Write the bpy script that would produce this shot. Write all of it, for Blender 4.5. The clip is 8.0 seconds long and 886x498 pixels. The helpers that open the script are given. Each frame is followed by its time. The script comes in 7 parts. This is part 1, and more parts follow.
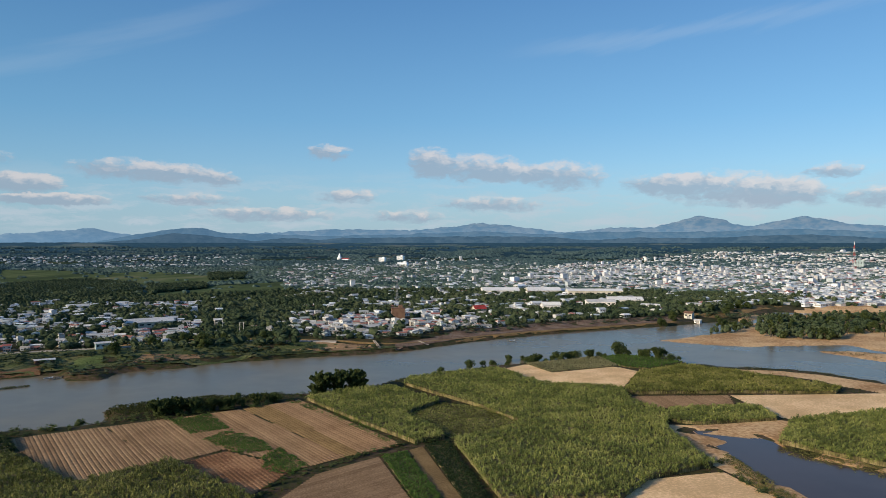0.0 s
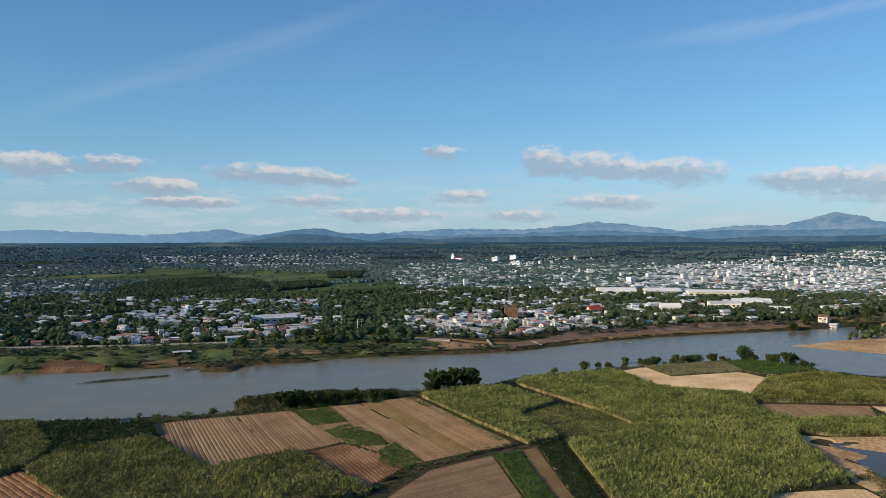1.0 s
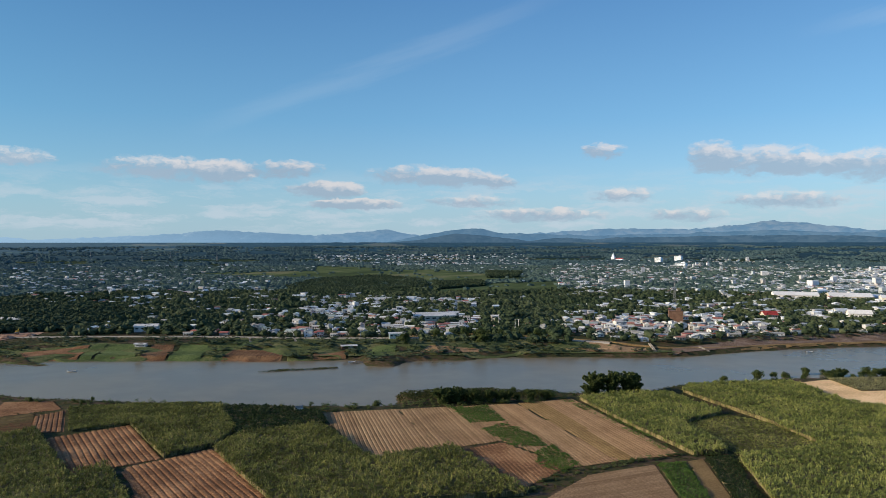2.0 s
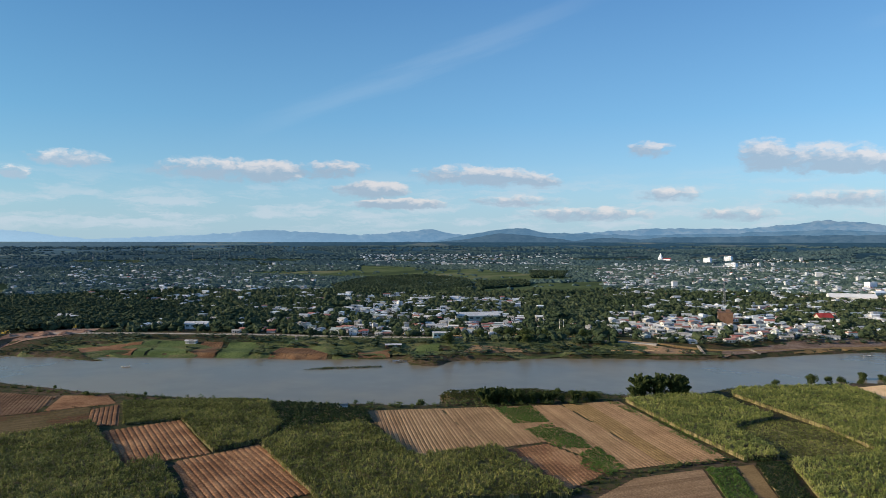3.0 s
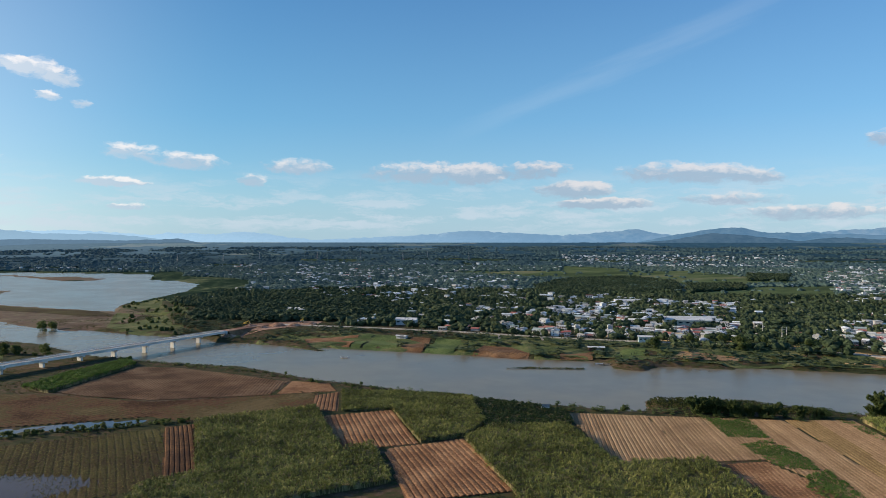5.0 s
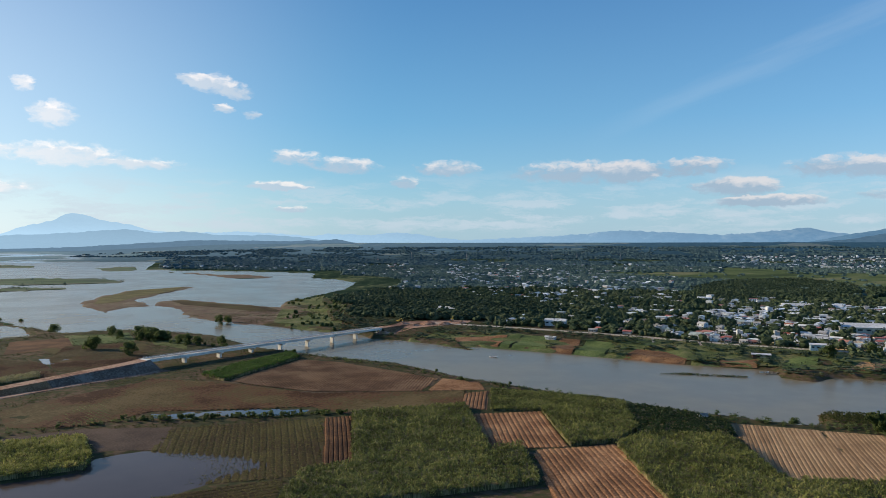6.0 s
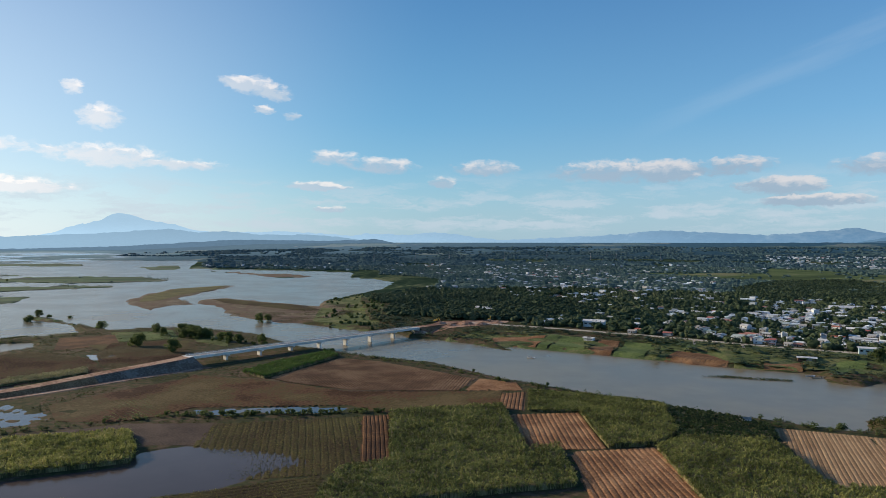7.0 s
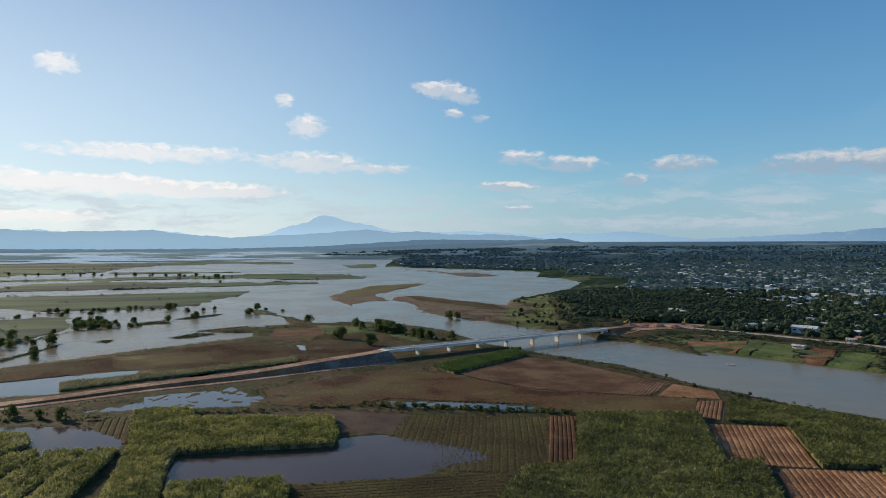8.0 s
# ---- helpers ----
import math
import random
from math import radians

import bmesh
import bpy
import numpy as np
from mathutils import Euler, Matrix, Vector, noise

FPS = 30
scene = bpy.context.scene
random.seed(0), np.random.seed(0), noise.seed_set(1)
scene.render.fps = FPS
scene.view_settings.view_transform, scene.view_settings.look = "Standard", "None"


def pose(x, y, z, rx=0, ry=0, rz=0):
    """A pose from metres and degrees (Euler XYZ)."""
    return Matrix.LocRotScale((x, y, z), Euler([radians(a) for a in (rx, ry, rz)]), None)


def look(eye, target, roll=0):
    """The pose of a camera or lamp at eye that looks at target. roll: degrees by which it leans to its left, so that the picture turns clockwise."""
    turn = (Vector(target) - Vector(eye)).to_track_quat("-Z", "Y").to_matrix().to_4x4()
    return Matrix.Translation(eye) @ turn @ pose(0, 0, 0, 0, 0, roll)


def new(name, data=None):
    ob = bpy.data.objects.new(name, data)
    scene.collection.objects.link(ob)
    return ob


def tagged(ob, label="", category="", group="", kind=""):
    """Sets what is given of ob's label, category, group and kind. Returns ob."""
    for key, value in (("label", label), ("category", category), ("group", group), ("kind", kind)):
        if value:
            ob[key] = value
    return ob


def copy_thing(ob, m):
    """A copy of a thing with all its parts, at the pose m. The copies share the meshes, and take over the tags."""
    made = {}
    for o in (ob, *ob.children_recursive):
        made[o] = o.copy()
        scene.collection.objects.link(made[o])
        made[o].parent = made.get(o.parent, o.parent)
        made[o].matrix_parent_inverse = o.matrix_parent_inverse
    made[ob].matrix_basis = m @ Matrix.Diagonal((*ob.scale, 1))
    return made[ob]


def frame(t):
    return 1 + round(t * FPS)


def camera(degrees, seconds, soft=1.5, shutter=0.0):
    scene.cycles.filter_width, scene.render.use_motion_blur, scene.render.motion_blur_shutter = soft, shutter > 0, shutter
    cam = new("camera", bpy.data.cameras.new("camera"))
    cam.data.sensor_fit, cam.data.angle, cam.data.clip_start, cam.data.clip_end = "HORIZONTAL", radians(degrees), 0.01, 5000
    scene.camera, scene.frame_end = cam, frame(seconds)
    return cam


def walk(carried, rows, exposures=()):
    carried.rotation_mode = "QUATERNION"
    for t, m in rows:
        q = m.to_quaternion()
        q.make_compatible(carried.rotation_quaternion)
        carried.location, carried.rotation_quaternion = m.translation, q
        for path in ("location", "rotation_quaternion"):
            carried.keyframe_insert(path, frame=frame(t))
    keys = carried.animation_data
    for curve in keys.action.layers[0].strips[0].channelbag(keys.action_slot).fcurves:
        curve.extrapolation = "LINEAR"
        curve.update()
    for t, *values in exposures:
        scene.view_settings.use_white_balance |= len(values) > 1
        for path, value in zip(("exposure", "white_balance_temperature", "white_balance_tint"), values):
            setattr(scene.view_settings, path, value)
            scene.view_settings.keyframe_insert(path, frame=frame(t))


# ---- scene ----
cam = camera(63.86, 8.0, soft=0.72)
EYE = (0.0, 0.0, 80.0)
# seconds, yaw, pitch, roll in degrees: the drone hovers and turns
PATH = [(0, 0, -0.47, -0.03), (0.2, 0.55, -0.49, 0), (0.5, 2.27, -0.51, 0.03), (1, 9.09, -0.51, 0.12), (1.5, 16.61, -0.5, 0.09),
        (1.7, 19.41, -0.48, 0.1), (1.9, 21.25, -0.49, 0.05), (2.1, 22.05, -0.5, 0), (2.3, 22.3, -0.5, -0.05), (2.5, 22.5, -0.51, -0.09),
        (2.65, 22.85, -0.52, -0.1), (2.8, 23.51, -0.52, -0.11), (3, 25.3, -0.52, -0.07), (3.5, 31.99, -0.51, -0.07), (4, 38.9, -0.51, -0.03),
        (4.1, 39.83, -0.51, -0.03), (4.2, 40.45, -0.51, -0.03), (4.4, 41.2, -0.5, -0.03), (4.6, 41.43, -0.5, -0.04), (4.9, 41.46, -0.5, -0.04),
        (5.1, 41.62, -0.49, -0.04), (5.2, 42, -0.49, -0.04), (5.3, 42.67, -0.49, -0.04), (5.5, 45.61, -0.49, 0), (6, 53.42, -0.48, 0.06),
        (6.5, 56.27, -0.48, -0.04), (7, 56.44, -0.49, -0.05), (7.5, 62.2, -0.5, 0.02), (8, 71.41, -0.53, 0.12)]
walk(cam, [(t, pose(*EYE, 90 + p, r, y)) for t, y, p, r in PATH],
     exposures=[(0.0, 0.13), (1.5, 0.24), (3.0, 0.35), (3.5, 0.42), (5.5, 0.40), (6.5, 0.34), (7.5, 0.24), (8.0, 0.15)])

# ---- light ----
SUN_AZ, SUN_EL = 122.0, 19.0          # anticlockwise from +y, above the horizon
sun_dir = Vector((-math.sin(radians(SUN_AZ)) * math.cos(radians(SUN_EL)),
                  math.cos(radians(SUN_AZ)) * math.cos(radians(SUN_EL)), math.sin(radians(SUN_EL))))
sun = new("sun", bpy.data.lights.new("sun", "SUN"))
sun.data.energy, sun.data.angle, sun.data.color = 5.0, radians(0.5), (1.0, 0.82, 0.58)
sun.matrix_world = look(sun_dir * 200, (0, 0, 0))

CLOUDS_A = [(9.2, 7.26, 1.95, 0.65), (1.1, 6.69, 1.98, 1.18), (-2.3, 6.15, 4.8, 1.18), (-5.5, 5.68, 3.37, 0.72), (-9.7, 5.49, 3.62, 1.16), (-17.5, 4.72, 4.04, 0.81), (-21.9, 4.25, 6.03, 1.34), (-26.1, 3.8, 3.3, 1.0), (23.7, 5.5, 4.65, 0.84), (19.8, 5.31, 3.45, 0.74), (17.4, 4.96, 1.89, 0.56), (30.6, 4.39, 2.67, 0.62), (28.5, 3.21, 3.72, 0.43), (19.4, 3.36, 3.99, 0.46), (14.0, 2.32, 5.75, 0.57), (7.6, 3.81, 2.52, 0.58), (-3.9, 3.21, 4.79, 0.59), (2.9, 2.21, 3.38, 0.52), (65.4, 6.82, 2.13, 0.68), (61.3, 6.29, 2.99, 0.69), (53.1, 6.08, 3.08, 0.59), (56.4, 4.91, 1.22, 0.48)]
CLOUDS_B = [(42.6, 5.76, 6.2, 0.92), (38.5, 5.5, 2.24, 0.98), (34.1, 5.88, 3.32, 0.71), (31.1, 4.28, 3.55, 0.63), (29.0, 3.1, 4.06, 0.44), (66.6, 4.59, 2.9, 0.34), (99.9, 12.72, 1.59, 0.75), (83.9, 11.17, 0.83, 0.58), (82.1, 9.21, 1.72, 0.9), (93.6, 6.81, 9.15, 0.66), (81.7, 6.5, 4.45, 0.9), (76.3, 5.94, 3.09, 0.46), (99.2, 4.65, 8.24, 0.5), (94.4, 4.2, 11.96, 0.66), (89.2, 3.9, 5.38, 0.45), (101.3, 2.01, 6.36, 0.49), (108.3, 5.13, 6.78, 0.57), (-31.6, 3.33, 2.88, 0.73), (-28.9, 5.2, 2.22, 0.52), (66.1, 4.48, 2.81, 0.29), (65.5, 2.67, 1.69, 0.26), (72.7, 12.34, 1.55, 0.53), (71.2, 12.14, 1.71, 0.77), (69.5, 11.67, 1.22, 0.69), (70.5, 10.35, 0.81, 0.33), (68.5, 9.94, 0.81, 0.33)]


class Nodes:
    """Short hand for wiring a node tree."""

    def __init__(self, tree):
        self.tree = tree
        tree.nodes.clear()

    def add(self, kind, **sets):
        node = self.tree.nodes.new("ShaderNode" + kind)
        for key, value in sets.items():
            self.put(node.inputs[key], value)
        return node

    def put(self, socket, value):
        if isinstance(value, bpy.types.NodeSocket):
            self.tree.links.new(value, socket)
        else:
            socket.default_value = value

    def math(self, op, a, b=0.0, c=0.0, clamp=False):
        node = self.tree.nodes.new("ShaderNodeMath")
        node.operation, node.use_clamp = op, clamp
        for s, v in zip(node.inputs, (a, b, c)):
            self.put(s, v)
        return node.outputs[0]

    def vec(self, op, a, b=(0, 0, 0), out=0):
        node = self.tree.nodes.new("ShaderNodeVectorMath")
        node.operation = op
        self.put(node.inputs[0], a)
        self.put(node.inputs[1], b)
        return node.outputs[out]

    def mix(self, f, a, b, blend="MIX"):
        node = self.tree.nodes.new("ShaderNodeMix")
        node.data_type, node.blend_type = "RGBA", blend
        self.put(node.inputs[0], f)
        self.put(node.inputs[6], a)
        self.put(node.inputs[7], b)
        return node.outputs[2]

    def ramp(self, f, stops):
        node = self.tree.nodes.new("ShaderNodeValToRGB")
        e = node.color_ramp.elements
        while len(e) < len(stops):
            e.new(0.5)
        for el, (p, c) in zip(e, stops):
            el.position, el.color = p, (*c, 1)
        self.put(node.inputs[0], f)
        return node.outputs[0]

    def step(self, x, lo, hi, a=0.0, b=1.0):
        node = self.tree.nodes.new("ShaderNodeMapRange")
        node.interpolation_type = "SMOOTHSTEP"
        for s, v in zip(node.inputs, (x, lo, hi, a, b)):
            self.put(s, v)
        return node.outputs[0]

    def noise(self, where, scale, detail=4, rough=0.55, out="Fac"):
        return self.add("TexNoise", Vector=where, Scale=scale, Detail=detail, Roughness=rough).outputs[out]


# sky: clear evening blue, with the low cumulus and the thin cirrus streaks
world = bpy.data.worlds.new("sky")
scene.world = world
world.use_nodes = True
N = Nodes(world.node_tree)
sky = N.add("TexSky")
sky.sky_type, sky.sun_disc = "NISHITA", False
sky.sun_elevation, sky.sun_rotation = radians(SUN_EL), radians(-SUN_AZ)
sky.air_density, sky.dust_density, sky.ozone_density, sky.altitude = 1.0, 0.3, 3.0, 200
way = N.add("TexCoord").outputs["Generated"]
sep = N.add("SeparateXYZ", Vector=way)
az = N.math("MULTIPLY", N.math("ARCTAN2", N.math("MULTIPLY", sep.outputs[0], -1.0), sep.outputs[1]), 57.2958)
el = N.math("MULTIPLY", N.math("ARCSINE", sep.outputs[2]), 57.2958)
flat = N.add("CombineXYZ", X=az, Y=el, Z=0.0).outputs[0]
warp = N.noise(N.vec("MULTIPLY", flat, (0.8, 1.6, 1)), 0.9, 5, 0.6, "Color")
bent = N.vec("ADD", flat, N.vec("MULTIPLY", N.vec("SUBTRACT", warp, (0.5, 0.5, 0.5)), (1.8, 0.9, 0)))
total, lift = 0.0, 0.0
for a, e, w, h in CLOUDS_A + CLOUDS_B:
    q = N.vec("MULTIPLY", N.vec("SUBTRACT", bent, (a, e - 0.15 * h, 0)), (0.92 / w, 0.80 / h, 0))
    near = N.math("SUBTRACT", 1.0, N.vec("DOT_PRODUCT", q, q, 1), clamp=True)
    total = N.math("ADD", total, near)
    lift = N.math("MULTIPLY_ADD", near, N.vec("DOT_PRODUCT", q, (-0.25, 1, 0), 1), lift)
puff = N.noise(N.vec("MULTIPLY", bent, (0.62, 1.1, 1)), 1.5, 8, 0.54)
wisp = N.noise(N.vec("MULTIPLY", bent, (0.9, 2.4, 1)), 2.6, 6, 0.6)
body = N.math("ADD", N.math("MULTIPLY", total, 1.25), N.math("ADD", N.math("MULTIPLY_ADD", puff, 2.7, -1.5), N.math("MULTIPLY_ADD", wisp, 0.6, -0.3)))
cover = N.math("MULTIPLY", N.step(body, -0.1, 1.2), N.step(total, 0.0, 0.45))
high = N.math("DIVIDE", lift, N.math("ADD", total, 0.02))
shade = N.step(N.math("ADD", high, N.math("MULTIPLY_ADD", puff, 1.7, -0.85)), -0.12, 0.62)
toward = N.vec("DOT_PRODUCT", way, tuple(sun_dir), 1)
shade = N.math("MAXIMUM", shade, N.step(toward, 0.45, 0.95, 0.0, 0.8))
cloud = N.mix(shade, (3.5, 4.4, 5.5, 1), (7.7, 7.2, 7.1, 1))
# two long faint cirrus streaks high up and a veil low down
streak = 0.0
fibre = N.noise(N.add("CombineXYZ", X=N.math("MULTIPLY", az, 0.10), Y=N.vec("DOT_PRODUCT", flat, (0.25, 0.9, 0), 1), Z=3.0).outputs[0], 0.9, 5, 0.62)
for (a0, e0), (a1, e1), wide, force in (((39.5, 9.0), (15.0, 18.2)) + (1.2, 0.085), ((-7.0, 15.0), (-31.6, 16.6)) + (0.9, 0.12)):
    run = Vector((a1 - a0, e1 - e0))
    size = run.length
    run /= size
    rel = N.vec("SUBTRACT", flat, (a0, e0, 0))
    along = N.vec("DOT_PRODUCT", rel, (run.x / size, run.y / size, 0), 1)
    off = N.math("ABSOLUTE", N.vec("DOT_PRODUCT", rel, (-run.y, run.x, 0), 1))
    soft = N.step(N.math("ADD", off, N.math("MULTIPLY_ADD", fibre, 2.2, -1.1)), wide, 0.0)
    ends = N.math("MULTIPLY", N.step(along, -0.15, 0.25), N.step(along, 1.25, 0.7))
    streak = N.math("MULTIPLY_ADD", N.math("MULTIPLY", soft, ends), force, streak)
band = N.math("MULTIPLY", N.step(el, 0.3, 1.5), N.step(el, 6.5, 2.2))
veil = N.noise(N.vec("MULTIPLY", bent, (0.14, 0.8, 1)), 1.3, 7, 0.62)
veil = N.math("MULTIPLY", N.math("MULTIPLY", N.step(veil, 0.44, 0.64), band), 0.62)
clear = N.ramp(N.math("DIVIDE", el, 60.0, clamp=True), [(0.0, (0.36, 0.56, 0.74)), (0.06, (0.32, 0.55, 0.77)), (0.16, (0.17, 0.44, 0.74)), (0.34, (0.075, 0.26, 0.59)), (1.0, (0.04, 0.14, 0.42))])
clear = N.vec("MULTIPLY", clear, (7.6, 7.6, 7.6))
base = N.mix(0.50, N.mix(1.0, sky.outputs[0], (0.86, 0.98, 1.06, 1), "MULTIPLY"), clear)
base = N.mix(1.0, base, N.ramp(N.math("MULTIPLY_ADD", toward, 0.5, 0.5), [(0.0, (1.04, 1.07, 1.09)), (0.15, (1.05, 1.08, 1.11)), (0.42, (1.01, 1.04, 1.07)), (0.62, (0.85, 0.92, 0.945)), (0.78, (0.74, 0.865, 0.888)), (1.0, (0.68, 0.81, 0.88))]), "MULTIPLY")
base = N.mix(N.math("MULTIPLY", N.step(toward, 0.45, 1.10), N.step(el, 30.0, 0.0, 0.12, 0.60)), base, (8.4, 8.5, 8.5, 1))
base = N.mix(N.step(el, 6.5, 0.0, 0.0, 0.62), base, N.mix(N.step(toward, 0.35, 0.95), (2.75, 3.95, 5.1, 1), (6.6, 7.1, 7.5, 1)))
base = N.mix(streak, base, (5.5, 6.0, 6.6, 1))
base = N.mix(veil, base, (4.3, 4.9, 5.7, 1))
cloud = N.mix(1.0, cloud, N.ramp(N.math("MULTIPLY_ADD", toward, 0.5, 0.5), [(0.0, (0.80, 0.80, 0.83)), (0.55, (0.73, 0.73, 0.76)), (0.8, (0.96, 0.95, 0.95)), (1.0, (1.22, 1.20, 1.18))]), "MULTIPLY")
base = N.mix(N.math("MULTIPLY", cover, 0.76), base, cloud)
base = N.mix(1.0, base, (1.0, 1.0, 0.97, 1), "MULTIPLY")
bg = N.add("Background", Color=base, Strength=0.11)
out = N.add("OutputWorld", Surface=bg.outputs[0])


# ---- materials ----
def surface(name, stops, fine=2.0, broad=0.1, rough=0.9, bump=0.25, vary="", amount=0.3, spec=0.25, stretch=(1, 1, 1), fac=0.5, thin=0.0):
    """A matt surface whose colour runs over stops by noise at two scales; vary: 'object' or 'island' shifts each piece."""
    m = bpy.data.materials.new(name)
    m.use_nodes = True
    n = Nodes(m.node_tree)
    co = n.vec("MULTIPLY", n.add("TexCoord").outputs["Object"], stretch)
    a = n.noise(co, fine, 5, 0.6)
    b = n.noise(co, broad, 4, 0.55)
    f = n.math("ADD", n.math("MULTIPLY", a, fac), n.math("MULTIPLY", b, 1 - fac))
    f = n.step(f, 0.40, 0.60)
    if vary:
        r = n.add("ObjectInfo").outputs["Random"] if vary == "object" else n.add("NewGeometry").outputs["Random Per Island"]
        f = n.math("ADD", n.math("MULTIPLY", f, 1 - amount), n.math("MULTIPLY", r, amount))
    col = n.ramp(f, stops)
    relief = n.add("Bump", Strength=bump, Distance=0.3, Height=a)
    sh = n.add("BsdfPrincipled", **{"Base Color": col, "Roughness": rough, "Specular IOR Level": spec, "Normal": relief.outputs[0]})
    last = sh.outputs[0]
    if thin:
        back = n.add("BsdfTranslucent", Color=col)
        last = n.add("MixShader", Fac=thin).outputs[0]
        n.tree.links.new(sh.outputs[0], last.node.inputs[1])
        n.tree.links.new(back.outputs[0], last.node.inputs[2])
    n.add("OutputMaterial", Surface=last)
    return m


def palette(name, colours, vary="object", rough=0.7, dirt=0.35, spec=0.3):
    """Painted or roofed pieces: each takes one of the colours by chance, with streaks of dirt."""
    m = bpy.data.materials.new(name)
    m.use_nodes = True
    n = Nodes(m.node_tree)
    r = n.add("ObjectInfo").outputs["Random"] if vary == "object" else n.add("NewGeometry").outputs["Random Per Island"]
    node = n.tree.nodes.new("ShaderNodeValToRGB")
    node.color_ramp.interpolation = "CONSTANT"
    e = node.color_ramp.elements
    while len(e) < len(colours):
        e.new(0.5)
    for i, (el_, c) in enumerate(zip(e, colours)):
        el_.position, el_.color = i / len(colours), (*c, 1)
    n.put(node.inputs[0], r)
    co = n.add("TexCoord").outputs["Object"]
    d = n.math("MULTIPLY", n.step(n.math("MULTIPLY", n.noise(co, 0.25, 4), n.noise(co, 1.6, 5)), 0.18, 0.42), dirt)
    col = n.mix(d, node.outputs[0], (0.12, 0.10, 0.08, 1))
    sh = n.add("BsdfPrincipled", **{"Base Color": col, "Roughness": rough, "Specular IOR Level": spec})
    n.add("OutputMaterial", Surface=sh.outputs[0])
    return m


def water_material(name, body, rough, wave, scale, patch=0.0, gloss=0.35):
    m = bpy.data.materials.new(name)
    m.use_nodes = True
    n = Nodes(m.node_tree)
    co = n.add("TexCoord").outputs["Object"]
    a = n.noise(co, scale, 4, 0.6)
    b = n.noise(co, 0.012, 5, 0.6)
    col = n.mix(n.step(b, 0.35, 0.65), (*body, 1), (*[c * 1.35 for c in body], 1))
    relief = n.add("Bump", Strength=wave, Distance=0.08, Height=a)
    ro = n.step(b, 0.4, 0.6, rough, rough + patch)
    sh = n.add("BsdfPrincipled", **{"Base Color": col, "Roughness": ro, "IOR": 1.333, "Specular IOR Level": gloss, "Normal": relief.outputs[0]})
    n.add("OutputMaterial", Surface=sh.outputs[0])
    return m


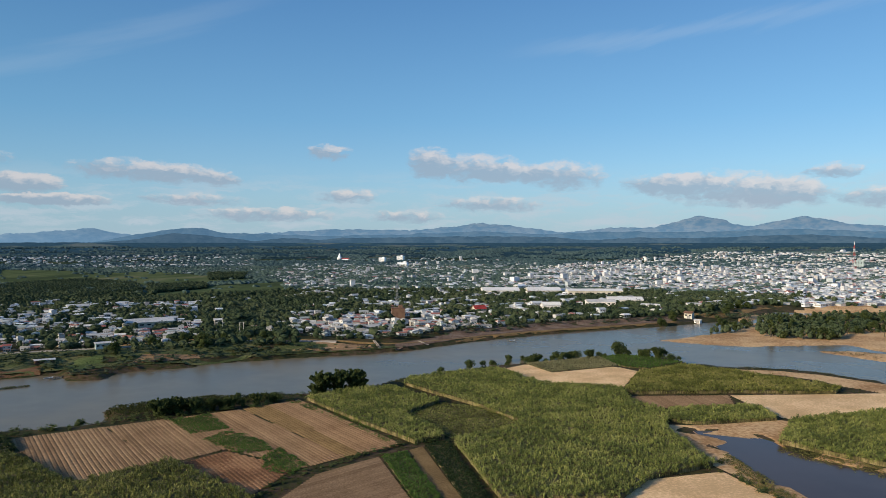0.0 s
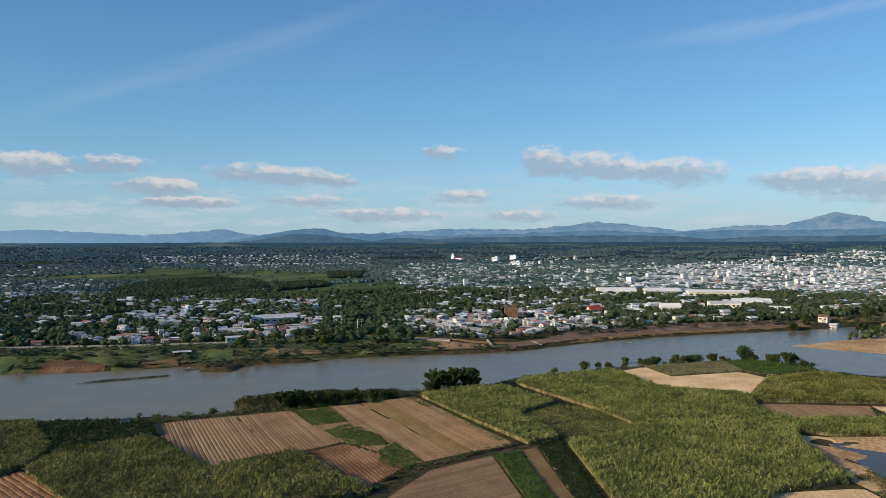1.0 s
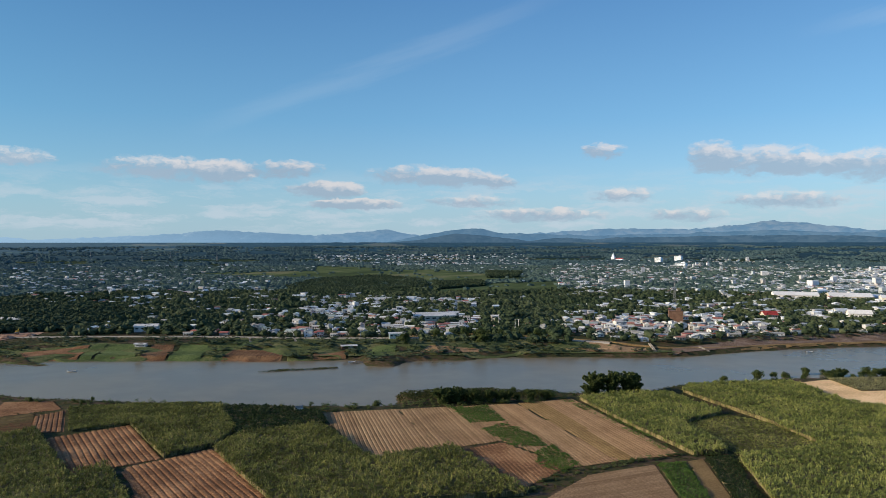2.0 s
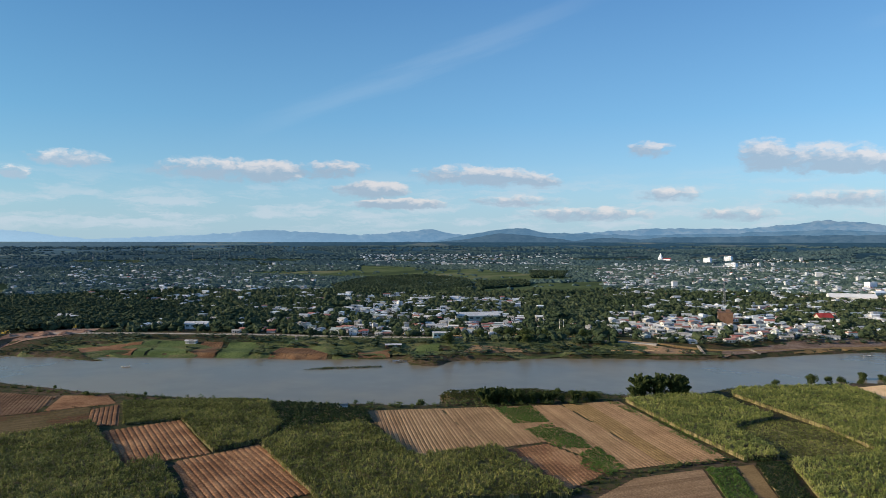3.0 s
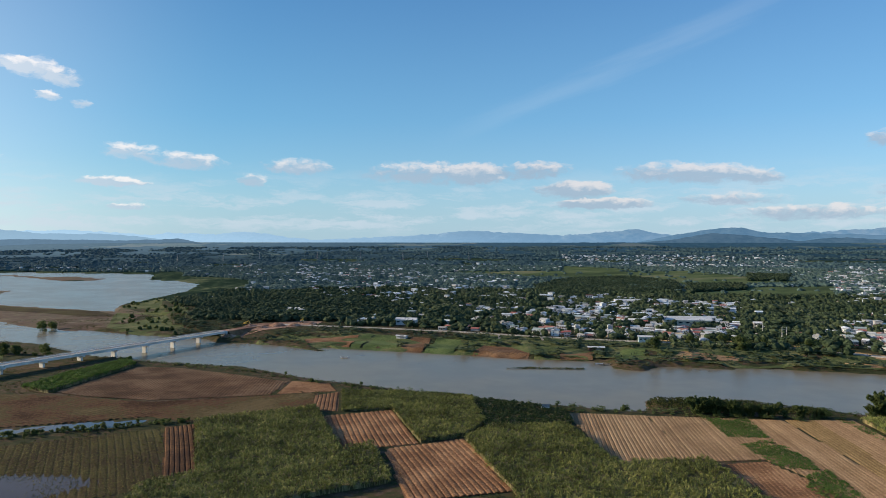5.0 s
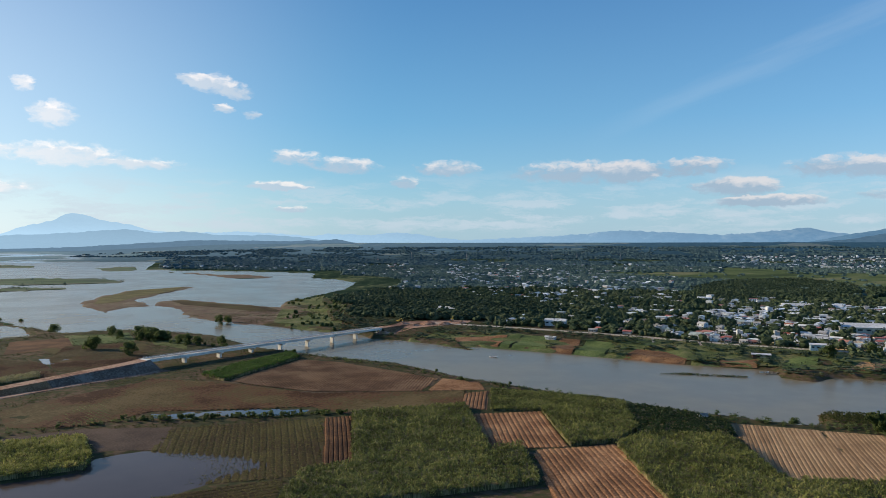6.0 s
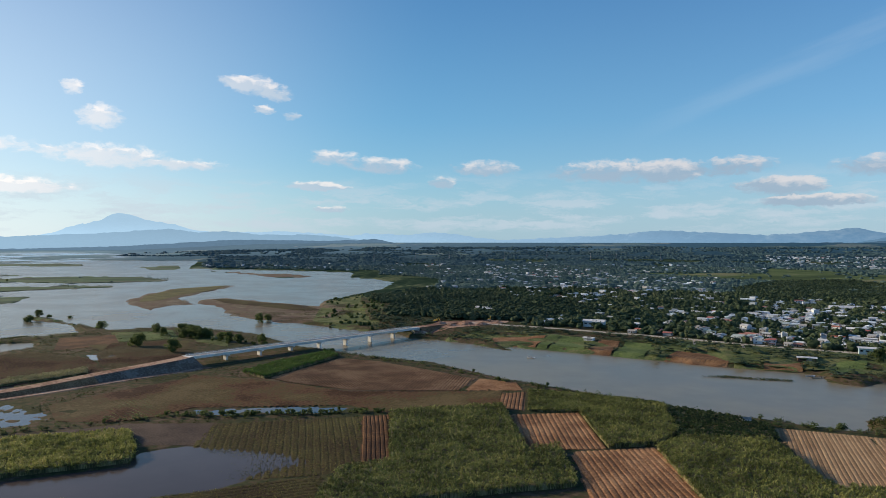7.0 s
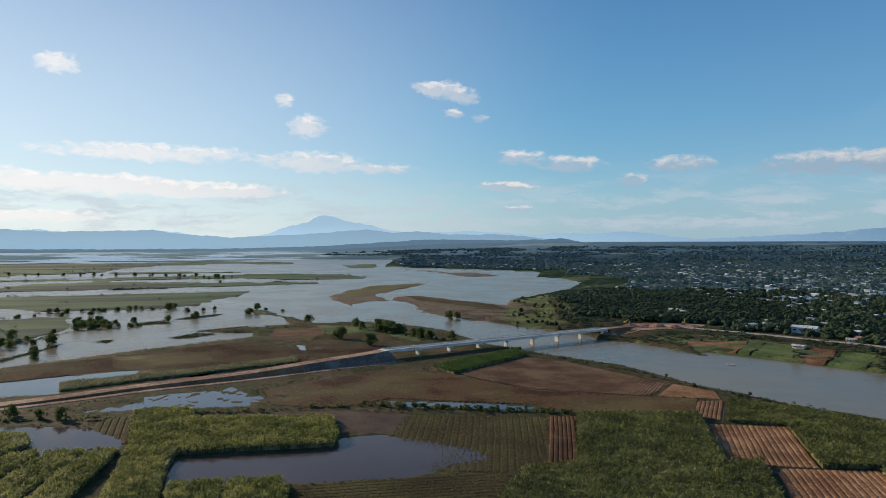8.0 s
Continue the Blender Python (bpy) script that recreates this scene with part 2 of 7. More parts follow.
M = {
    "ground": surface("meadow_soil", [(0.0, (0.03, 0.036, 0.017)), (0.3, (0.044, 0.048, 0.021)), (0.55, (0.062, 0.058, 0.026)), (0.78, (0.064, 0.045, 0.027)), (1.0, (0.1, 0.073, 0.048))], 0.22, 0.025, 0.95, 0.6, fac=0.62, spec=0.06),
    "soil_tan": surface("dry_tan_soil", [(0.0, (0.1668, 0.102, 0.0545)), (0.5, (0.2555, 0.1613, 0.0874)), (1.0, (0.3755, 0.2497, 0.1419))], 1.6, 0.06, 0.95, 0.4, "island", 0.45, fac=0.7, spec=0.1),
    "soil_olive": surface("dull_tan_soil", [(0.0, (0.1456, 0.0938, 0.0407)), (0.5, (0.224, 0.1479, 0.0647)), (1.0, (0.336, 0.2244, 0.1063))], 1.6, 0.06, 0.95, 0.4, "island", 0.35, fac=0.7, spec=0.1),
    "soil_pale": surface("pale_dry_soil", [(0.0, (0.6033, 0.399, 0.2057)), (0.5, (0.7387, 0.5016, 0.2658)), (1.0, (0.8618, 0.6156, 0.3511))], 0.9, 0.05, 0.95, 0.3, spec=0.1),
    "soil_brown": surface("tilled_brown_soil", [(0.0, (0.1304, 0.0663, 0.0336)), (0.5, (0.2064, 0.107, 0.0546)), (1.0, (0.3042, 0.1766, 0.0945))], 1.4, 0.05, 0.95, 0.5, spec=0.1),
    "soil_dark": surface("damp_dark_soil", [(0.0, (0.0448, 0.022, 0.0118)), (0.5, (0.0806, 0.04, 0.0193)), (1.0, (0.1344, 0.07, 0.0336))], 1.4, 0.05, 0.92, 0.5, spec=0.1),
    "soil_wet": surface("wet_red_soil", [(0.0, (0.04, 0.025, 0.018)), (0.5, (0.062, 0.041, 0.029)), (1.0, (0.088, 0.06, 0.043))], 1.2, 0.05, 0.75, 0.5, spec=0.1),
    "soil_red": surface("raw_red_earth", [(0.0, (0.15, 0.08, 0.055)), (0.5, (0.25, 0.145, 0.098)), (1.0, (0.37, 0.245, 0.175))], 0.6, 0.05, 0.95, 0.5, spec=0.1),
    "stubble": surface("brown_stubble_rows", [(0.0, (0.044, 0.023, 0.014)), (0.35, (0.1, 0.056, 0.033)), (0.65, (0.068, 0.056, 0.026)), (1.0, (0.114, 0.087, 0.046))], 0.5, 0.022, 0.95, 0.6, fac=0.3, spec=0.06),
    "olive": surface("olive_sprouting_soil", [(0.0, (0.038, 0.0257, 0.0149)), (0.45, (0.0586, 0.0454, 0.0199)), (1.0, (0.0824, 0.0725, 0.0282))], 0.9, 0.03, 0.95, 0.5, spec=0.06),
    "soil_mid": surface("furrowed_brown_soil", [(0.0, (0.0964, 0.0494, 0.0243)), (0.5, (0.1552, 0.0846, 0.0429)), (1.0, (0.2352, 0.1388, 0.0743))], 1.4, 0.05, 0.95, 0.5, spec=0.1),
    "mud": surface("brown_mud_bank", [(0.0, (0.095, 0.064, 0.045)), (0.5, (0.135, 0.092, 0.064)), (0.8, (0.105, 0.092, 0.055)), (1.0, (0.19, 0.145, 0.1))], 0.15, 0.02, 0.9, 0.3, spec=0.08),
    "sand": surface("river_sand", [(0.0, (0.3456, 0.2, 0.0924)), (0.5, (0.5184, 0.325, 0.1628)), (1.0, (0.648, 0.45, 0.2464))], 0.5, 0.03, 0.95, 0.3, spec=0.1),
    "crop": surface("low_green_crop", [(0.0, (0.055, 0.08, 0.028)), (0.5, (0.08, 0.115, 0.038)), (1.0, (0.125, 0.158, 0.058))], 0.9, 0.05, 0.9, 0.6, spec=0.08),
    "meadow": surface("rough_meadow", [(0.0, (0.06, 0.078, 0.03)), (0.5, (0.086, 0.108, 0.04)), (1.0, (0.15, 0.145, 0.068))], 0.8, 0.05, 0.95, 0.6, spec=0.06),
    "cane": surface("cane_leaves", [(0.0, (0.0446, 0.053, 0.012)), (0.45, (0.1206, 0.1325, 0.0316)), (0.8, (0.1919, 0.2014, 0.0541)), (1.0, (0.2858, 0.2651, 0.0902))], 0.5, 0.06, 0.65, 0.1, "island", 0.32, spec=0.15, thin=0.15),
    # Two paler canes, lightened further in colour in place of stronger sunlight.
    "cane_brightened": surface("brightened_cane_leaves", [(0.0, (0.073, 0.0918, 0.0242)), (0.45, (0.171, 0.1994, 0.0506)), (0.8, (0.2451, 0.2666, 0.0726)), (1.0, (0.342, 0.3248, 0.121))], 0.5, 0.06, 0.65, 0.1, "island", 0.32, spec=0.15, thin=0.12),
    "cane_pale": surface("pale_brightened_cane", [(0.0, (0.084, 0.0963, 0.0231)), (0.45, (0.2172, 0.232, 0.0576)), (0.8, (0.3356, 0.3239, 0.0948)), (1.0, (0.4739, 0.3939, 0.1625))], 0.5, 0.06, 0.65, 0.1, "island", 0.32, spec=0.15, thin=0.4),
    "weeds": surface("weeds_and_grass", [(0.0, (0.030, 0.040, 0.012)), (0.4, (0.050, 0.062, 0.017)), (0.75, (0.078, 0.078, 0.027)), (1.0, (0.13, 0.11, 0.058))], 0.6, 0.03, 0.8, 0.1, "island", 0.45, spec=0.1, thin=0.3),
    "weeds_brown": surface("withered_stubble", [(0.0, (0.06, 0.0384, 0.018)), (0.5, (0.099, 0.0736, 0.028)), (1.0, (0.1425, 0.12, 0.048))], 0.6, 0.03, 0.85, 0.1, "island", 0.4, spec=0.1, thin=0.3),
    "weeds_field": surface("dull_olive_grass", [(0.0, (0.063, 0.0576, 0.022)), (0.5, (0.098, 0.0896, 0.032)), (1.0, (0.14, 0.128, 0.052))], 0.8, 0.04, 0.95, 0.6, spec=0.1),
    "weeds_olive": surface("olive_marsh_grass", [(0.0, (0.066, 0.066, 0.0198)), (0.5, (0.132, 0.1265, 0.0374)), (1.0, (0.22, 0.1925, 0.066))], 0.6, 0.05, 0.8, 0.1, "island", 0.4, spec=0.1, thin=0.2),
    "cane_grey": surface("pale_cane_leaves", [(0.0, (0.14, 0.145, 0.07)), (0.5, (0.24, 0.235, 0.11)), (1.0, (0.38, 0.34, 0.19))], 1.2, 0.06, 0.65, 0.1, "island", 0.5, thin=0.35),
    "leaf_dark": surface("dark_crop_leaves", [(0.0, (0.014, 0.026, 0.010)), (0.5, (0.026, 0.045, 0.014)), (1.0, (0.045, 0.065, 0.02))], 1.2, 0.06, 0.65, 0.1, "island", 0.5, spec=0.15, thin=0.35),
    "leaf_bright": surface("bright_crop_leaves", [(0.0, (0.045, 0.0798, 0.0168)), (0.5, (0.075, 0.1377, 0.0252)), (1.0, (0.12, 0.1885, 0.042))], 1.2, 0.06, 0.65, 0.1, "island", 0.5, spec=0.15, thin=0.35),
    "stalk": surface("cane_stalks", [(0.0, (0.05, 0.045, 0.018)), (0.5, (0.10, 0.085, 0.035)), (1.0, (0.24, 0.20, 0.10))], 2.5, 0.2, 0.85, 0.4, stretch=(1, 1, 0.15)),
    "tree": surface("tree_leaves", [(0.0, (0.0468, 0.0702, 0.027)), (0.45, (0.0884, 0.1196, 0.0405)), (0.8, (0.13, 0.1638, 0.0567)), (1.0, (0.195, 0.2015, 0.081))], 0.8, 0.02, 0.7, 0.1, "island", 0.4, spec=0.12, thin=0.55),
    "tree_dark": surface("plantation_leaves", [(0.0, (0.0195, 0.0336, 0.0207)), (0.5, (0.0342, 0.0528, 0.0299)), (1.0, (0.061, 0.0792, 0.0437))], 0.3, 0.01, 0.8, 0.0, "island", 0.4, spec=0.05),
    # Two far leaf colours with haze painted in: paler and bluer than the near woods.
    "wood_mid_haze": surface("haze_tinted_woods", [(0.0, (0.0387, 0.0704, 0.0678)), (0.5, (0.064, 0.1037, 0.0946)), (1.0, (0.1085, 0.1485, 0.1233))], 0.2, 0.006, 0.8, 0.0, "island", 0.4, spec=0.05),
    "wood_haze": surface("haze_tinted_far_woods", [(0.0, (0.039, 0.0749, 0.0856)), (0.5, (0.054, 0.095, 0.1049)), (1.0, (0.075, 0.1181, 0.1187))], 0.02, 0.004, 0.9, 0.0, "island", 0.2, spec=0.05),
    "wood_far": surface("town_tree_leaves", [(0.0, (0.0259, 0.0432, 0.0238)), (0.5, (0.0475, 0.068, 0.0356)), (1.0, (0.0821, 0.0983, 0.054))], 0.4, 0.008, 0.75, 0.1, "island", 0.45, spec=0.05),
    "bark": surface("bark", [(0.0, (0.05, 0.04, 0.03)), (1.0, (0.13, 0.11, 0.085))], 3, 0.4, 0.9, 0.5),
    "water": water_material("river_water", (0.146, 0.121, 0.076), 0.22, 0.10, 0.45, 0.05, 0.215),
    "pond": water_material("flood_water", (0.058, 0.044, 0.040), 0.08, 0.12, 0.5, 0.05, 0.13),
    "flood": water_material("shallow_flood_water", (0.042, 0.038, 0.042), 0.10, 0.12, 0.5, 0.06, 0.32),
    "concrete": surface("concrete", [(0.0, (0.54, 0.52, 0.48)), (0.5, (0.66, 0.64, 0.60)), (1.0, (0.78, 0.76, 0.72))], 1.2, 0.1, 0.85, 0.2),
    "asphalt": surface("road_surface", [(0.0, (0.26, 0.23, 0.19)), (1.0, (0.42, 0.37, 0.31))], 1.0, 0.1, 0.9, 0.2),
    "stone": surface("slope_paving", [(0.0, (0.12, 0.082, 0.062)), (0.5, (0.17, 0.122, 0.095)), (1.0, (0.24, 0.185, 0.15))], 0.8, 0.08, 0.9, 0.5, spec=0.0),
    "wall": palette("painted_walls", [(0.62, 0.62, 0.61), (0.44, 0.42, 0.39), (0.66, 0.67, 0.67), (0.36, 0.43, 0.46), (0.42, 0.39, 0.34), (0.54, 0.54, 0.53), (0.36, 0.35, 0.34), (0.64, 0.65, 0.66)]),
    "roof": palette("roofs", [(0.50, 0.50, 0.49), (0.62, 0.63, 0.63), (0.76, 0.76, 0.74), (0.33, 0.33, 0.33), (0.36, 0.11, 0.08), (0.56, 0.56, 0.54), (0.40, 0.46, 0.42), (0.40, 0.37, 0.33), (0.38, 0.17, 0.12), (0.48, 0.49, 0.49)], rough=0.55),
    # Town whites carry a blue tint that offsets the warm sunlight in the colour.
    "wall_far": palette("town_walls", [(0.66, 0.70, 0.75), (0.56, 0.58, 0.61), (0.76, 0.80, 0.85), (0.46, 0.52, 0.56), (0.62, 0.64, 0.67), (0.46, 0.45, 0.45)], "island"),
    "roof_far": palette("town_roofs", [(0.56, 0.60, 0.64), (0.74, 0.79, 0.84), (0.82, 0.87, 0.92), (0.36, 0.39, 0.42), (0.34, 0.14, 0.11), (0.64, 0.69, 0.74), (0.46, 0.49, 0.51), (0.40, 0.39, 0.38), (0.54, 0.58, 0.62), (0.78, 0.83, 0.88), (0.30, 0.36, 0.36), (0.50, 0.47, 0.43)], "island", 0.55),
    "glass": surface("window_glass", [(0.0, (0.015, 0.018, 0.02)), (1.0, (0.04, 0.045, 0.05))], 1, 0.2, 0.12, 0.0, spec=0.5),
    "white": surface("white_paint", [(0.0, (0.70, 0.69, 0.67)), (1.0, (0.84, 0.83, 0.81))], 0.6, 0.06, 0.6, 0.05),
    # White made cooler and brighter in colour to offset the warm sun.
    "bright": surface("bright_white_paint", [(0.0, (0.74, 0.80, 0.88)), (1.0, (0.82, 0.88, 0.95))], 0.6, 0.06, 0.6, 0.05),
    "cream": surface("cream_paint", [(0.0, (0.54, 0.50, 0.42)), (1.0, (0.68, 0.64, 0.55))], 0.6, 0.06, 0.6, 0.05),
    "red": surface("red_tiles", [(0.0, (0.26, 0.03, 0.03)), (1.0, (0.42, 0.06, 0.05))], 1.5, 0.2, 0.7, 0.2),
    "brick": surface("bare_brown_brick", [(0.0, (0.13, 0.075, 0.05)), (1.0, (0.22, 0.13, 0.09))], 1.5, 0.2, 0.85, 0.3),
    "tin": surface("grey_tin", [(0.0, (0.46, 0.46, 0.46)), (1.0, (0.64, 0.64, 0.63))], 0.6, 0.08, 0.5, 0.1),
    "teal": surface("teal_paint", [(0.0, (0.36, 0.46, 0.48)), (1.0, (0.48, 0.58, 0.60))], 0.6, 0.06, 0.6, 0.05),
    "steel": surface("galvanised_steel", [(0.0, (0.20, 0.20, 0.21)), (1.0, (0.30, 0.30, 0.30))], 2, 0.2, 0.5, 0.05),
    "yellow": surface("worn_yellow_paint", [(0.0, (0.42, 0.26, 0.03)), (1.0, (0.58, 0.38, 0.05))], 2, 0.3, 0.5, 0.05),
    "signal": surface("red_white_paint", [(0.0, (0.55, 0.07, 0.05)), (1.0, (0.65, 0.12, 0.08))], 2, 0.2, 0.5, 0.05),
    "green_far": surface("wide_green_fields", [(0.0, (0.0486, 0.0702, 0.0384)), (0.4, (0.0756, 0.1053, 0.0504)), (0.8, (0.108, 0.135, 0.0672)), (1.0, (0.162, 0.162, 0.096))], 0.012, 0.004, 0.95, 0.0, stretch=(1, 0.35, 1), spec=0.0),
    "marsh": surface("green_marsh_land", [(0.0, (0.04, 0.054, 0.05)), (0.25, (0.052, 0.072, 0.058)), (0.38, (0.055, 0.098, 0.05)), (0.6, (0.075, 0.122, 0.062)), (0.85, (0.095, 0.132, 0.08)), (1.0, (0.12, 0.13, 0.1))], 0.010, 0.003, 0.95, 0.1, stretch=(1.9, 0.30, 1), fac=0.4, spec=0.05),
    "far_field": surface("far_green_fields", [(0.0, (0.018, 0.033, 0.0235)), (0.5, (0.0288, 0.0487, 0.0319)), (0.85, (0.0504, 0.0731, 0.0437)), (1.0, (0.108, 0.1218, 0.0706))], 0.06, 0.006, 0.95, 0.1, spec=0.0),
}


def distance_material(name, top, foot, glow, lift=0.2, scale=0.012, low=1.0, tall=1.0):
    """Hazy far hills, seen through many kilometres of air; the haze is put in as emission."""
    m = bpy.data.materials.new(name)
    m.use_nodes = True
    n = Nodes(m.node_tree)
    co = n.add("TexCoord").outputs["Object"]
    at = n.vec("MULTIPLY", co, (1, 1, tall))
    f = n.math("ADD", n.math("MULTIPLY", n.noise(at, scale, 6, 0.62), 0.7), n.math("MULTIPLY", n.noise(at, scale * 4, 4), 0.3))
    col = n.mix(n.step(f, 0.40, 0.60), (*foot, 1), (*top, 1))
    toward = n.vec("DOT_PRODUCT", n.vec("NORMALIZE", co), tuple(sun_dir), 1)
    # haze glow, stronger towards the sun and at the hills' foot
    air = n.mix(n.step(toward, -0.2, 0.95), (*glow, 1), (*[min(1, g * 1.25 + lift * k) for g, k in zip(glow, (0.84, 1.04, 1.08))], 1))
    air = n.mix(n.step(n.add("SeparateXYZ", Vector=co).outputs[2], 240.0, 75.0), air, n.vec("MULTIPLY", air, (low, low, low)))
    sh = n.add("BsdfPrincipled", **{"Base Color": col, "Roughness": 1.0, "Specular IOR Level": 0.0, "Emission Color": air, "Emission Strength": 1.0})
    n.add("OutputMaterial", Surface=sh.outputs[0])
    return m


def plain_material(name):
    """The far plain under haze: woods, pale and green fields in strips, bare earth, and towards the lagoon marsh and open water."""
    m = bpy.data.materials.new(name)
    m.use_nodes = True
    n = Nodes(m.node_tree)
    co = n.add("TexCoord").outputs["Object"]
    sep = n.add("SeparateXYZ", Vector=co)
    x, y = sep.outputs[0], sep.outputs[1]
    bearing = n.math("MULTIPLY", n.math("ARCTAN2", n.math("MULTIPLY", x, -1.0), y), 57.2958)
    off = n.math("SQRT", n.math("ADD", n.math("MULTIPLY", x, x), n.math("MULTIPLY", y, y)))
    ground_ = n.vec("MULTIPLY", co, (1, 1, 0))
    broad = n.noise(ground_, 0.0021, 5, 0.6)
    patch = n.noise(n.vec("ADD", ground_, (900, 300, 0)), 0.0052, 5, 0.6)
    fine = n.noise(ground_, 0.022, 5, 0.65)
    woods_ = n.mix(n.step(fine, 0.38, 0.64), (0.008, 0.020, 0.026, 1), (0.026, 0.046, 0.050, 1))
    open_ = n.mix(n.step(patch, 0.40, 0.62), (0.050, 0.075, 0.050, 1), (0.120, 0.115, 0.080, 1))
    dry = n.mix(n.step(n.math("ADD", broad, n.math("MULTIPLY", fine, 0.12)), 0.63, 0.66), woods_, open_)
    bare = n.step(n.noise(n.vec("ADD", ground_, (50, 4000, 0)), 0.0042, 4, 0.55), 0.69, 0.72)
    dry = n.mix(n.math("MULTIPLY", bare, 0.7), dry, (0.20, 0.14, 0.10, 1))
    # the lagoon's side
    side = n.math("MULTIPLY", n.step(n.math("ADD", bearing, n.math("MULTIPLY_ADD", patch, 8.0, -4.0)), 79.0, 83.0), n.step(bearing, 165.0, 150.0))
    green = n.mix(n.step(patch, 0.35, 0.62), (0.048, 0.072, 0.056, 1), (0.105, 0.122, 0.090, 1))
    green = n.mix(n.step(fine, 0.55, 0.62), green, (0.030, 0.040, 0.036, 1))
    land = n.mix(side, dry, green)
    arms = n.noise(n.vec("MULTIPLY", n.vec("ADD", ground_, (0, 700, 0)), (1, 0.55, 1)), 0.0040, 6, 0.58)
    wet = n.math("MULTIPLY", n.math("MULTIPLY", n.step(arms, 0.485, 0.52), side), n.step(off, 4600.0, 4300.0))
    # haze added as emission, growing with distance and towards the sun
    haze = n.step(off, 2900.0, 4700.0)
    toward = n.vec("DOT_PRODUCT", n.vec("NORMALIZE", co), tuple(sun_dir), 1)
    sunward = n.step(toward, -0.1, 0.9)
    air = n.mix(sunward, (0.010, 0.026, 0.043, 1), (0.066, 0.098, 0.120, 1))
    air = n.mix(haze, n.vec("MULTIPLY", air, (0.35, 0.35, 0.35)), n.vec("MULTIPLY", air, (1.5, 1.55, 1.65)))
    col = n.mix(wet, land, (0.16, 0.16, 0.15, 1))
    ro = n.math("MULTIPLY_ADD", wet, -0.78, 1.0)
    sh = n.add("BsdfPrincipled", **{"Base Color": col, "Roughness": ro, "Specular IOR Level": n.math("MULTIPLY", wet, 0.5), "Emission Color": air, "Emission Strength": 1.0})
    n.add("OutputMaterial", Surface=sh.outputs[0])
    return m


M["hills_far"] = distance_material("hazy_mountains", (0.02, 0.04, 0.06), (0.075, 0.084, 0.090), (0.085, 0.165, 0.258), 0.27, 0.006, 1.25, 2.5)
M["hills_mid"] = distance_material("hazed_foot_hills", (0.01, 0.026, 0.040), (0.040, 0.056, 0.066), (0.062, 0.128, 0.205), 0.18, 0.008, 1.18, 2.5)
M["hills_low"] = distance_material("hazed_wooded_hills", (0.006, 0.016, 0.024), (0.030, 0.045, 0.056), (0.042, 0.086, 0.138), 0.07, 0.007, 1.0, 2.5)
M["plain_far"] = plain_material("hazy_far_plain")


# ---- mesh tools ----
def mesh_np(name, verts, faces, mats, which=None, smooth=False):
    """A mesh from arrays of points and of equal-sized faces."""
    verts, faces = np.asarray(verts, np.float32), np.asarray(faces, np.int32)
    me = bpy.data.meshes.new(name)
    n, k = faces.shape
    me.vertices.add(len(verts))
    me.vertices.foreach_set("co", verts.ravel())
    me.loops.add(n * k)
    me.loops.foreach_set("vertex_index", faces.ravel())
    me.polygons.add(n)
    me.polygons.foreach_set("loop_start", np.arange(n, dtype=np.int32) * k)
    me.polygons.foreach_set("loop_total", np.full(n, k, np.int32))
    for m in mats if isinstance(mats, (list, tuple)) else [mats]:
        me.materials.append(m)
    if which is not None:
        me.polygons.foreach_set("material_index", np.asarray(which, np.int32))
    me.polygons.foreach_set("use_smooth", np.full(n, smooth))
    me.update(calc_edges=True)
    me.validate()
    return me


def part(name, bm, material, parent=None, label=""):
    """Links a bmesh, or a finished mesh, as one object under a thing."""
    if isinstance(bm, bmesh.types.BMesh):
        me = bpy.data.meshes.new(name)
        bm.normal_update()
        bm.to_mesh(me)
        bm.free()
    else:
        me = bm
    if material and not len(me.materials):
        me.materials.append(material)
    ob = new(name, me)
    if parent:
        ob.parent = parent
    if label:
        ob["label"] = label
    return ob


def box(bm, cx, cy, cz, sx, sy, sz, turn=0.0, bevel=0.0):
    """Adds a box by its centre and sizes."""
    m = Matrix.Translation((cx, cy, cz)) @ Matrix.Rotation(turn, 4, "Z") @ Matrix.Diagonal((sx, sy, sz, 1))
    made = bmesh.ops.create_cube(bm, size=1, matrix=m)["verts"]
    if bevel:
        edges = {e for v in made for e in v.link_edges}
        bmesh.ops.bevel(bm, geom=list(edges), offset=bevel, segments=1, affect="EDGES")
    return made


def boxed(cx, cy, cz, sx, sy, sz, bevel=0.0):
    bm = bmesh.new()
    box(bm, cx, cy, cz, sx, sy, sz, 0.0, bevel)
    return bm


def inside(poly, x, y):
    p = np.asarray(poly, float)
    hit = np.zeros(np.shape(x), bool)
    for (x0, y0), (x1, y1) in zip(p, np.roll(p, -1, 0)):
        if y0 != y1:
            hit ^= ((y0 > y) != (y1 > y)) & (x < (x1 - x0) * (y - y0) / (y1 - y0) + x0)
    return hit


def edge_distance(poly, x, y):
    p = np.asarray(poly, float)
    best = np.full(np.shape(x), 1e9)
    for (x0, y0), (x1, y1) in zip(p, np.roll(p, -1, 0)):
        dx, dy = x1 - x0, y1 - y0
        t = np.clip(((x - x0) * dx + (y - y0) * dy) / max(dx * dx + dy * dy, 1e-6), 0, 1)
        best = np.minimum(best, (x - x0 - t * dx) ** 2 + (y - y0 - t * dy) ** 2)
    return np.sqrt(best)


def signed(poly, x, y):
    """Distance to an outline: positive outside."""
    d = edge_distance(poly, x, y)
    return np.where(inside(poly, x, y), -d, d)


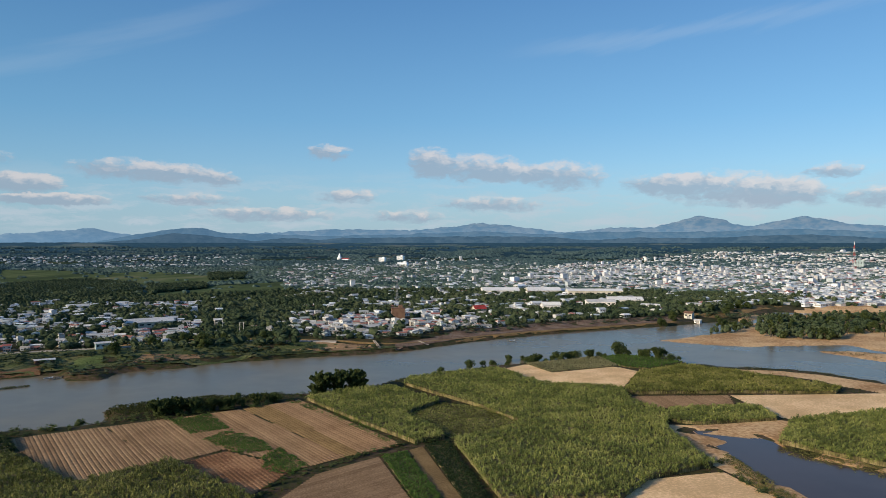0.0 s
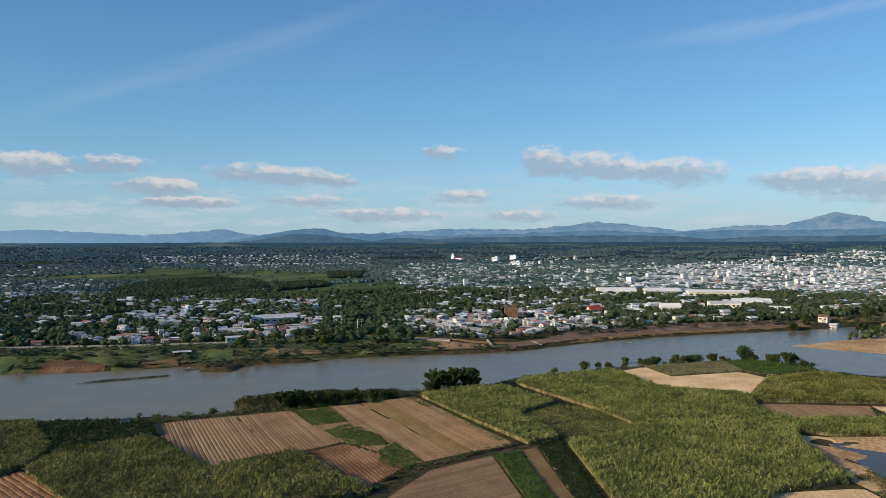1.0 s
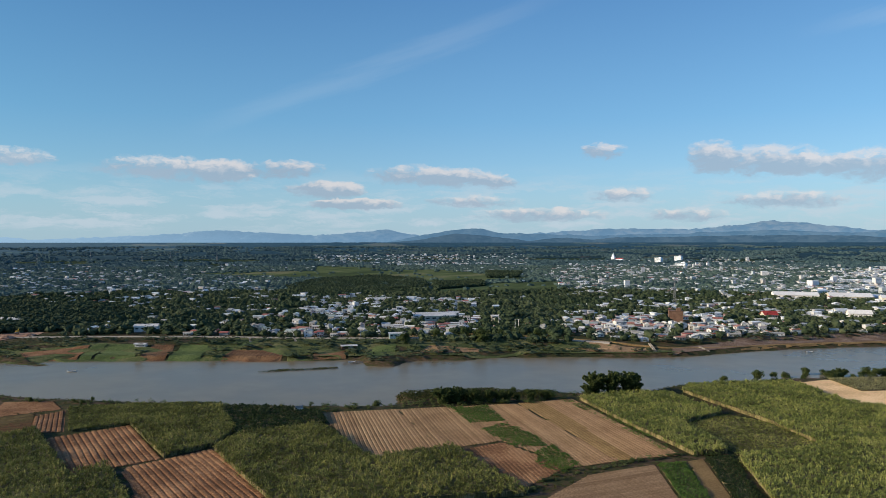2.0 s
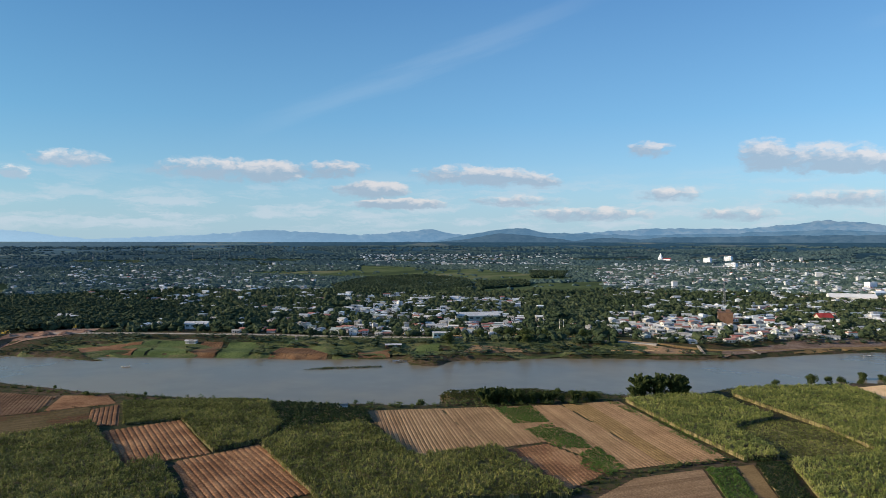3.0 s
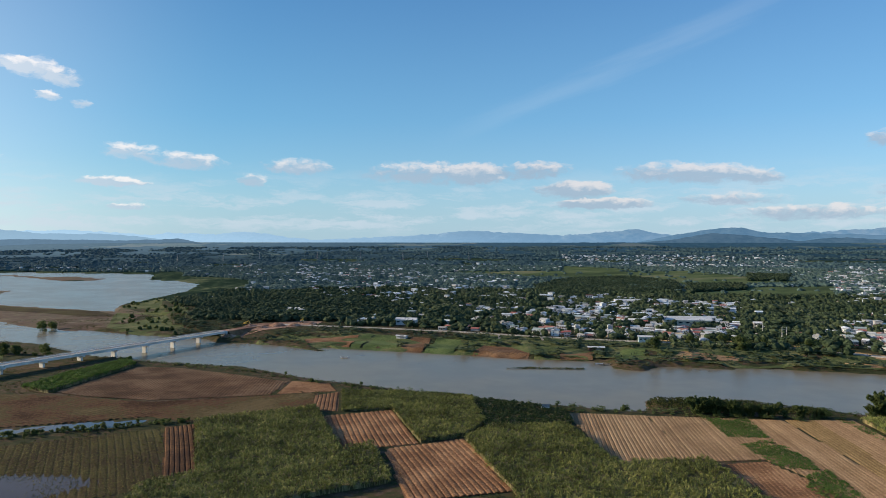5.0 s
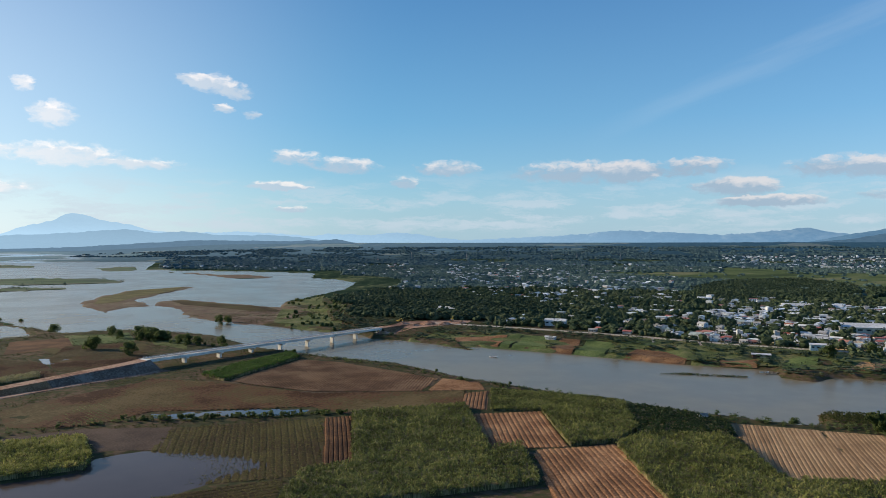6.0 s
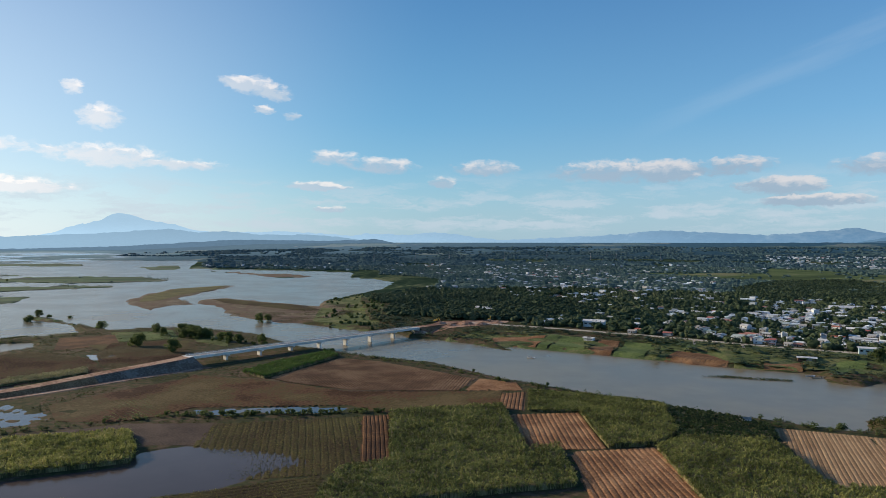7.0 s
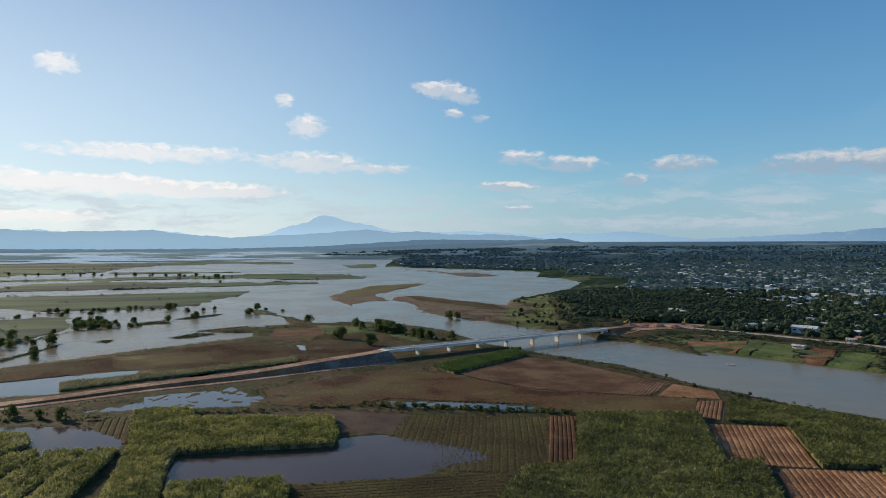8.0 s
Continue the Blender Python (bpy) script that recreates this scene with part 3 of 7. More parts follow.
def ripple(x, y, size, seed=0.0):
    """Cheap smooth unevenness between -1 and 1."""
    a, b = x / size + seed * 1.7, y / size - seed * 2.3
    return (np.sin(a * 1.3 + 1.9 * np.sin(b * 0.7)) + np.sin(b * 1.7 + 1.3 * np.sin(a * 1.1 + 1)) + 0.6 * np.sin(2.9 * a - 2.3 * b + 2)) / 2.6


def smooth(v):
    v = np.clip(v, 0, 1)
    return v * v * (3 - 2 * v)


def line_distance(line, x, y):
    best = np.full(x.shape, 1e9)
    for (x0, y0), (x1, y1) in zip(line, line[1:]):
        dx, dy = x1 - x0, y1 - y0
        t = np.clip(((x - x0) * dx + (y - y0) * dy) / (dx * dx + dy * dy), 0, 1)
        best = np.minimum(best, np.hypot(x - x0 - t * dx, y - y0 - t * dy))
    return best


# ---- the lie of the land ----
WATER = -2.2
NEAR_BANK = [(265, 364), (259, 415), (237, 447), (219, 461), (188, 467), (169, 476), (159, 504), (129, 513), (86, 498), (44, 475), (17, 460), (-1, 446), (-28, 424), (-48, 395), (-80, 383), (-103, 375), (-120, 375), (-148, 361), (-164, 347)] + \
    [(-166, 347), (-156, 325), (-159, 317), (-189, 306), (-237, 289), (-278, 281), (-303, 274), (-335, 267), (-378, 265), (-403, 262)]
LEFT_SHORE = [(-409, 262), (-448, 241), (-469, 234), (-494, 228), (-523, 217), (-566, 214), (-624, 213), (-658, 196), (-684, 180), (-713, 158), (-722, 131), (-720, 107), (-768, 96), (-905, 59), (-877, 50), (-798, 82), (-719, 82), (-704, 40), (-701, -16), (-667, 43), (-629, 36), (-617, 8), (-584, -45), (-529, -126)] + \
    [(-493, -164), (-727, -241)]
FAR_BAY = [(-3858, -1276), (-3931, -932), (-3983, -441), (-3975, 170), (-3871, 701), (-3596, 948)] + \
    [(-2758, 704), (-2374, 586), (-2240, 628), (-2091, 733), (-1904, 842), (-1762, 880), (-1535, 752), (-1418, 765), (-1286, 732), (-1121, 616), (-1015, 507), (-930, 416), (-821, 355), (-705, 273), (-668, 283), (-628, 295), (-586, 307), (-552, 320), (-524, 314), (-504, 329), (-467, 340), (-423, 342)]
FAR_BANK = [(-448, 352), (-421, 366), (-379, 383), (-339, 399), (-298, 413), (-268, 426), (-240, 441), (-225, 423), (-203, 424), (-204, 449), (-167, 468), (-140, 498)] + \
    [(-168, 475), (-135, 493), (-103, 508), (-60, 523), (-27, 540), (3, 570), (46, 607), (89, 637), (141, 666), (189, 688), (236, 712), (276, 738), (325, 749), (361, 801), (398, 847), (500, 802), (563, 772)]
RIVER = NEAR_BANK + LEFT_SHORE + FAR_BAY + FAR_BANK
ISLANDS = [[(178, 597), (231, 637), (265, 658), (337, 754), (405, 827), (478, 766), (542, 744), (388, 533), (331, 530), (325, 571), (296, 568), (244, 561), (213, 574)], [(276, 541), (310, 544), (368, 504), (336, 461), (304, 487), (293, 514)], [(-854, -283), (-871, -207), (-892, -146), (-771, -120), (-683, -137), (-620, -148), (-588, -195)],
           [(-1219, -404), (-1248, -296), (-1249, -54), (-1254, 89), (-996, -8), (-949, -41), (-948, -167), (-1030, -245), (-984, -326)], [(-1485, -491), (-1500, -356), (-1626, -336), (-1665, -206), (-1547, 43), (-1501, 224), (-1427, 247), (-1405, 144), (-1374, -106), (-1362, -324), (-1353, -448)],
           [(-1787, -591), (-1810, -430), (-1820, -285), (-1872, -41), (-1944, 170), (-1861, 337), (-1652, 373), (-1582, 338), (-1596, 164), (-1720, 48), (-1709, -132), (-1693, -402), (-1666, -551)], [(-2023, -669), (-2009, -477), (-2068, -376), (-2167, -254), (-2390, -265), (-2741, -156), (-2857, 80), (-2756, 325), (-3079, 363), (-3435, 97), (-3460, -291), (-3645, -662), (-3692, -876), (-3639, -1203)],
           [(-2162, -239), (-2186, -94), (-2067, 103), (-1985, 114), (-2026, -87), (-2044, -227)], [(-2554, 463), (-2709, 623), (-2271, 551), (-2258, 445)], [(-819, -46), (-847, -37), (-779, -27), (-767, -39)],
           [(-1007, 170), (-1159, 205), (-1320, 297), (-1376, 427), (-1228, 355), (-1137, 281), (-1042, 248), (-965, 249), (-957, 215), (-925, 180)], [(-1051, 272), (-1058, 318), (-944, 346), (-869, 380), (-779, 363), (-709, 310), (-693, 266), (-752, 244), (-824, 245), (-909, 259), (-963, 252)], [(-2114, 570), (-1882, 643), (-1799, 707), (-1644, 710), (-1556, 638), (-1617, 593), (-1791, 597)]]
PONDS = [[(108, 302), (124, 301), (133, 284), (133, 271), (142, 257), (154, 247), (171, 234), (139, 190), (107, 201), (111, 219), (111, 234), (110, 252), (110, 272)],
         [(-250, -13), (-281, -11), (-273, 47), (-288, 54), (-289, 70), (-282, 92), (-264, 108), (-243, 114), (-226, 112), (-231, 75), (-238, 47)], [(-358, -111), (-349, -70), (-335, -46), (-314, -33), (-301, -34), (-302, -55), (-307, -64), (-332, -79), (-330, -102)],
         [(-401, -31), (-403, -18), (-407, 11), (-413, 15), (-402, 17), (-380, 30), (-373, 38), (-366, 29), (-361, 20), (-363, -1), (-364, -8), (-366, -19), (-370, -29), (-371, -56), (-376, -54), (-386, -29)], [(-349, 89), (-330, 133), (-313, 153), (-307, 144), (-337, 86)],
         [(-451, -124), (-467, -111), (-475, -84), (-485, -67), (-483, -33), (-465, -32), (-458, -66), (-452, -78), (-426, -74), (-425, -101), (-422, -116)], [(-458, -7), (-467, 20), (-448, 16), (-445, -4)], [(-562, 69), (-555, 88), (-531, 84), (-536, 67)], [(-454, -32), (-464, -18), (-474, -4), (-484, 15), (-469, 16), (-452, -5), (-442, -25)]]
FAR_EDGE = 3000
BASIN = -0.85                         # bed of the ponds
POND_LEVEL = -0.22
far_line = sorted((math.degrees(math.atan2(-px, py)), math.hypot(px, py)) for px, py in FAR_BANK + FAR_BAY[-12:])


def rise(r, a):
    r0 = np.interp(a, (-40, 40, 62, 72), (2600, 2600, 3000, 3300))
    return 79 * np.clip((r - r0) / (4760 - r0), 0, 1) ** 1.6 * np.interp(a, (-180, -70, -50, 64, 71, 80, 150, 180), (0, 0, 1, 1, 0.9, 0.45, 0.45, 0))


def ground_z(x, y):
    """Height of the ground, for arrays of places."""
    x, y = np.asarray(x, float), np.asarray(y, float)
    r, a = np.hypot(x, y), np.degrees(np.arctan2(-x, y))
    wob = 1.6 * ripple(x, y, 7.0) + 1.0 * ripple(x, y, 2.6, 1)
    d = signed(RIVER, x, y)
    for isle in ISLANDS:
        d = np.maximum(d, -signed(isle, x, y) + (7 * ripple(x, y, 34, 21) + 5 * ripple(x, y, 13, 22) if isle[0][0] < -700 else 0))
    d = d + wob * np.clip(r / 600, 0.5, 3)
    beyond = (r > np.interp(a, *zip(*far_line)) + 4) & (a > -60) & (a < 63)
    z = np.where(d < 0, WATER - 0.25 - 1.2 * smooth(-d / 9), WATER - 0.25 + 2.45 * smooth((d + 0.5) / 7))
    low = np.zeros(x.shape, bool)
    for isle in ISLANDS:
        low |= inside(isle, x, y)
    z = np.where(low & (d > 0), WATER - 0.2 + 0.9 * smooth(d / 10), z)
    z = z + np.where(beyond & ~low, 3.0 * smooth((d - 26) / 16), 0.0)
    for pond in PONDS:
        s = signed(pond, x, y) + 0.5 * wob
        bed = BASIN if pond in PONDS[:3] or pond is PONDS[5] else -0.30 + 0.16 * ripple(x, y, 4.5, 7) + 0.12 * ripple(x, y, 1.9, 8)
        ramp = 4.0 + 36.0 * smooth((y - 60) / 30) if pond is PONDS[1] else 4.0
        z = np.where((s < 3) & (d > 2), np.minimum(z, bed + (-BASIN) * smooth((s + ramp - 3) / ramp)), z)
    z = z + np.where(d > 3, 0.10 * ripple(x, y, 11, 2), 0)
    return z + rise(r, a)


def gz(x, y):
    return float(ground_z(np.array([x]), np.array([y]))[0])


# ---- ground, water and the far hills ----
def ground_sheet():
    fine = np.arange(-36, 108.01, 0.22)
    coarse = np.arange(112, 321, 4.0)
    ang = np.concatenate([fine, coarse])
    depth = np.concatenate([np.linspace(34, 1.45, 380)])
    rad = np.concatenate([[0.0, 60, 110], 80 / np.tan(np.radians(depth)), np.linspace(3200, 4780, 56)])
    A, R = np.meshgrid(np.radians(ang), rad)
    x, y = -np.sin(A) * R, np.cos(A) * R
    z = ground_z(x.ravel(), y.ravel()).reshape(x.shape)
    n, k = x.shape
    i = np.arange(n * k).reshape(n, k)
    j = np.roll(i, -1, 1)
    f = np.stack([i[:-1], i[1:], j[1:], j[:-1]], -1).reshape(-1, 4)
    P3 = np.stack([x, y, z], -1).reshape(-1, 3)
    cx, cy = x[:-1].ravel(), y[:-1].ravel()
    which = np.where(np.hypot(cx, cy) > 1000, 1, 0)
    for isle in ISLANDS[:2]:
        which[signed(isle, cx, cy) < 14] = 2
    for isle in ISLANDS[10:]:
        which[signed(isle, cx, cy) < 14] = 4
    which[inside([(379, 814), (476, 872), (636, 872), (553, 759), (389, 795)], cx, cy)] = 2
    rr, az = np.hypot(cx, cy), np.degrees(np.arctan2(-cx, cy))
    which[(az + 5 * ripple(cx, cy, 160, 17) > 78) & (az < 150) & (rr > 2200)] = 5
    for isle in ISLANDS[2:9]:
        which[signed(isle, cx, cy) < 10] = 5
    far = rr > FAR_EDGE
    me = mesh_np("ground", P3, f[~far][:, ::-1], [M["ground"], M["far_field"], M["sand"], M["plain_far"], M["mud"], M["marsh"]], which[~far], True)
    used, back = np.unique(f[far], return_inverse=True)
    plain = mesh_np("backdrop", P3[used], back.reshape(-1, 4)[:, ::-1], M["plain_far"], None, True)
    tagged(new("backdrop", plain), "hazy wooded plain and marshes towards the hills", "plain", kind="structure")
    return tagged(new("ground", me), "green and brown river plain with grassy banks", "ground", kind="structure")


ground = ground_sheet()


def disc(name, radius, z, mat, label):
    bm = bmesh.new()
    bmesh.ops.create_circle(bm, cap_ends=True, segments=96, radius=radius, matrix=Matrix.Translation((0, 0, z)))
    return tagged(part(name, bm, mat), label, "water", kind="structure")


disc("water", 4740, WATER, M["water"], "broad calm muddy grey river with flooded side arms")


def sheet(outline, z, thick=0.0):
    """A flat sheet over an outline."""
    bm = bmesh.new()
    f = bm.faces.new([bm.verts.new((px, py, z)) for px, py in outline])
    bm.normal_update()
    if f.normal.z < 0:
        f.normal_flip()
    if thick:
        made = bmesh.ops.extrude_face_region(bm, geom=[f])
        bmesh.ops.translate(bm, verts=[v for v in made["geom"] if isinstance(v, bmesh.types.BMVert)], vec=(0, 0, thick))
    bmesh.ops.triangulate(bm, faces=bm.faces[:])
    return bm


def swollen(outline, by):
    c = np.mean(outline, 0)
    o = np.asarray(outline, float)
    d = o - c
    return [tuple(p) for p in o + d / np.linalg.norm(d, axis=1)[:, None] * by]


for pond in PONDS:
    tagged(part("pond", sheet(swollen(pond, 3.0), POND_LEVEL), M["pond" if pond in PONDS[:3] else "flood"]), "still flood water lying in a low field", "water", kind="structure")


def hill_ring(name, bearings, heights, radius, depth, mat, label, rough, seed):
    """Far hills all round: a ridge whose crest stands at the given angles of height, with spurs and folds."""
    a = np.arange(-180, 180, 0.18)
    crest = np.interp(a, np.array(bearings), np.array(heights), left=heights[0], right=heights[-1])
    crest = crest + rough * (ripple(a, a * 0, 0.5, seed) * 0.5 + ripple(a, a * 0, 0.16, seed + 1) * 0.35 + ripple(a, a * 0, 0.07, seed + 4) * 0.2)
    top = 80 + np.tan(np.radians(crest)) * radius
    rows = np.linspace(0, 1, 15)
    V = []
    for s in rows:
        fold = 1 + 0.16 * (ripple(a + 1.6 * s, s * 3 + 0 * a, 0.9, seed + 2) + 0.5 * ripple(a - 0.9 * s, s * 6 + 0 * a, 0.35, seed + 5)) * (1 - abs(2 * s - 1))
        z = -30 + (top + 30) * (np.sin(s * math.pi / 2) ** 0.9) * np.where(s < 1, fold, 1)
        rr = radius - depth * (1 - s)
        V.append(np.stack([-np.sin(np.radians(a)) * rr, np.cos(np.radians(a)) * rr, z], -1))
    V = np.concatenate(V)
    k = len(a)
    i = np.arange(len(rows) * k).reshape(len(rows), k)
    j = np.roll(i, -1, 1)
    f = np.stack([i[:-1], j[:-1], j[1:], i[1:]], -1).reshape(-1, 4)
    return tagged(new(name, mesh_np(name, V, f[:, ::-1], mat, None, True)), label, "mountains", kind="structure")


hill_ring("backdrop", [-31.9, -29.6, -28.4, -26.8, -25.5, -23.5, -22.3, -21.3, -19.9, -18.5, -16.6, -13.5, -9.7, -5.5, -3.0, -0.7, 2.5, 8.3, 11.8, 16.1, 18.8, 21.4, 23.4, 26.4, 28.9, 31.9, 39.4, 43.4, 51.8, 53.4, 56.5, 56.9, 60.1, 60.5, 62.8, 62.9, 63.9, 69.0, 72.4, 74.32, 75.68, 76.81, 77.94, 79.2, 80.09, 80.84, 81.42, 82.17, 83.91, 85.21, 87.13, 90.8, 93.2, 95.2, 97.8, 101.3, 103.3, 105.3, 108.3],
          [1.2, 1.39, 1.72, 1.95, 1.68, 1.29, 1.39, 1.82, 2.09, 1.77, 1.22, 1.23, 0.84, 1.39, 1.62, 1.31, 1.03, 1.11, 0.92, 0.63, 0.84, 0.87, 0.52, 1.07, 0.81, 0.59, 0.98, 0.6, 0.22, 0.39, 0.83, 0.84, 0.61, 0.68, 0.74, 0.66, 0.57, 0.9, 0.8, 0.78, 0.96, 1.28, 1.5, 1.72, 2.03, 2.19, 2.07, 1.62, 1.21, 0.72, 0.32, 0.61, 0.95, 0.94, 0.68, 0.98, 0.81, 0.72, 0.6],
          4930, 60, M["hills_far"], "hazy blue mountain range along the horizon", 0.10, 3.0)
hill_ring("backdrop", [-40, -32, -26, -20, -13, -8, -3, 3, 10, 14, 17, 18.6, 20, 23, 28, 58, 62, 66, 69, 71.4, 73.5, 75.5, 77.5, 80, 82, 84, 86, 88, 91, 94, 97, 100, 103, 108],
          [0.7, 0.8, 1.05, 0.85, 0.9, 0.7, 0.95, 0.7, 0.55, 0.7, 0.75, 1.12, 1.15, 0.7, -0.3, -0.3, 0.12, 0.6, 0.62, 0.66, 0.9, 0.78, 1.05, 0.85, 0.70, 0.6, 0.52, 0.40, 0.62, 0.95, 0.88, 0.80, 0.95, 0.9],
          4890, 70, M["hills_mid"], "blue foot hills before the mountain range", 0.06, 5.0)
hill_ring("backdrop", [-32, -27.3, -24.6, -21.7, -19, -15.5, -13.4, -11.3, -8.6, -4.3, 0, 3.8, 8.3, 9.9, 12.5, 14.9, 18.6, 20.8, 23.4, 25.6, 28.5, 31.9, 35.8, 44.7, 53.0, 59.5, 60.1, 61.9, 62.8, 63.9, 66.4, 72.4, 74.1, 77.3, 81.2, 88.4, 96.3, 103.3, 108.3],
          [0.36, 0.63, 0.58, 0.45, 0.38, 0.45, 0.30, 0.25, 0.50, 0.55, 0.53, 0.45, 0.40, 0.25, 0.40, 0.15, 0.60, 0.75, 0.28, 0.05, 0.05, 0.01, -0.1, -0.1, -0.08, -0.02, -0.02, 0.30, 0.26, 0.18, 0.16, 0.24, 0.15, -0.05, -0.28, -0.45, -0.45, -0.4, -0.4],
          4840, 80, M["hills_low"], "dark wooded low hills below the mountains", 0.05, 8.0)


# ---- fields ----
OUTLINES = list(PONDS)


def field_sheet(name, outline, mat, label, z=0.10, category="field"):
    """A flat field: a grid draped over the ground, cut to its outline."""
    if mat not in (M["meadow"], M["crop"]):
        OUTLINES.append(outline)
    return tagged(part(name, draped(outline, z), mat), label, category, kind="structure")


def draped(outline, z):
    """A sheet over an outline that follows the ground."""
    bm = sheet(outline, 0.0)
    reach = max(e.calc_length() for e in bm.edges)
    for e_ in range(7):
        long = [e for e in bm.edges if e.calc_length() > (2.5 if reach < 160 else 8)]
        if long:
            bmesh.ops.subdivide_edges(bm, edges=long, cuts=1)
    bmesh.ops.triangulate(bm, faces=bm.faces[:])
    vs = list(bm.verts)
    zz = ground_z(np.array([v.co.x for v in vs]), np.array([v.co.y for v in vs]))
    for v, h in zip(vs, zz):
        v.co.z = h + z
    return bm


def ploughed(name, outline, way, pitch, high, mat, label, z=0.06):
    """Ridges and furrows along a way, each ridge cut to the outline, with crumbling crests."""
    OUTLINES.append(outline)
    o = np.asarray(outline, float)
    d = np.subtract(way[1], way[0]).astype(float)
    d /= np.linalg.norm(d)
    nrm = np.array((-d[1], d[0]))
    u, v = o @ d, o @ nrm
    rng = np.random.default_rng(int(abs(o.sum())) + 3)
    V, F = [], []
    base = 0
    for c in np.arange(math.ceil(v.min() / pitch), v.max() / pitch) * pitch:
        cuts = []
        for (ua, va), (ub, vb) in zip(zip(u, v), zip(np.roll(u, -1), np.roll(v, -1))):
            if (va > c) != (vb > c):
                cuts.append(ua + (ub - ua) * (c - va) / (vb - va))
        cuts.sort()
        for lo, hi in zip(cuts[::2], cuts[1::2]):
            n = max(2, int((hi - lo) / 2.5) + 1)
            s = np.linspace(lo, hi, n)
            sway = 0.10 * pitch * np.sin(s / 17 + c * 0.05) + rng.normal(0, 0.02 * pitch, n)
            for k, (off, up) in enumerate(((-0.5, 0.0), (-0.30, 0.90), (0.0, 1.0), (0.30, 0.90), (0.5, 0.0))):
                p = s[:, None] * d + (c + off * pitch + (sway if 0 < k < 4 else 0.5 * sway))[:, None] * nrm
                zz = z + high * up * (0.85 + 0.3 * rng.random(n))
                V.append(np.column_stack([p, zz]))
            i = base + np.arange(n - 1)
            for k in range(4):
                F.append(np.stack([i + k * n, i + (k + 1) * n, i + (k + 1) * n + 1, i + k * n + 1], -1))
            base += 5 * n
    V, F = np.concatenate(V), np.concatenate(F)
    V[:, 2] += ground_z(V[:, 0], V[:, 1])
    me = mesh_np(name, V, F[:, ::-1], mat)
    field = tagged(new(name, me), label, "field", kind="structure")
    part("bed", draped(outline, z - 0.01), mat, field)
    return field


def scatter(outline, step, rng, jitter=0.45):
    o = np.asarray(outline, float)
    (x0, y0), (x1, y1) = o.min(0), o.max(0)
    gx, gy = np.meshgrid(np.arange(x0, x1, step), np.arange(y0, y1, step))
    gx, gy = gx.ravel() + rng.uniform(-jitter, jitter, gx.size) * step, gy.ravel() + rng.uniform(-jitter, jitter, gy.size) * step
    keep = inside(outline, gx, gy)
    return gx[keep], gy[keep]


def blades(x, y, z, high, rng, count, length, width):
    """Arching leaf blades in tufts round the given tops; each blade two triangles."""
    n = len(x)
    V, F = [], []
    for b in range(count):
        t = rng.uniform(0, 2 * math.pi, n)
        lean = rng.uniform(0.25, 1.1, n)
        l = length * rng.uniform(0.7, 1.25, n)
        dx, dy = np.cos(t), np.sin(t)
        ox, oy = rng.normal(0, 0.35, n), rng.normal(0, 0.35, n)
        root = np.stack([x + ox, y + oy, z + high * rng.uniform(0.5, 0.78, n)], -1)
        mid = root + np.stack([dx * l * 0.4 * lean, dy * l * 0.4 * lean, l * 0.55 * (1.25 - 0.5 * lean)], -1)
        tip = root + np.stack([dx * l * 0.95 * lean, dy * l * 0.95 * lean, l * (0.9 - 0.75 * lean)], -1)
        side = np.stack([-dy, dx, 0 * dx], -1) * (width * rng.uniform(0.6, 1.2, n))[:, None]
        k = len(V) * n
        V += [root, mid - side, mid + side, tip]
        i = k + np.arange(n)
        F += [np.stack([i, i + n, i + 2 * n], -1), np.stack([i + n, i + 3 * n, i + 2 * n], -1)]
    return np.concatenate(V), np.concatenate(F)


def crop_field(name, outline, high, mat, label, step=1.45, count=11, length=1.75, width=0.19, category="crop", ragged=False):
    """Tall crop: a mass of stalks with uneven sides, and tufts of leaves over it."""
    OUTLINES.append(outline)
    rng = np.random.default_rng(int(abs(np.sum(outline))) + 11)
    root = tagged(new(name), label, category, kind="stuff")
    c = np.mean(outline, 0)
    root.location = (c[0], c[1], 0)
    o = [(px - c[0], py - c[1]) for px, py in outline]
    gx, gy = scatter(o, step, rng)
    d = edge_distance(o, gx, gy)
    if ragged:
        k = 1.2 * ripple(gx, gy, 5.0, 4) + 0.8 * ripple(gx, gy, 2.0, 5) + rng.uniform(-0.9, 0.9, len(gx)) < d * 0.30 - 0.1
        gx, gy, d = gx[k], gy[k], d[k]
    else:
        part("stalks", sheet(swollen(o, -0.7), gz(*c) - 0.3, 0.3 + high * 0.62), M["stalk"], root)
    z = ground_z(gx + c[0], gy + c[1])
    if high > 2 and not ragged:
        k = ripple(gx, gy, 1.7, 6) + 0.5 * ripple(gx, gy, 4.1, 7) > -0.85
        gx, gy, d, z = gx[k], gy[k], d[k], z[k]
    up = high * (1 + 0.16 * ripple(gx, gy, 8.0, 4) + 0.25 * ripple(gx, gy, 2.6, 5)) * (0.86 + 0.14 * np.clip(d / 2, 0, 1)) * rng.normal(1, 0.15, len(gx))
    V, F = blades(gx, gy, z, up, rng, count, length, width)
    rim = d < 1.6
    V2, F2 = blades(gx[rim], gy[rim], z[rim] - high * 0.38, up[rim], rng, 4, length * 0.9, width)
    V3, F3 = blades(gx[rim], gy[rim], z[rim] - high * 0.15, up[rim], rng, 3, length, width)
    F = np.concatenate([F, F2 + len(V), F3 + len(V) + len(V2)])
    leaves = part("leaves", mesh_np("leaves", np.concatenate([V, V2, V3]), F, mat), mat, root)
    leaves["kind"] = "stuff"
    return root


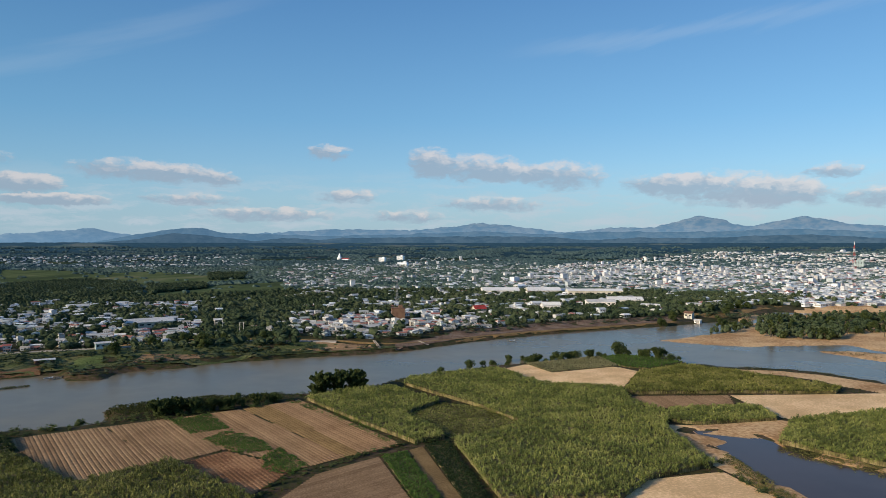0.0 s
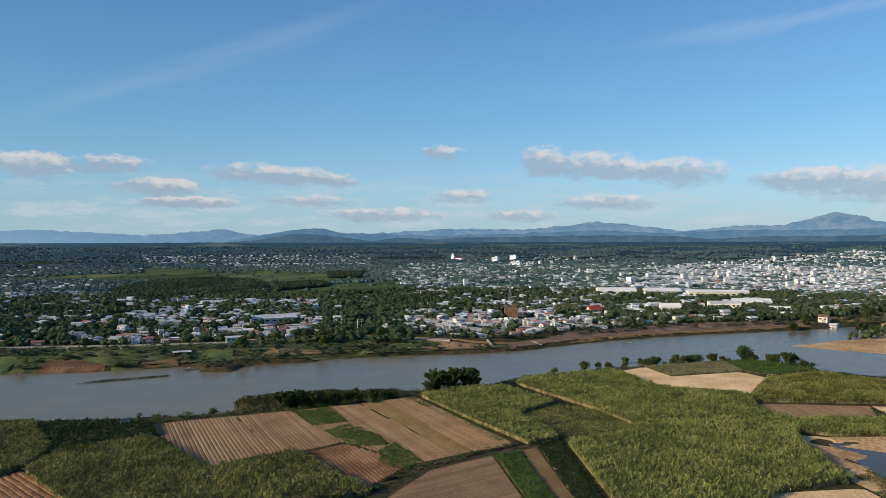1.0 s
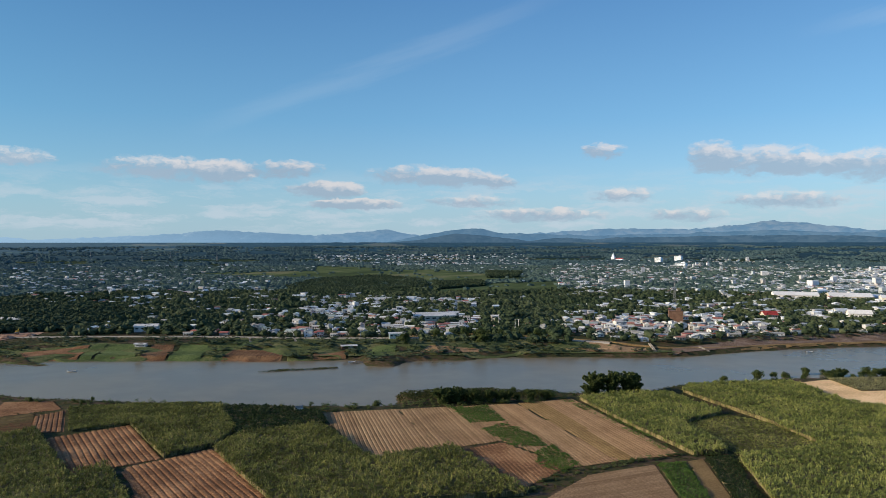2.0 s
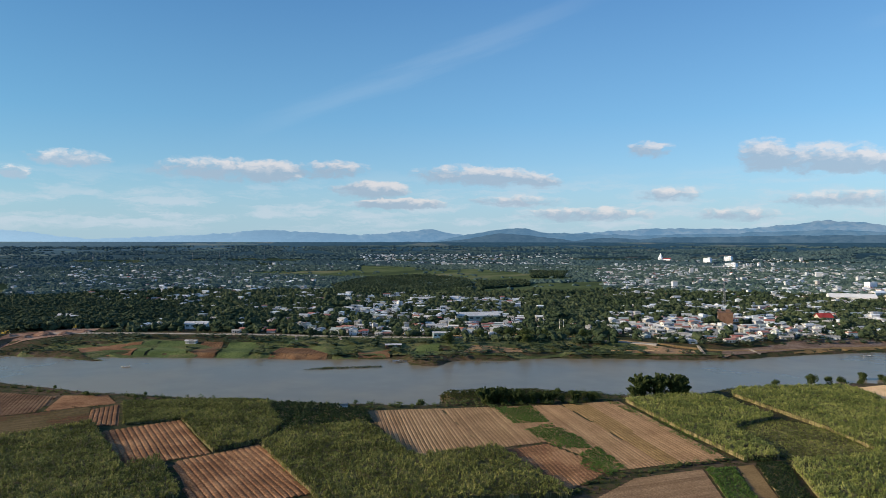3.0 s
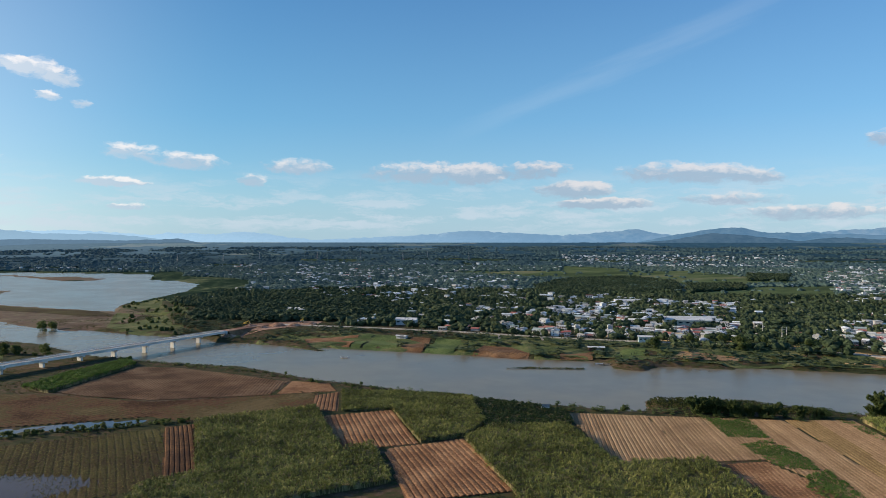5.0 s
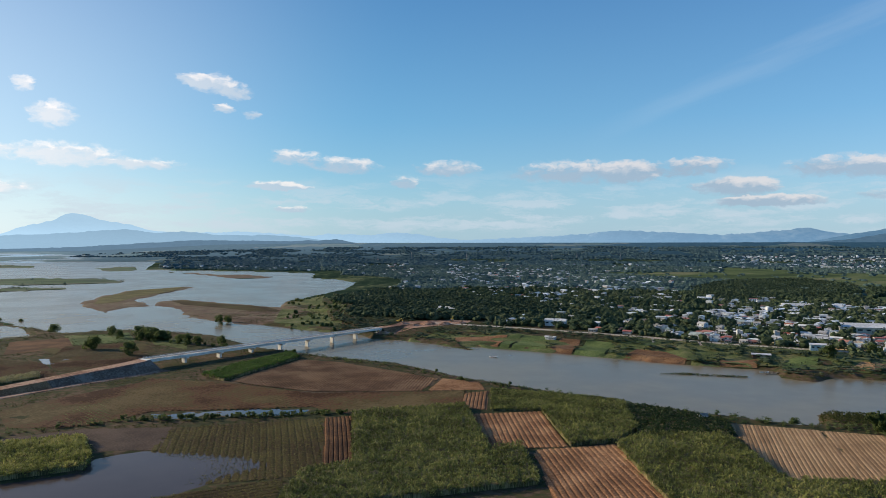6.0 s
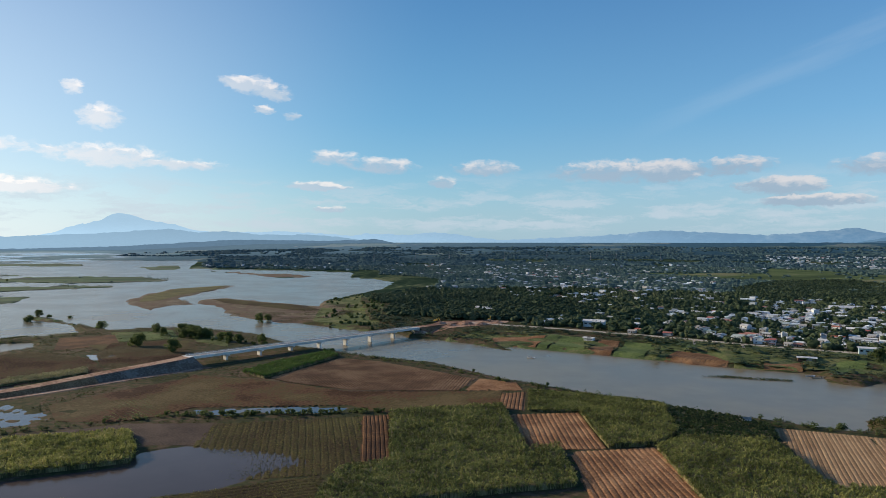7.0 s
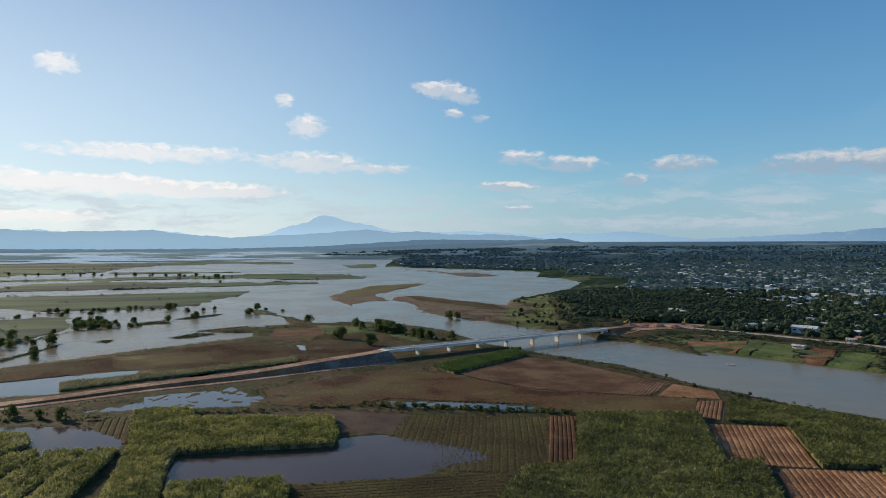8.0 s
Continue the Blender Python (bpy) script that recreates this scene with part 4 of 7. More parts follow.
def fields():
    tan, brown, dark = M["soil_tan"], M["soil_brown"], M["soil_dark"]
    for o, mat, lab in (([(-178, 288), (-147, 308), (-103, 256), (-121, 232)], tan, "ploughed light brown field with long furrows"), ([(-146, 308), (-124, 323), (-94, 287), (-84, 275), (-97, 260), (-103, 256)], tan, "ploughed light brown field between two others"),
                        ([(-95, 256), (-83, 272), (-66, 261), (-53, 250), (-56, 238), (-61, 224)], brown, "ploughed reddish brown field beside tall cane"), ([(-123, 323), (-97, 341), (-36, 265), (-46, 255), (-53, 250), (-66, 263), (-84, 275), (-95, 289)], tan, "ploughed tan field with a band of weeds"),
                        ([(-96, 342), (-86, 350), (-31, 270), (-36, 265)], M["soil_olive"], "dull tan fallow strip in a ploughed field"), ([(-86, 350), (-73, 362), (-15, 281), (-31, 270)], tan, "ploughed light tan field along tall cane")):
        ploughed("ploughed_field", o, [(-73, 362), (-15, 281)], 1.6, 0.24, mat, lab, 0.05)
    ploughed("ploughed_field", [(-53, 214), (-44, 245), (-24, 265), (-8, 214)], [(-44, 245), (-24, 265)], 1.0, 0.07, tan, "smooth harrowed light brown field beside a hedge", 0.10)
    field_sheet("dirt_strip", [(-13, 274), (-8, 279), (7, 218), (-1, 218)], M["soil_olive"], "bare tan soil strip between two green crops", 0.12)
    ploughed("harvested_field", [(35, 448), (54, 467), (111, 459), (122, 444), (98, 389), (80, 407), (56, 402)], [(54, 467), (94, 392)], 2.4, 0.06, M["soil_pale"], "harvested pale tan field by the river", 0.08)
    ploughed("fallow_field", [(99, 371), (150, 373), (143, 345), (94, 343)], [(151, 373), (158, 322)], 2.0, 0.14, tan, "fallow dull brown field strip", 0.08)
    ploughed("harvested_field", [(151, 373), (236, 378), (267, 358), (252, 338), (211, 338), (158, 322), (154, 329)], [(151, 373), (158, 322)], 2.4, 0.03, M["soil_pale"], "smooth bare pale tan field", 0.08)
    field_sheet("sand_flat", [(160, 453), (178, 441), (204, 430), (219, 413), (223, 397), (235, 376), (245, 336), (256, 351), (251, 402), (229, 432), (211, 445), (182, 451), (164, 461)], M["sand"], "sandy brown strip along the river", 0.06)
    field_sheet("sand_flat", [(97, 312), (113, 311), (152, 320), (160, 316), (150, 292), (148, 264), (158, 250), (150, 232), (112, 213), (105, 218), (100, 245), (93, 266)], M["sand"], "bare sandy mud round a pond", 0.22)
    ploughed("harvested_field", [(63, 235), (73, 241), (98, 248), (106, 216), (52, 214)], [(73, 241), (98, 248)], 1.8, 0.03, M["soil_pale"], "bare pale tan field beside the pond", 0.10)
    ploughed("ploughed_field", [(-258, 208), (-242, 237), (-194, 205), (-209, 179)], [(-242, 237), (-194, 205)], 2.3, 0.44, brown, "ploughed brown field with deep furrows", 0.05)
    ploughed("ploughed_field", [(-198, 191), (-185, 221), (-133, 187), (-153, 156)], [(-185, 221), (-140, 192)], 2.3, 0.44, brown, "ploughed brown field with deep furrows", 0.05)
    ploughed("ploughed_field", [(-295, 234), (-293, 248), (-260, 219), (-271, 213)], [(-295, 234), (-271, 213)], 2.0, 0.35, brown, "small ploughed brown plot", 0.05)
    ploughed("ploughed_field", [(-292, 149), (-288, 161), (-223, 125), (-227, 115)], [(-292, 149), (-227, 115)], 1.8, 0.40, M["soil_dark"], "dark ploughed strip beside tall cane", 0.05)
    ploughed("sprouting_field", [(-316, 88), (-292, 149), (-226, 115), (-226, 101), (-231, 89), (-240, 70), (-262, 62), (-284, 72)], [(-305, 121), (-234, 91)], 2.9, 0.13, M["olive"], "half flooded field of olive young rows", -0.02)
    field_sheet("fallow_field", [(-345, -3), (-337, 58), (-318, 89), (-284, 79), (-298, 56), (-321, 55), (-339, -3)], M["soil_wet"], "bare damp dark brown field at the water", 0.05)
    ploughed("sprouting_field", [(-236, 26), (-234, 61), (-225, 100), (-197, 82), (-218, 22)], [(-236, 26), (-225, 100)], 2.8, 0.14, M["olive"], "olive green field of young rows", 0.05)
    ploughed("sprouting_field", [(-352, -47), (-358, -30), (-309, -31), (-332, -44)], [(-354, -36), (-310, -35)], 3.0, 0.35, M["olive"], "olive brown rows running into flood water", -0.02)
    ploughed("sprouting_field", [(-388, 58), (-439, 112), (-410, 135), (-386, 150), (-346, 169), (-314, 218), (-302, 239), (-272, 214), (-292, 163), (-317, 155), (-353, 90), (-342, 62), (-345, 51)], [(-408, 87), (-360, 95)], 2.4, 0.22, M["stubble"], "wide olive brown field with faint rows", 0.05)
    ploughed("ploughed_field", [(-406, 147), (-449, 212), (-423, 228), (-378, 239), (-337, 246), (-315, 219), (-349, 171), (-388, 151)], [(-449, 212), (-388, 151)], 1.8, 0.26, M["soil_mid"], "wide ploughed reddish brown field near the bridge", 0.06)
    ploughed("harvested_field", [(-314, 223), (-336, 249), (-316, 260), (-297, 249)], [(-336, 249), (-316, 260)], 2.4, 0.2, M["soil_brown"], "small dry brown plot on the bank", 0.06)
    ploughed("fallow_field", [(-522, -124), (-542, -67), (-587, 8), (-602, 34), (-541, 68), (-486, 69), (-464, 23), (-461, -10), (-460, -81), (-445, -106)], [(-542, -67), (-587, 8)], 3.0, 0.14, M["stubble"], "damp brown fallow land by the flood", 0.04)
    ploughed("fallow_field", [(-557, 74), (-615, 92), (-608, 135), (-518, 132), (-489, 77), (-507, 69)], [(-615, 92), (-608, 135)], 2.8, 0.2, M["stubble"], "brown fallow plot on the peninsula", 0.06)
    field_sheet("meadow", [(-691, 103), (-675, 149), (-614, 141), (-621, 97)], M["meadow"], "green meadow on the peninsula", 0.1)
    field_sheet("meadow", [(-866, 55), (-889, 78), (-809, 95), (-789, 81)], M["crop"], "yellow green grass on the spit", 0.1)
    field_sheet("meadow", [(-812, -264), (-830, -197), (-850, -141), (-761, -122), (-684, -146), (-599, -195)], M["marsh"], "green crop on a low river island", 0.25)
    field_sheet("meadow", [(-1160, -378), (-1189, -282), (-1188, -51), (-1197, 33), (-982, -42), (-962, -169), (-987, -321)], M["marsh"], "green crop on a long river island", 0.25)
    field_sheet("meadow", [(-1407, -458), (-1442, -342), (-1552, -193), (-1424, 146), (-1370, -106), (-1373, -326)], M["marsh"], "green strip on a far river island", 0.25)
    for o, mat, lab in (([(-684, 108), (-679, 153), (-616, 144), (-620, 100)], M["crop"], "green grass plot on the peninsula"), ([(-671, 61), (-669, 103), (-607, 97), (-596, 50)], dark, "dark damp plot on the peninsula"),
                        ([(-614, 75), (-597, 147), (-548, 143), (-548, 85)], M["olive"], "olive plot on the peninsula"), ([(-649, 160), (-593, 178), (-545, 164), (-586, 151)], M["meadow"], "rough grass plot on the peninsula"),
                        ([(-382, 57), (-389, 76), (-349, 71), (-352, 53)], M["meadow"], "green strip beside the flooded track"), ([(-547, -61), (-549, -28), (-541, 1), (-503, 7), (-497, -22), (-495, -55)], M["weeds_field"], "olive grass plot beside the flood"), ([(-586, 97), (-570, 131), (-521, 117), (-536, 85)], M["olive"], "olive strip on the peninsula"), ([(-397, 31), (-413, 61), (-426, 91), (-433, 110), (-370, 67), (-345, 51), (-360, 31)], M["stubble"], "damp olive brown stubble field"), ([(-678, 290), (-798, 349), (-887, 400), (-965, 487), (-771, 424), (-575, 310), (-615, 289)], M["meadow"], "sunlit green slope on the far shore")):
        field_sheet("meadow", o, mat, lab, 0.14)
    field_sheet("meadow", [(-1040, 190), (-1159, 222), (-1310, 305), (-1358, 408), (-1228, 340), (-1145, 268), (-1060, 225)], M["weeds_field"], "thin green growth on a mud island", 0.2)
    field_sheet("meadow", [(-1040, 290), (-1030, 308), (-940, 330), (-872, 362), (-800, 352), (-830, 322), (-900, 305), (-960, 285)], M["olive"], "thin growth on a red mud island", 0.2)
    # terrace across the river
    for o in ([(-497, 325), (-504, 367), (-471, 408), (-340, 414), (-327, 397), (-364, 384), (-425, 343)], [(-386, 428), (-373, 468), (-298, 492), (-231, 519), (-206, 462), (-242, 445), (-330, 401)]):
        field_sheet("meadow", o, M["meadow"], "green grassy slope between river and road", 0.35)
    field_sheet("meadow", [(-206, 462), (-167, 474), (-135, 499), (-103, 514), (-60, 529), (-32, 545), (-46, 552), (-83, 550), (-115, 551), (-145, 556), (-179, 550), (-231, 519)], M["meadow"], "green grassy slope between river and road", 0.35)
    field_sheet("fallow_field", [(-477, 365), (-444, 397), (-421, 365), (-454, 350)], brown, "brown plot on the river terrace", 0.6)
    field_sheet("crop_plot", [(-412, 354), (-442, 398), (-436, 406), (-407, 360)], M["crop"], "bright green vegetable plot on the terrace", 0.6)
    field_sheet("crop_plot", [(-404, 359), (-432, 405), (-409, 416), (-379, 372)], M["crop"], "green vegetable plot on the terrace", 0.6)
    ploughed("ploughed_field", [(-377, 373), (-402, 416), (-386, 422), (-358, 379)], [(-377, 373), (-402, 416)], 2.2, 0.14, M["soil_mid"], "small brown plot on the terrace", 0.45)
    ploughed("ploughed_field", [(-322, 393), (-338, 431), (-301, 441), (-286, 412)], [(-322, 393), (-338, 431)], 3.0, 0.2, M["soil_mid"], "small furrowed plot on the terrace", 0.45)
    field_sheet("crop_plot", [(-370, 410), (-365, 459), (-336, 466), (-334, 433)], M["crop"], "green bank below the road", 0.3)
    field_sheet("meadow", [(-313, 465), (-264, 486), (-251, 437), (-283, 417)], M["meadow"], "grassy terrace below the road", 0.4)
    field_sheet("dirt_strip", [(-211, 463), (-207, 491), (-170, 508), (-167, 491)], tan, "strip of dry earth on the terrace", 0.6)
    field_sheet("fallow_field", [(-279, 445), (-260, 460), (-249, 439), (-268, 427)], M["soil_mid"], "small brown plot near the river road", 0.5)
    field_sheet("crop_plot", [(-250, 470), (-233, 488), (-218, 453), (-235, 445)], M["crop"], "square green plot near the water", 0.4)
    field_sheet("crop_plot", [(-360, 384), (-382, 425), (-362, 431), (-338, 392)], M["crop"], "green plot beside a brown one", 0.6)
    field_sheet("slope_paving", [(-36, 538), (37, 617), (84, 648), (136, 677), (184, 700), (228, 722), (252, 752), (240, 768), (214, 746), (172, 724), (123, 703), (70, 672), (24, 640), (-38, 563)], M["stone"], "stone paved river bank below the houses", 0.25, "bank")
    field_sheet("bank_foot", [(6, 577), (48, 613), (91, 643), (142, 672), (190, 694), (237, 718), (229, 722), (184, 701), (136, 678), (84, 649), (38, 618)], M["soil_olive"], "muddy olive brown foot of the paved bank", 0.2, "bank")
    field_sheet("yard", [(248, 772), (285, 760), (322, 768), (350, 815), (385, 858), (420, 878), (330, 884), (262, 832)], M["soil_olive"], "dry bare land behind the pump house", 0.3, "ground")
    field_sheet("yard", [(166, 812), (207, 818), (222, 868), (186, 872)], M["soil_pale"], "sandy yard between warehouses", 0.4, "ground")
    field_sheet("building_site", [(-543, 333), (-579, 381), (-568, 426), (-545, 440), (-533, 425), (-530, 340)], M["soil_red"], "raw red earth of a road works site", 0.35, "ground")
    for o in ([(-1233, 1365), (-1205, 1514), (-776, 1897), (-371, 1480), (-503, 1230), (-795, 1310)], [(-496, 1174), (-309, 1400), (-247, 1091), (-416, 995)], [(-905, 1451), (-1265, 2029), (-1029, 1950), (-435, 1354), (-599, 1412)]):
        field_sheet("far_fields", o, M["green_far"], "wide green fields behind the town", 0.6)
    # tall and low crops
    crop_field("sugarcane_field", [(4, 284), (29, 303), (34, 315), (18, 345), (-22, 400), (-20, 415), (34, 448), (56, 400), (98, 388), (95, 354), (106, 330), (96, 305), (97, 253), (70, 239), (55, 219), (18, 219)], 2.8, M["cane_brightened"], "wide field of tall green sugarcane")
    crop_field("sugarcane_field", [(-70, 362), (-47, 384), (-29, 390), (-1, 355), (-18, 329), (-2, 300), (1, 289), (-11, 282), (-36, 313)], 2.6, M["cane_brightened"], "field of tall green sugarcane beside a ploughed field")
    crop_field("sugarcane_field", [(99, 385), (120, 435), (156, 459), (182, 435), (218, 388), (209, 376), (155, 378), (100, 375)], 2.6, M["cane_pale"], "field of green sugarcane on the river bank", 1.4)
    crop_field("sugarcane_field", [(108, 339), (144, 344), (153, 343), (151, 319), (113, 312), (102, 317)], 2.4, M["cane_brightened"], "narrow block of green sugarcane", 1.3)
    crop_field("sugarcane_field", [(156, 317), (208, 334), (258, 345), (171, 229), (158, 253), (147, 264), (134, 283)], 2.8, M["cane_brightened"], "field of tall sugarcane beside the pond", 1.3)
    crop_field("sugarcane_field", [(-290, 163), (-270, 215), (-250, 202), (-206, 176), (-205, 190), (-169, 165), (-197, 83), (-227, 107), (-223, 125)], 2.8, M["cane"], "field of tall dense sugarcane among ploughed plots")
    crop_field("sugarcane_field", [(-243, 238), (-229, 281), (-193, 247), (-186, 225), (-194, 206), (-215, 219)], 2.8, M["cane"], "small block of tall sugarcane")
    crop_field("sugarcane_field", [(-183, 220), (-186, 239), (-165, 267), (-121, 232), (-98, 257), (-58, 218), (-123, 177)], 2.8, M["cane"], "field of tall sugarcane between two ploughed fields")
    crop_field("rough_grass", [(-294, 251), (-262, 272), (-232, 287), (-243, 238), (-258, 220)], 1.4, M["cane"], "rough dull green grass on the river bank", 1.2, 10, 1.3, 0.2)
    crop_field("sugarcane_field", [(-362, -31), (-359, -6), (-337, -4), (-321, 55), (-284, 51), (-277, 48), (-285, -11), (-268, -13), (-230, -14), (-236, -31), (-296, -28)], 2.6, M["cane_pale"], "field of sugarcane standing by flood water", 1.25)
    for o in ([(-296, -41), (-297, -31), (-265, -36), (-239, -41), (-243, -52), (-274, -47)], [(-300, -56), (-299, -43), (-269, -49), (-244, -55), (-248, -67), (-274, -62)], [(-301, -68), (-302, -59), (-272, -65), (-255, -73), (-259, -83), (-284, -75)], [(-229, -12), (-249, -11), (-247, 6), (-224, 4)], [(-224, 5), (-246, 7), (-243, 24), (-231, 26), (-218, 22)], [(-347, -107), (-336, -71), (-317, -65), (-302, -72), (-300, -93)]):
        crop_field("sugarcane_field", o, 2.6, M["cane_pale"], "strip of sugarcane with wet ditches beside it", 1.2)
    crop_field("sugarcane_field", [(-430, 138), (-453, 171), (-479, 219), (-454, 213), (-406, 143)], 2.4, M["leaf_bright"], "bright green strip of cane near the bridge", 1.3)
    crop_field("reed_strip", [(-452, -78), (-456, -51), (-467, -20), (-478, 13), (-491, 43), (-497, 60), (-480, 59), (-473, 41), (-465, 13), (-456, -7), (-453, -20), (-440, -49), (-429, -74)], 1.8, M["cane_grey"], "strip of dry pale reeds along the embankment", 1.3, 5)
    crop_field("orchard_plot", [(-225, 282), (-179, 290), (-164, 272), (-187, 239), (-217, 269)], 2.2, M["leaf_dark"], "plot of dark green leafy crop", 1.5, 6, 1.5, 0.45)
    crop_field("crop_plot", [(55, 469), (109, 497), (114, 461), (67, 438)], 1.0, M["cane_grey"], "grey green young crop plot", 1.4, 5, 1.2, 0.3)
    crop_field("crop_plot", [(110, 495), (128, 507), (160, 476), (131, 450), (115, 459)], 1.2, M["leaf_bright"], "bright green young crop plot by the river", 1.4, 5, 1.2, 0.3)
    crop_field("crop_plot", [(-23, 266), (-14, 272), (-0, 220), (-9, 220)], 0.6, M["leaf_bright"], "strip of low green vegetables", 1.0, 5, 0.9, 0.25)
    crop_field("crop_plot", [(-7, 280), (2, 287), (15, 219), (7, 218)], 0.6, M["leaf_dark"], "strip of low dark green vegetables", 1.0, 5, 0.9, 0.25)
    for o in ([(-388, 58), (-439, 112), (-410, 135), (-386, 150), (-346, 169), (-314, 218), (-302, 239), (-272, 214), (-292, 163), (-317, 155), (-353, 90), (-342, 62), (-345, 51)], [(-522, -124), (-542, -67), (-587, 8), (-602, 34), (-541, 68), (-486, 69), (-464, 23), (-461, -10), (-460, -81), (-445, -106)], [(-557, 74), (-615, 92), (-608, 135), (-518, 132), (-489, 77), (-507, 69)]):
        crop_field("stubble_tufts", o, 0.16, M["weeds_brown"], "olive weeds and stubble on a brown field", 1.9, 4, 0.5, 0.14, ragged=True)
    for o in ([(-316, 88), (-292, 149), (-226, 115), (-226, 101), (-231, 89), (-240, 70), (-262, 62), (-284, 72)], [(-236, 26), (-234, 61), (-225, 100), (-197, 82), (-218, 22)]):
        crop_field("young_crop", o, 0.24, M["weeds_olive"], "olive young plants in wet rows", 1.7, 4, 0.6, 0.16, ragged=True)
    crop_field("meadow", [(-17, 329), (-1, 355), (18, 345), (34, 317), (29, 305), (4, 289)], 0.5, M["cane"], "rough green meadow enclosed by tall cane", 1.2, 7, 0.8, 0.22)
    for o in ([(100, 259), (109, 271), (110, 252), (113, 231), (115, 216), (106, 216), (102, 235)], [(133, 281), (146, 263), (157, 251), (151, 242), (139, 254), (128, 272)]):
        crop_field("marsh_grass", o, 0.5, M["weeds_olive"], "olive marsh grass fringing a pond", 1.1, 7, 0.8, 0.18, ragged=True)
    crop_field("rough_grass", [(-163, 345), (-147, 359), (-120, 373), (-103, 373), (-82, 381), (-90, 358), (-112, 345), (-134, 334), (-156, 325)], 0.9, M["weeds"], "rough green reeds on the muddy river edge", 1.2, 7, 1.1, 0.2, ragged=True)
    crop_field("weed_patch", [(-78, 357), (-74, 360), (-49, 332), (-31, 308), (-20, 290), (-22, 284), (-37, 306), (-56, 331)], 0.3, M["leaf_bright"], "thin line of weeds along a furrow", 1.1, 4, 0.7, 0.18, ragged=True)
    crop_field("weed_patch", [(-70, 273), (-64, 277), (-49, 256), (-52, 244), (-63, 249)], 0.35, M["leaf_bright"], "thin green weeds in the ploughed field", 0.95, 9, 0.65, 0.19, ragged=True)
    crop_field("weed_patch", [(-125, 322), (-109, 332), (-92, 306), (-105, 296)], 0.35, M["leaf_bright"], "thin green weeds in the ploughed field", 0.95, 9, 0.65, 0.19, ragged=True)
    crop_field("weed_patch", [(-97, 288), (-91, 304), (-72, 286), (-66, 274), (-77, 267)], 0.35, M["leaf_bright"], "thin green weeds in the ploughed field", 0.95, 9, 0.65, 0.19, ragged=True)


fields()


def wild_grass(rng):
    """Tufts and weeds on all the land that is not tilled."""
    gx, gy = np.meshgrid(np.arange(-820, 330, 2.6), np.arange(-140, 560, 2.6))
    gx, gy = gx.ravel() + rng.uniform(-1.3, 1.3, gx.size), gy.ravel() + rng.uniform(-1.3, 1.3, gy.size)
    r, a = np.hypot(gx, gy), np.degrees(np.arctan2(-gx, gy))
    k = (r > 200) & (a > -36) & (a < 108) & (ripple(gx, gy, 13, 1) + 0.7 * ripple(gx, gy, 4, 3) + rng.uniform(-0.5, 0.5, r.size) > 0.15)
    gx, gy = gx[k], gy[k]
    for o in OUTLINES:
        k = ~inside(o, gx, gy)
        gx, gy = gx[k], gy[k]
    k = line_distance([(-392, -130), (-400, -95), (-410, -67), (-425, -33), (-439, 22), (-459, 68), (-472, 108)], gx, gy) > 17
    gx, gy = gx[k], gy[k]
    z = ground_z(gx, gy)
    k = z > WATER + 0.25
    gx, gy, z = gx[k], gy[k], z[k]
    up = rng.uniform(0.2, 0.9, len(gx)) * (1 + 0.5 * ripple(gx, gy, 17, 2))
    V, F = blades(gx, gy, z - 0.5 * up, up, rng, 6, 0.8, 0.22)
    return tagged(new("wild_grass", mesh_np("wild_grass", V, F, M["weeds"])), "rough green and brown grass on untilled land", "grass", kind="stuff")


wild_grass(np.random.default_rng(31))


# ---- trees ----
def ico():
    g = (1 + 5 ** 0.5) / 2
    v = np.array([(-1, g, 0), (1, g, 0), (-1, -g, 0), (1, -g, 0), (0, -1, g), (0, 1, g), (0, -1, -g), (0, 1, -g), (g, 0, -1), (g, 0, 1), (-g, 0, -1), (-g, 0, 1)]) / (1 + g * g) ** 0.5
    f = np.array([(0, 11, 5), (0, 5, 1), (0, 1, 7), (0, 7, 10), (0, 10, 11), (1, 5, 9), (5, 11, 4), (11, 10, 2), (10, 7, 6), (7, 1, 8),
                  (3, 9, 4), (3, 4, 2), (3, 2, 6), (3, 6, 8), (3, 8, 9), (4, 9, 5), (2, 4, 11), (6, 2, 10), (8, 6, 7), (9, 8, 1)])
    return v, f


ICO_V, ICO_F = ico()


def leaf_cloud(centres, radii, per, size, rng):
    """Leaf sprays scattered through balls of air; each spray a bent pair of triangles."""
    V, F = [], []
    for c, r in zip(centres, radii):
        d = rng.normal(size=(per, 3))
        d /= np.linalg.norm(d, axis=1)[:, None]
        p = c + d * (r * rng.uniform(0.55, 1.05, per) ** 0.6)[:, None] * (1, 1, 0.8)
        a = np.cross(d, rng.normal(size=(per, 3)))
        a /= np.linalg.norm(a, axis=1)[:, None]
        b = np.cross(d, a) * 0.8 + d * rng.uniform(-0.5, 0.5, (per, 1))
        s = size * rng.uniform(0.6, 1.3, (per, 1))
        k = len(V) * per
        V += [p - a * s, p + b * s * 0.8, p + a * s, p - b * s * 0.8 - (0, 0, size * 0.3)]
        i = k + np.arange(per)
        F += [np.stack([i, i + per, i + 2 * per], -1), np.stack([i, i + 2 * per, i + 3 * per], -1)]
    return np.concatenate(V), np.concatenate(F)


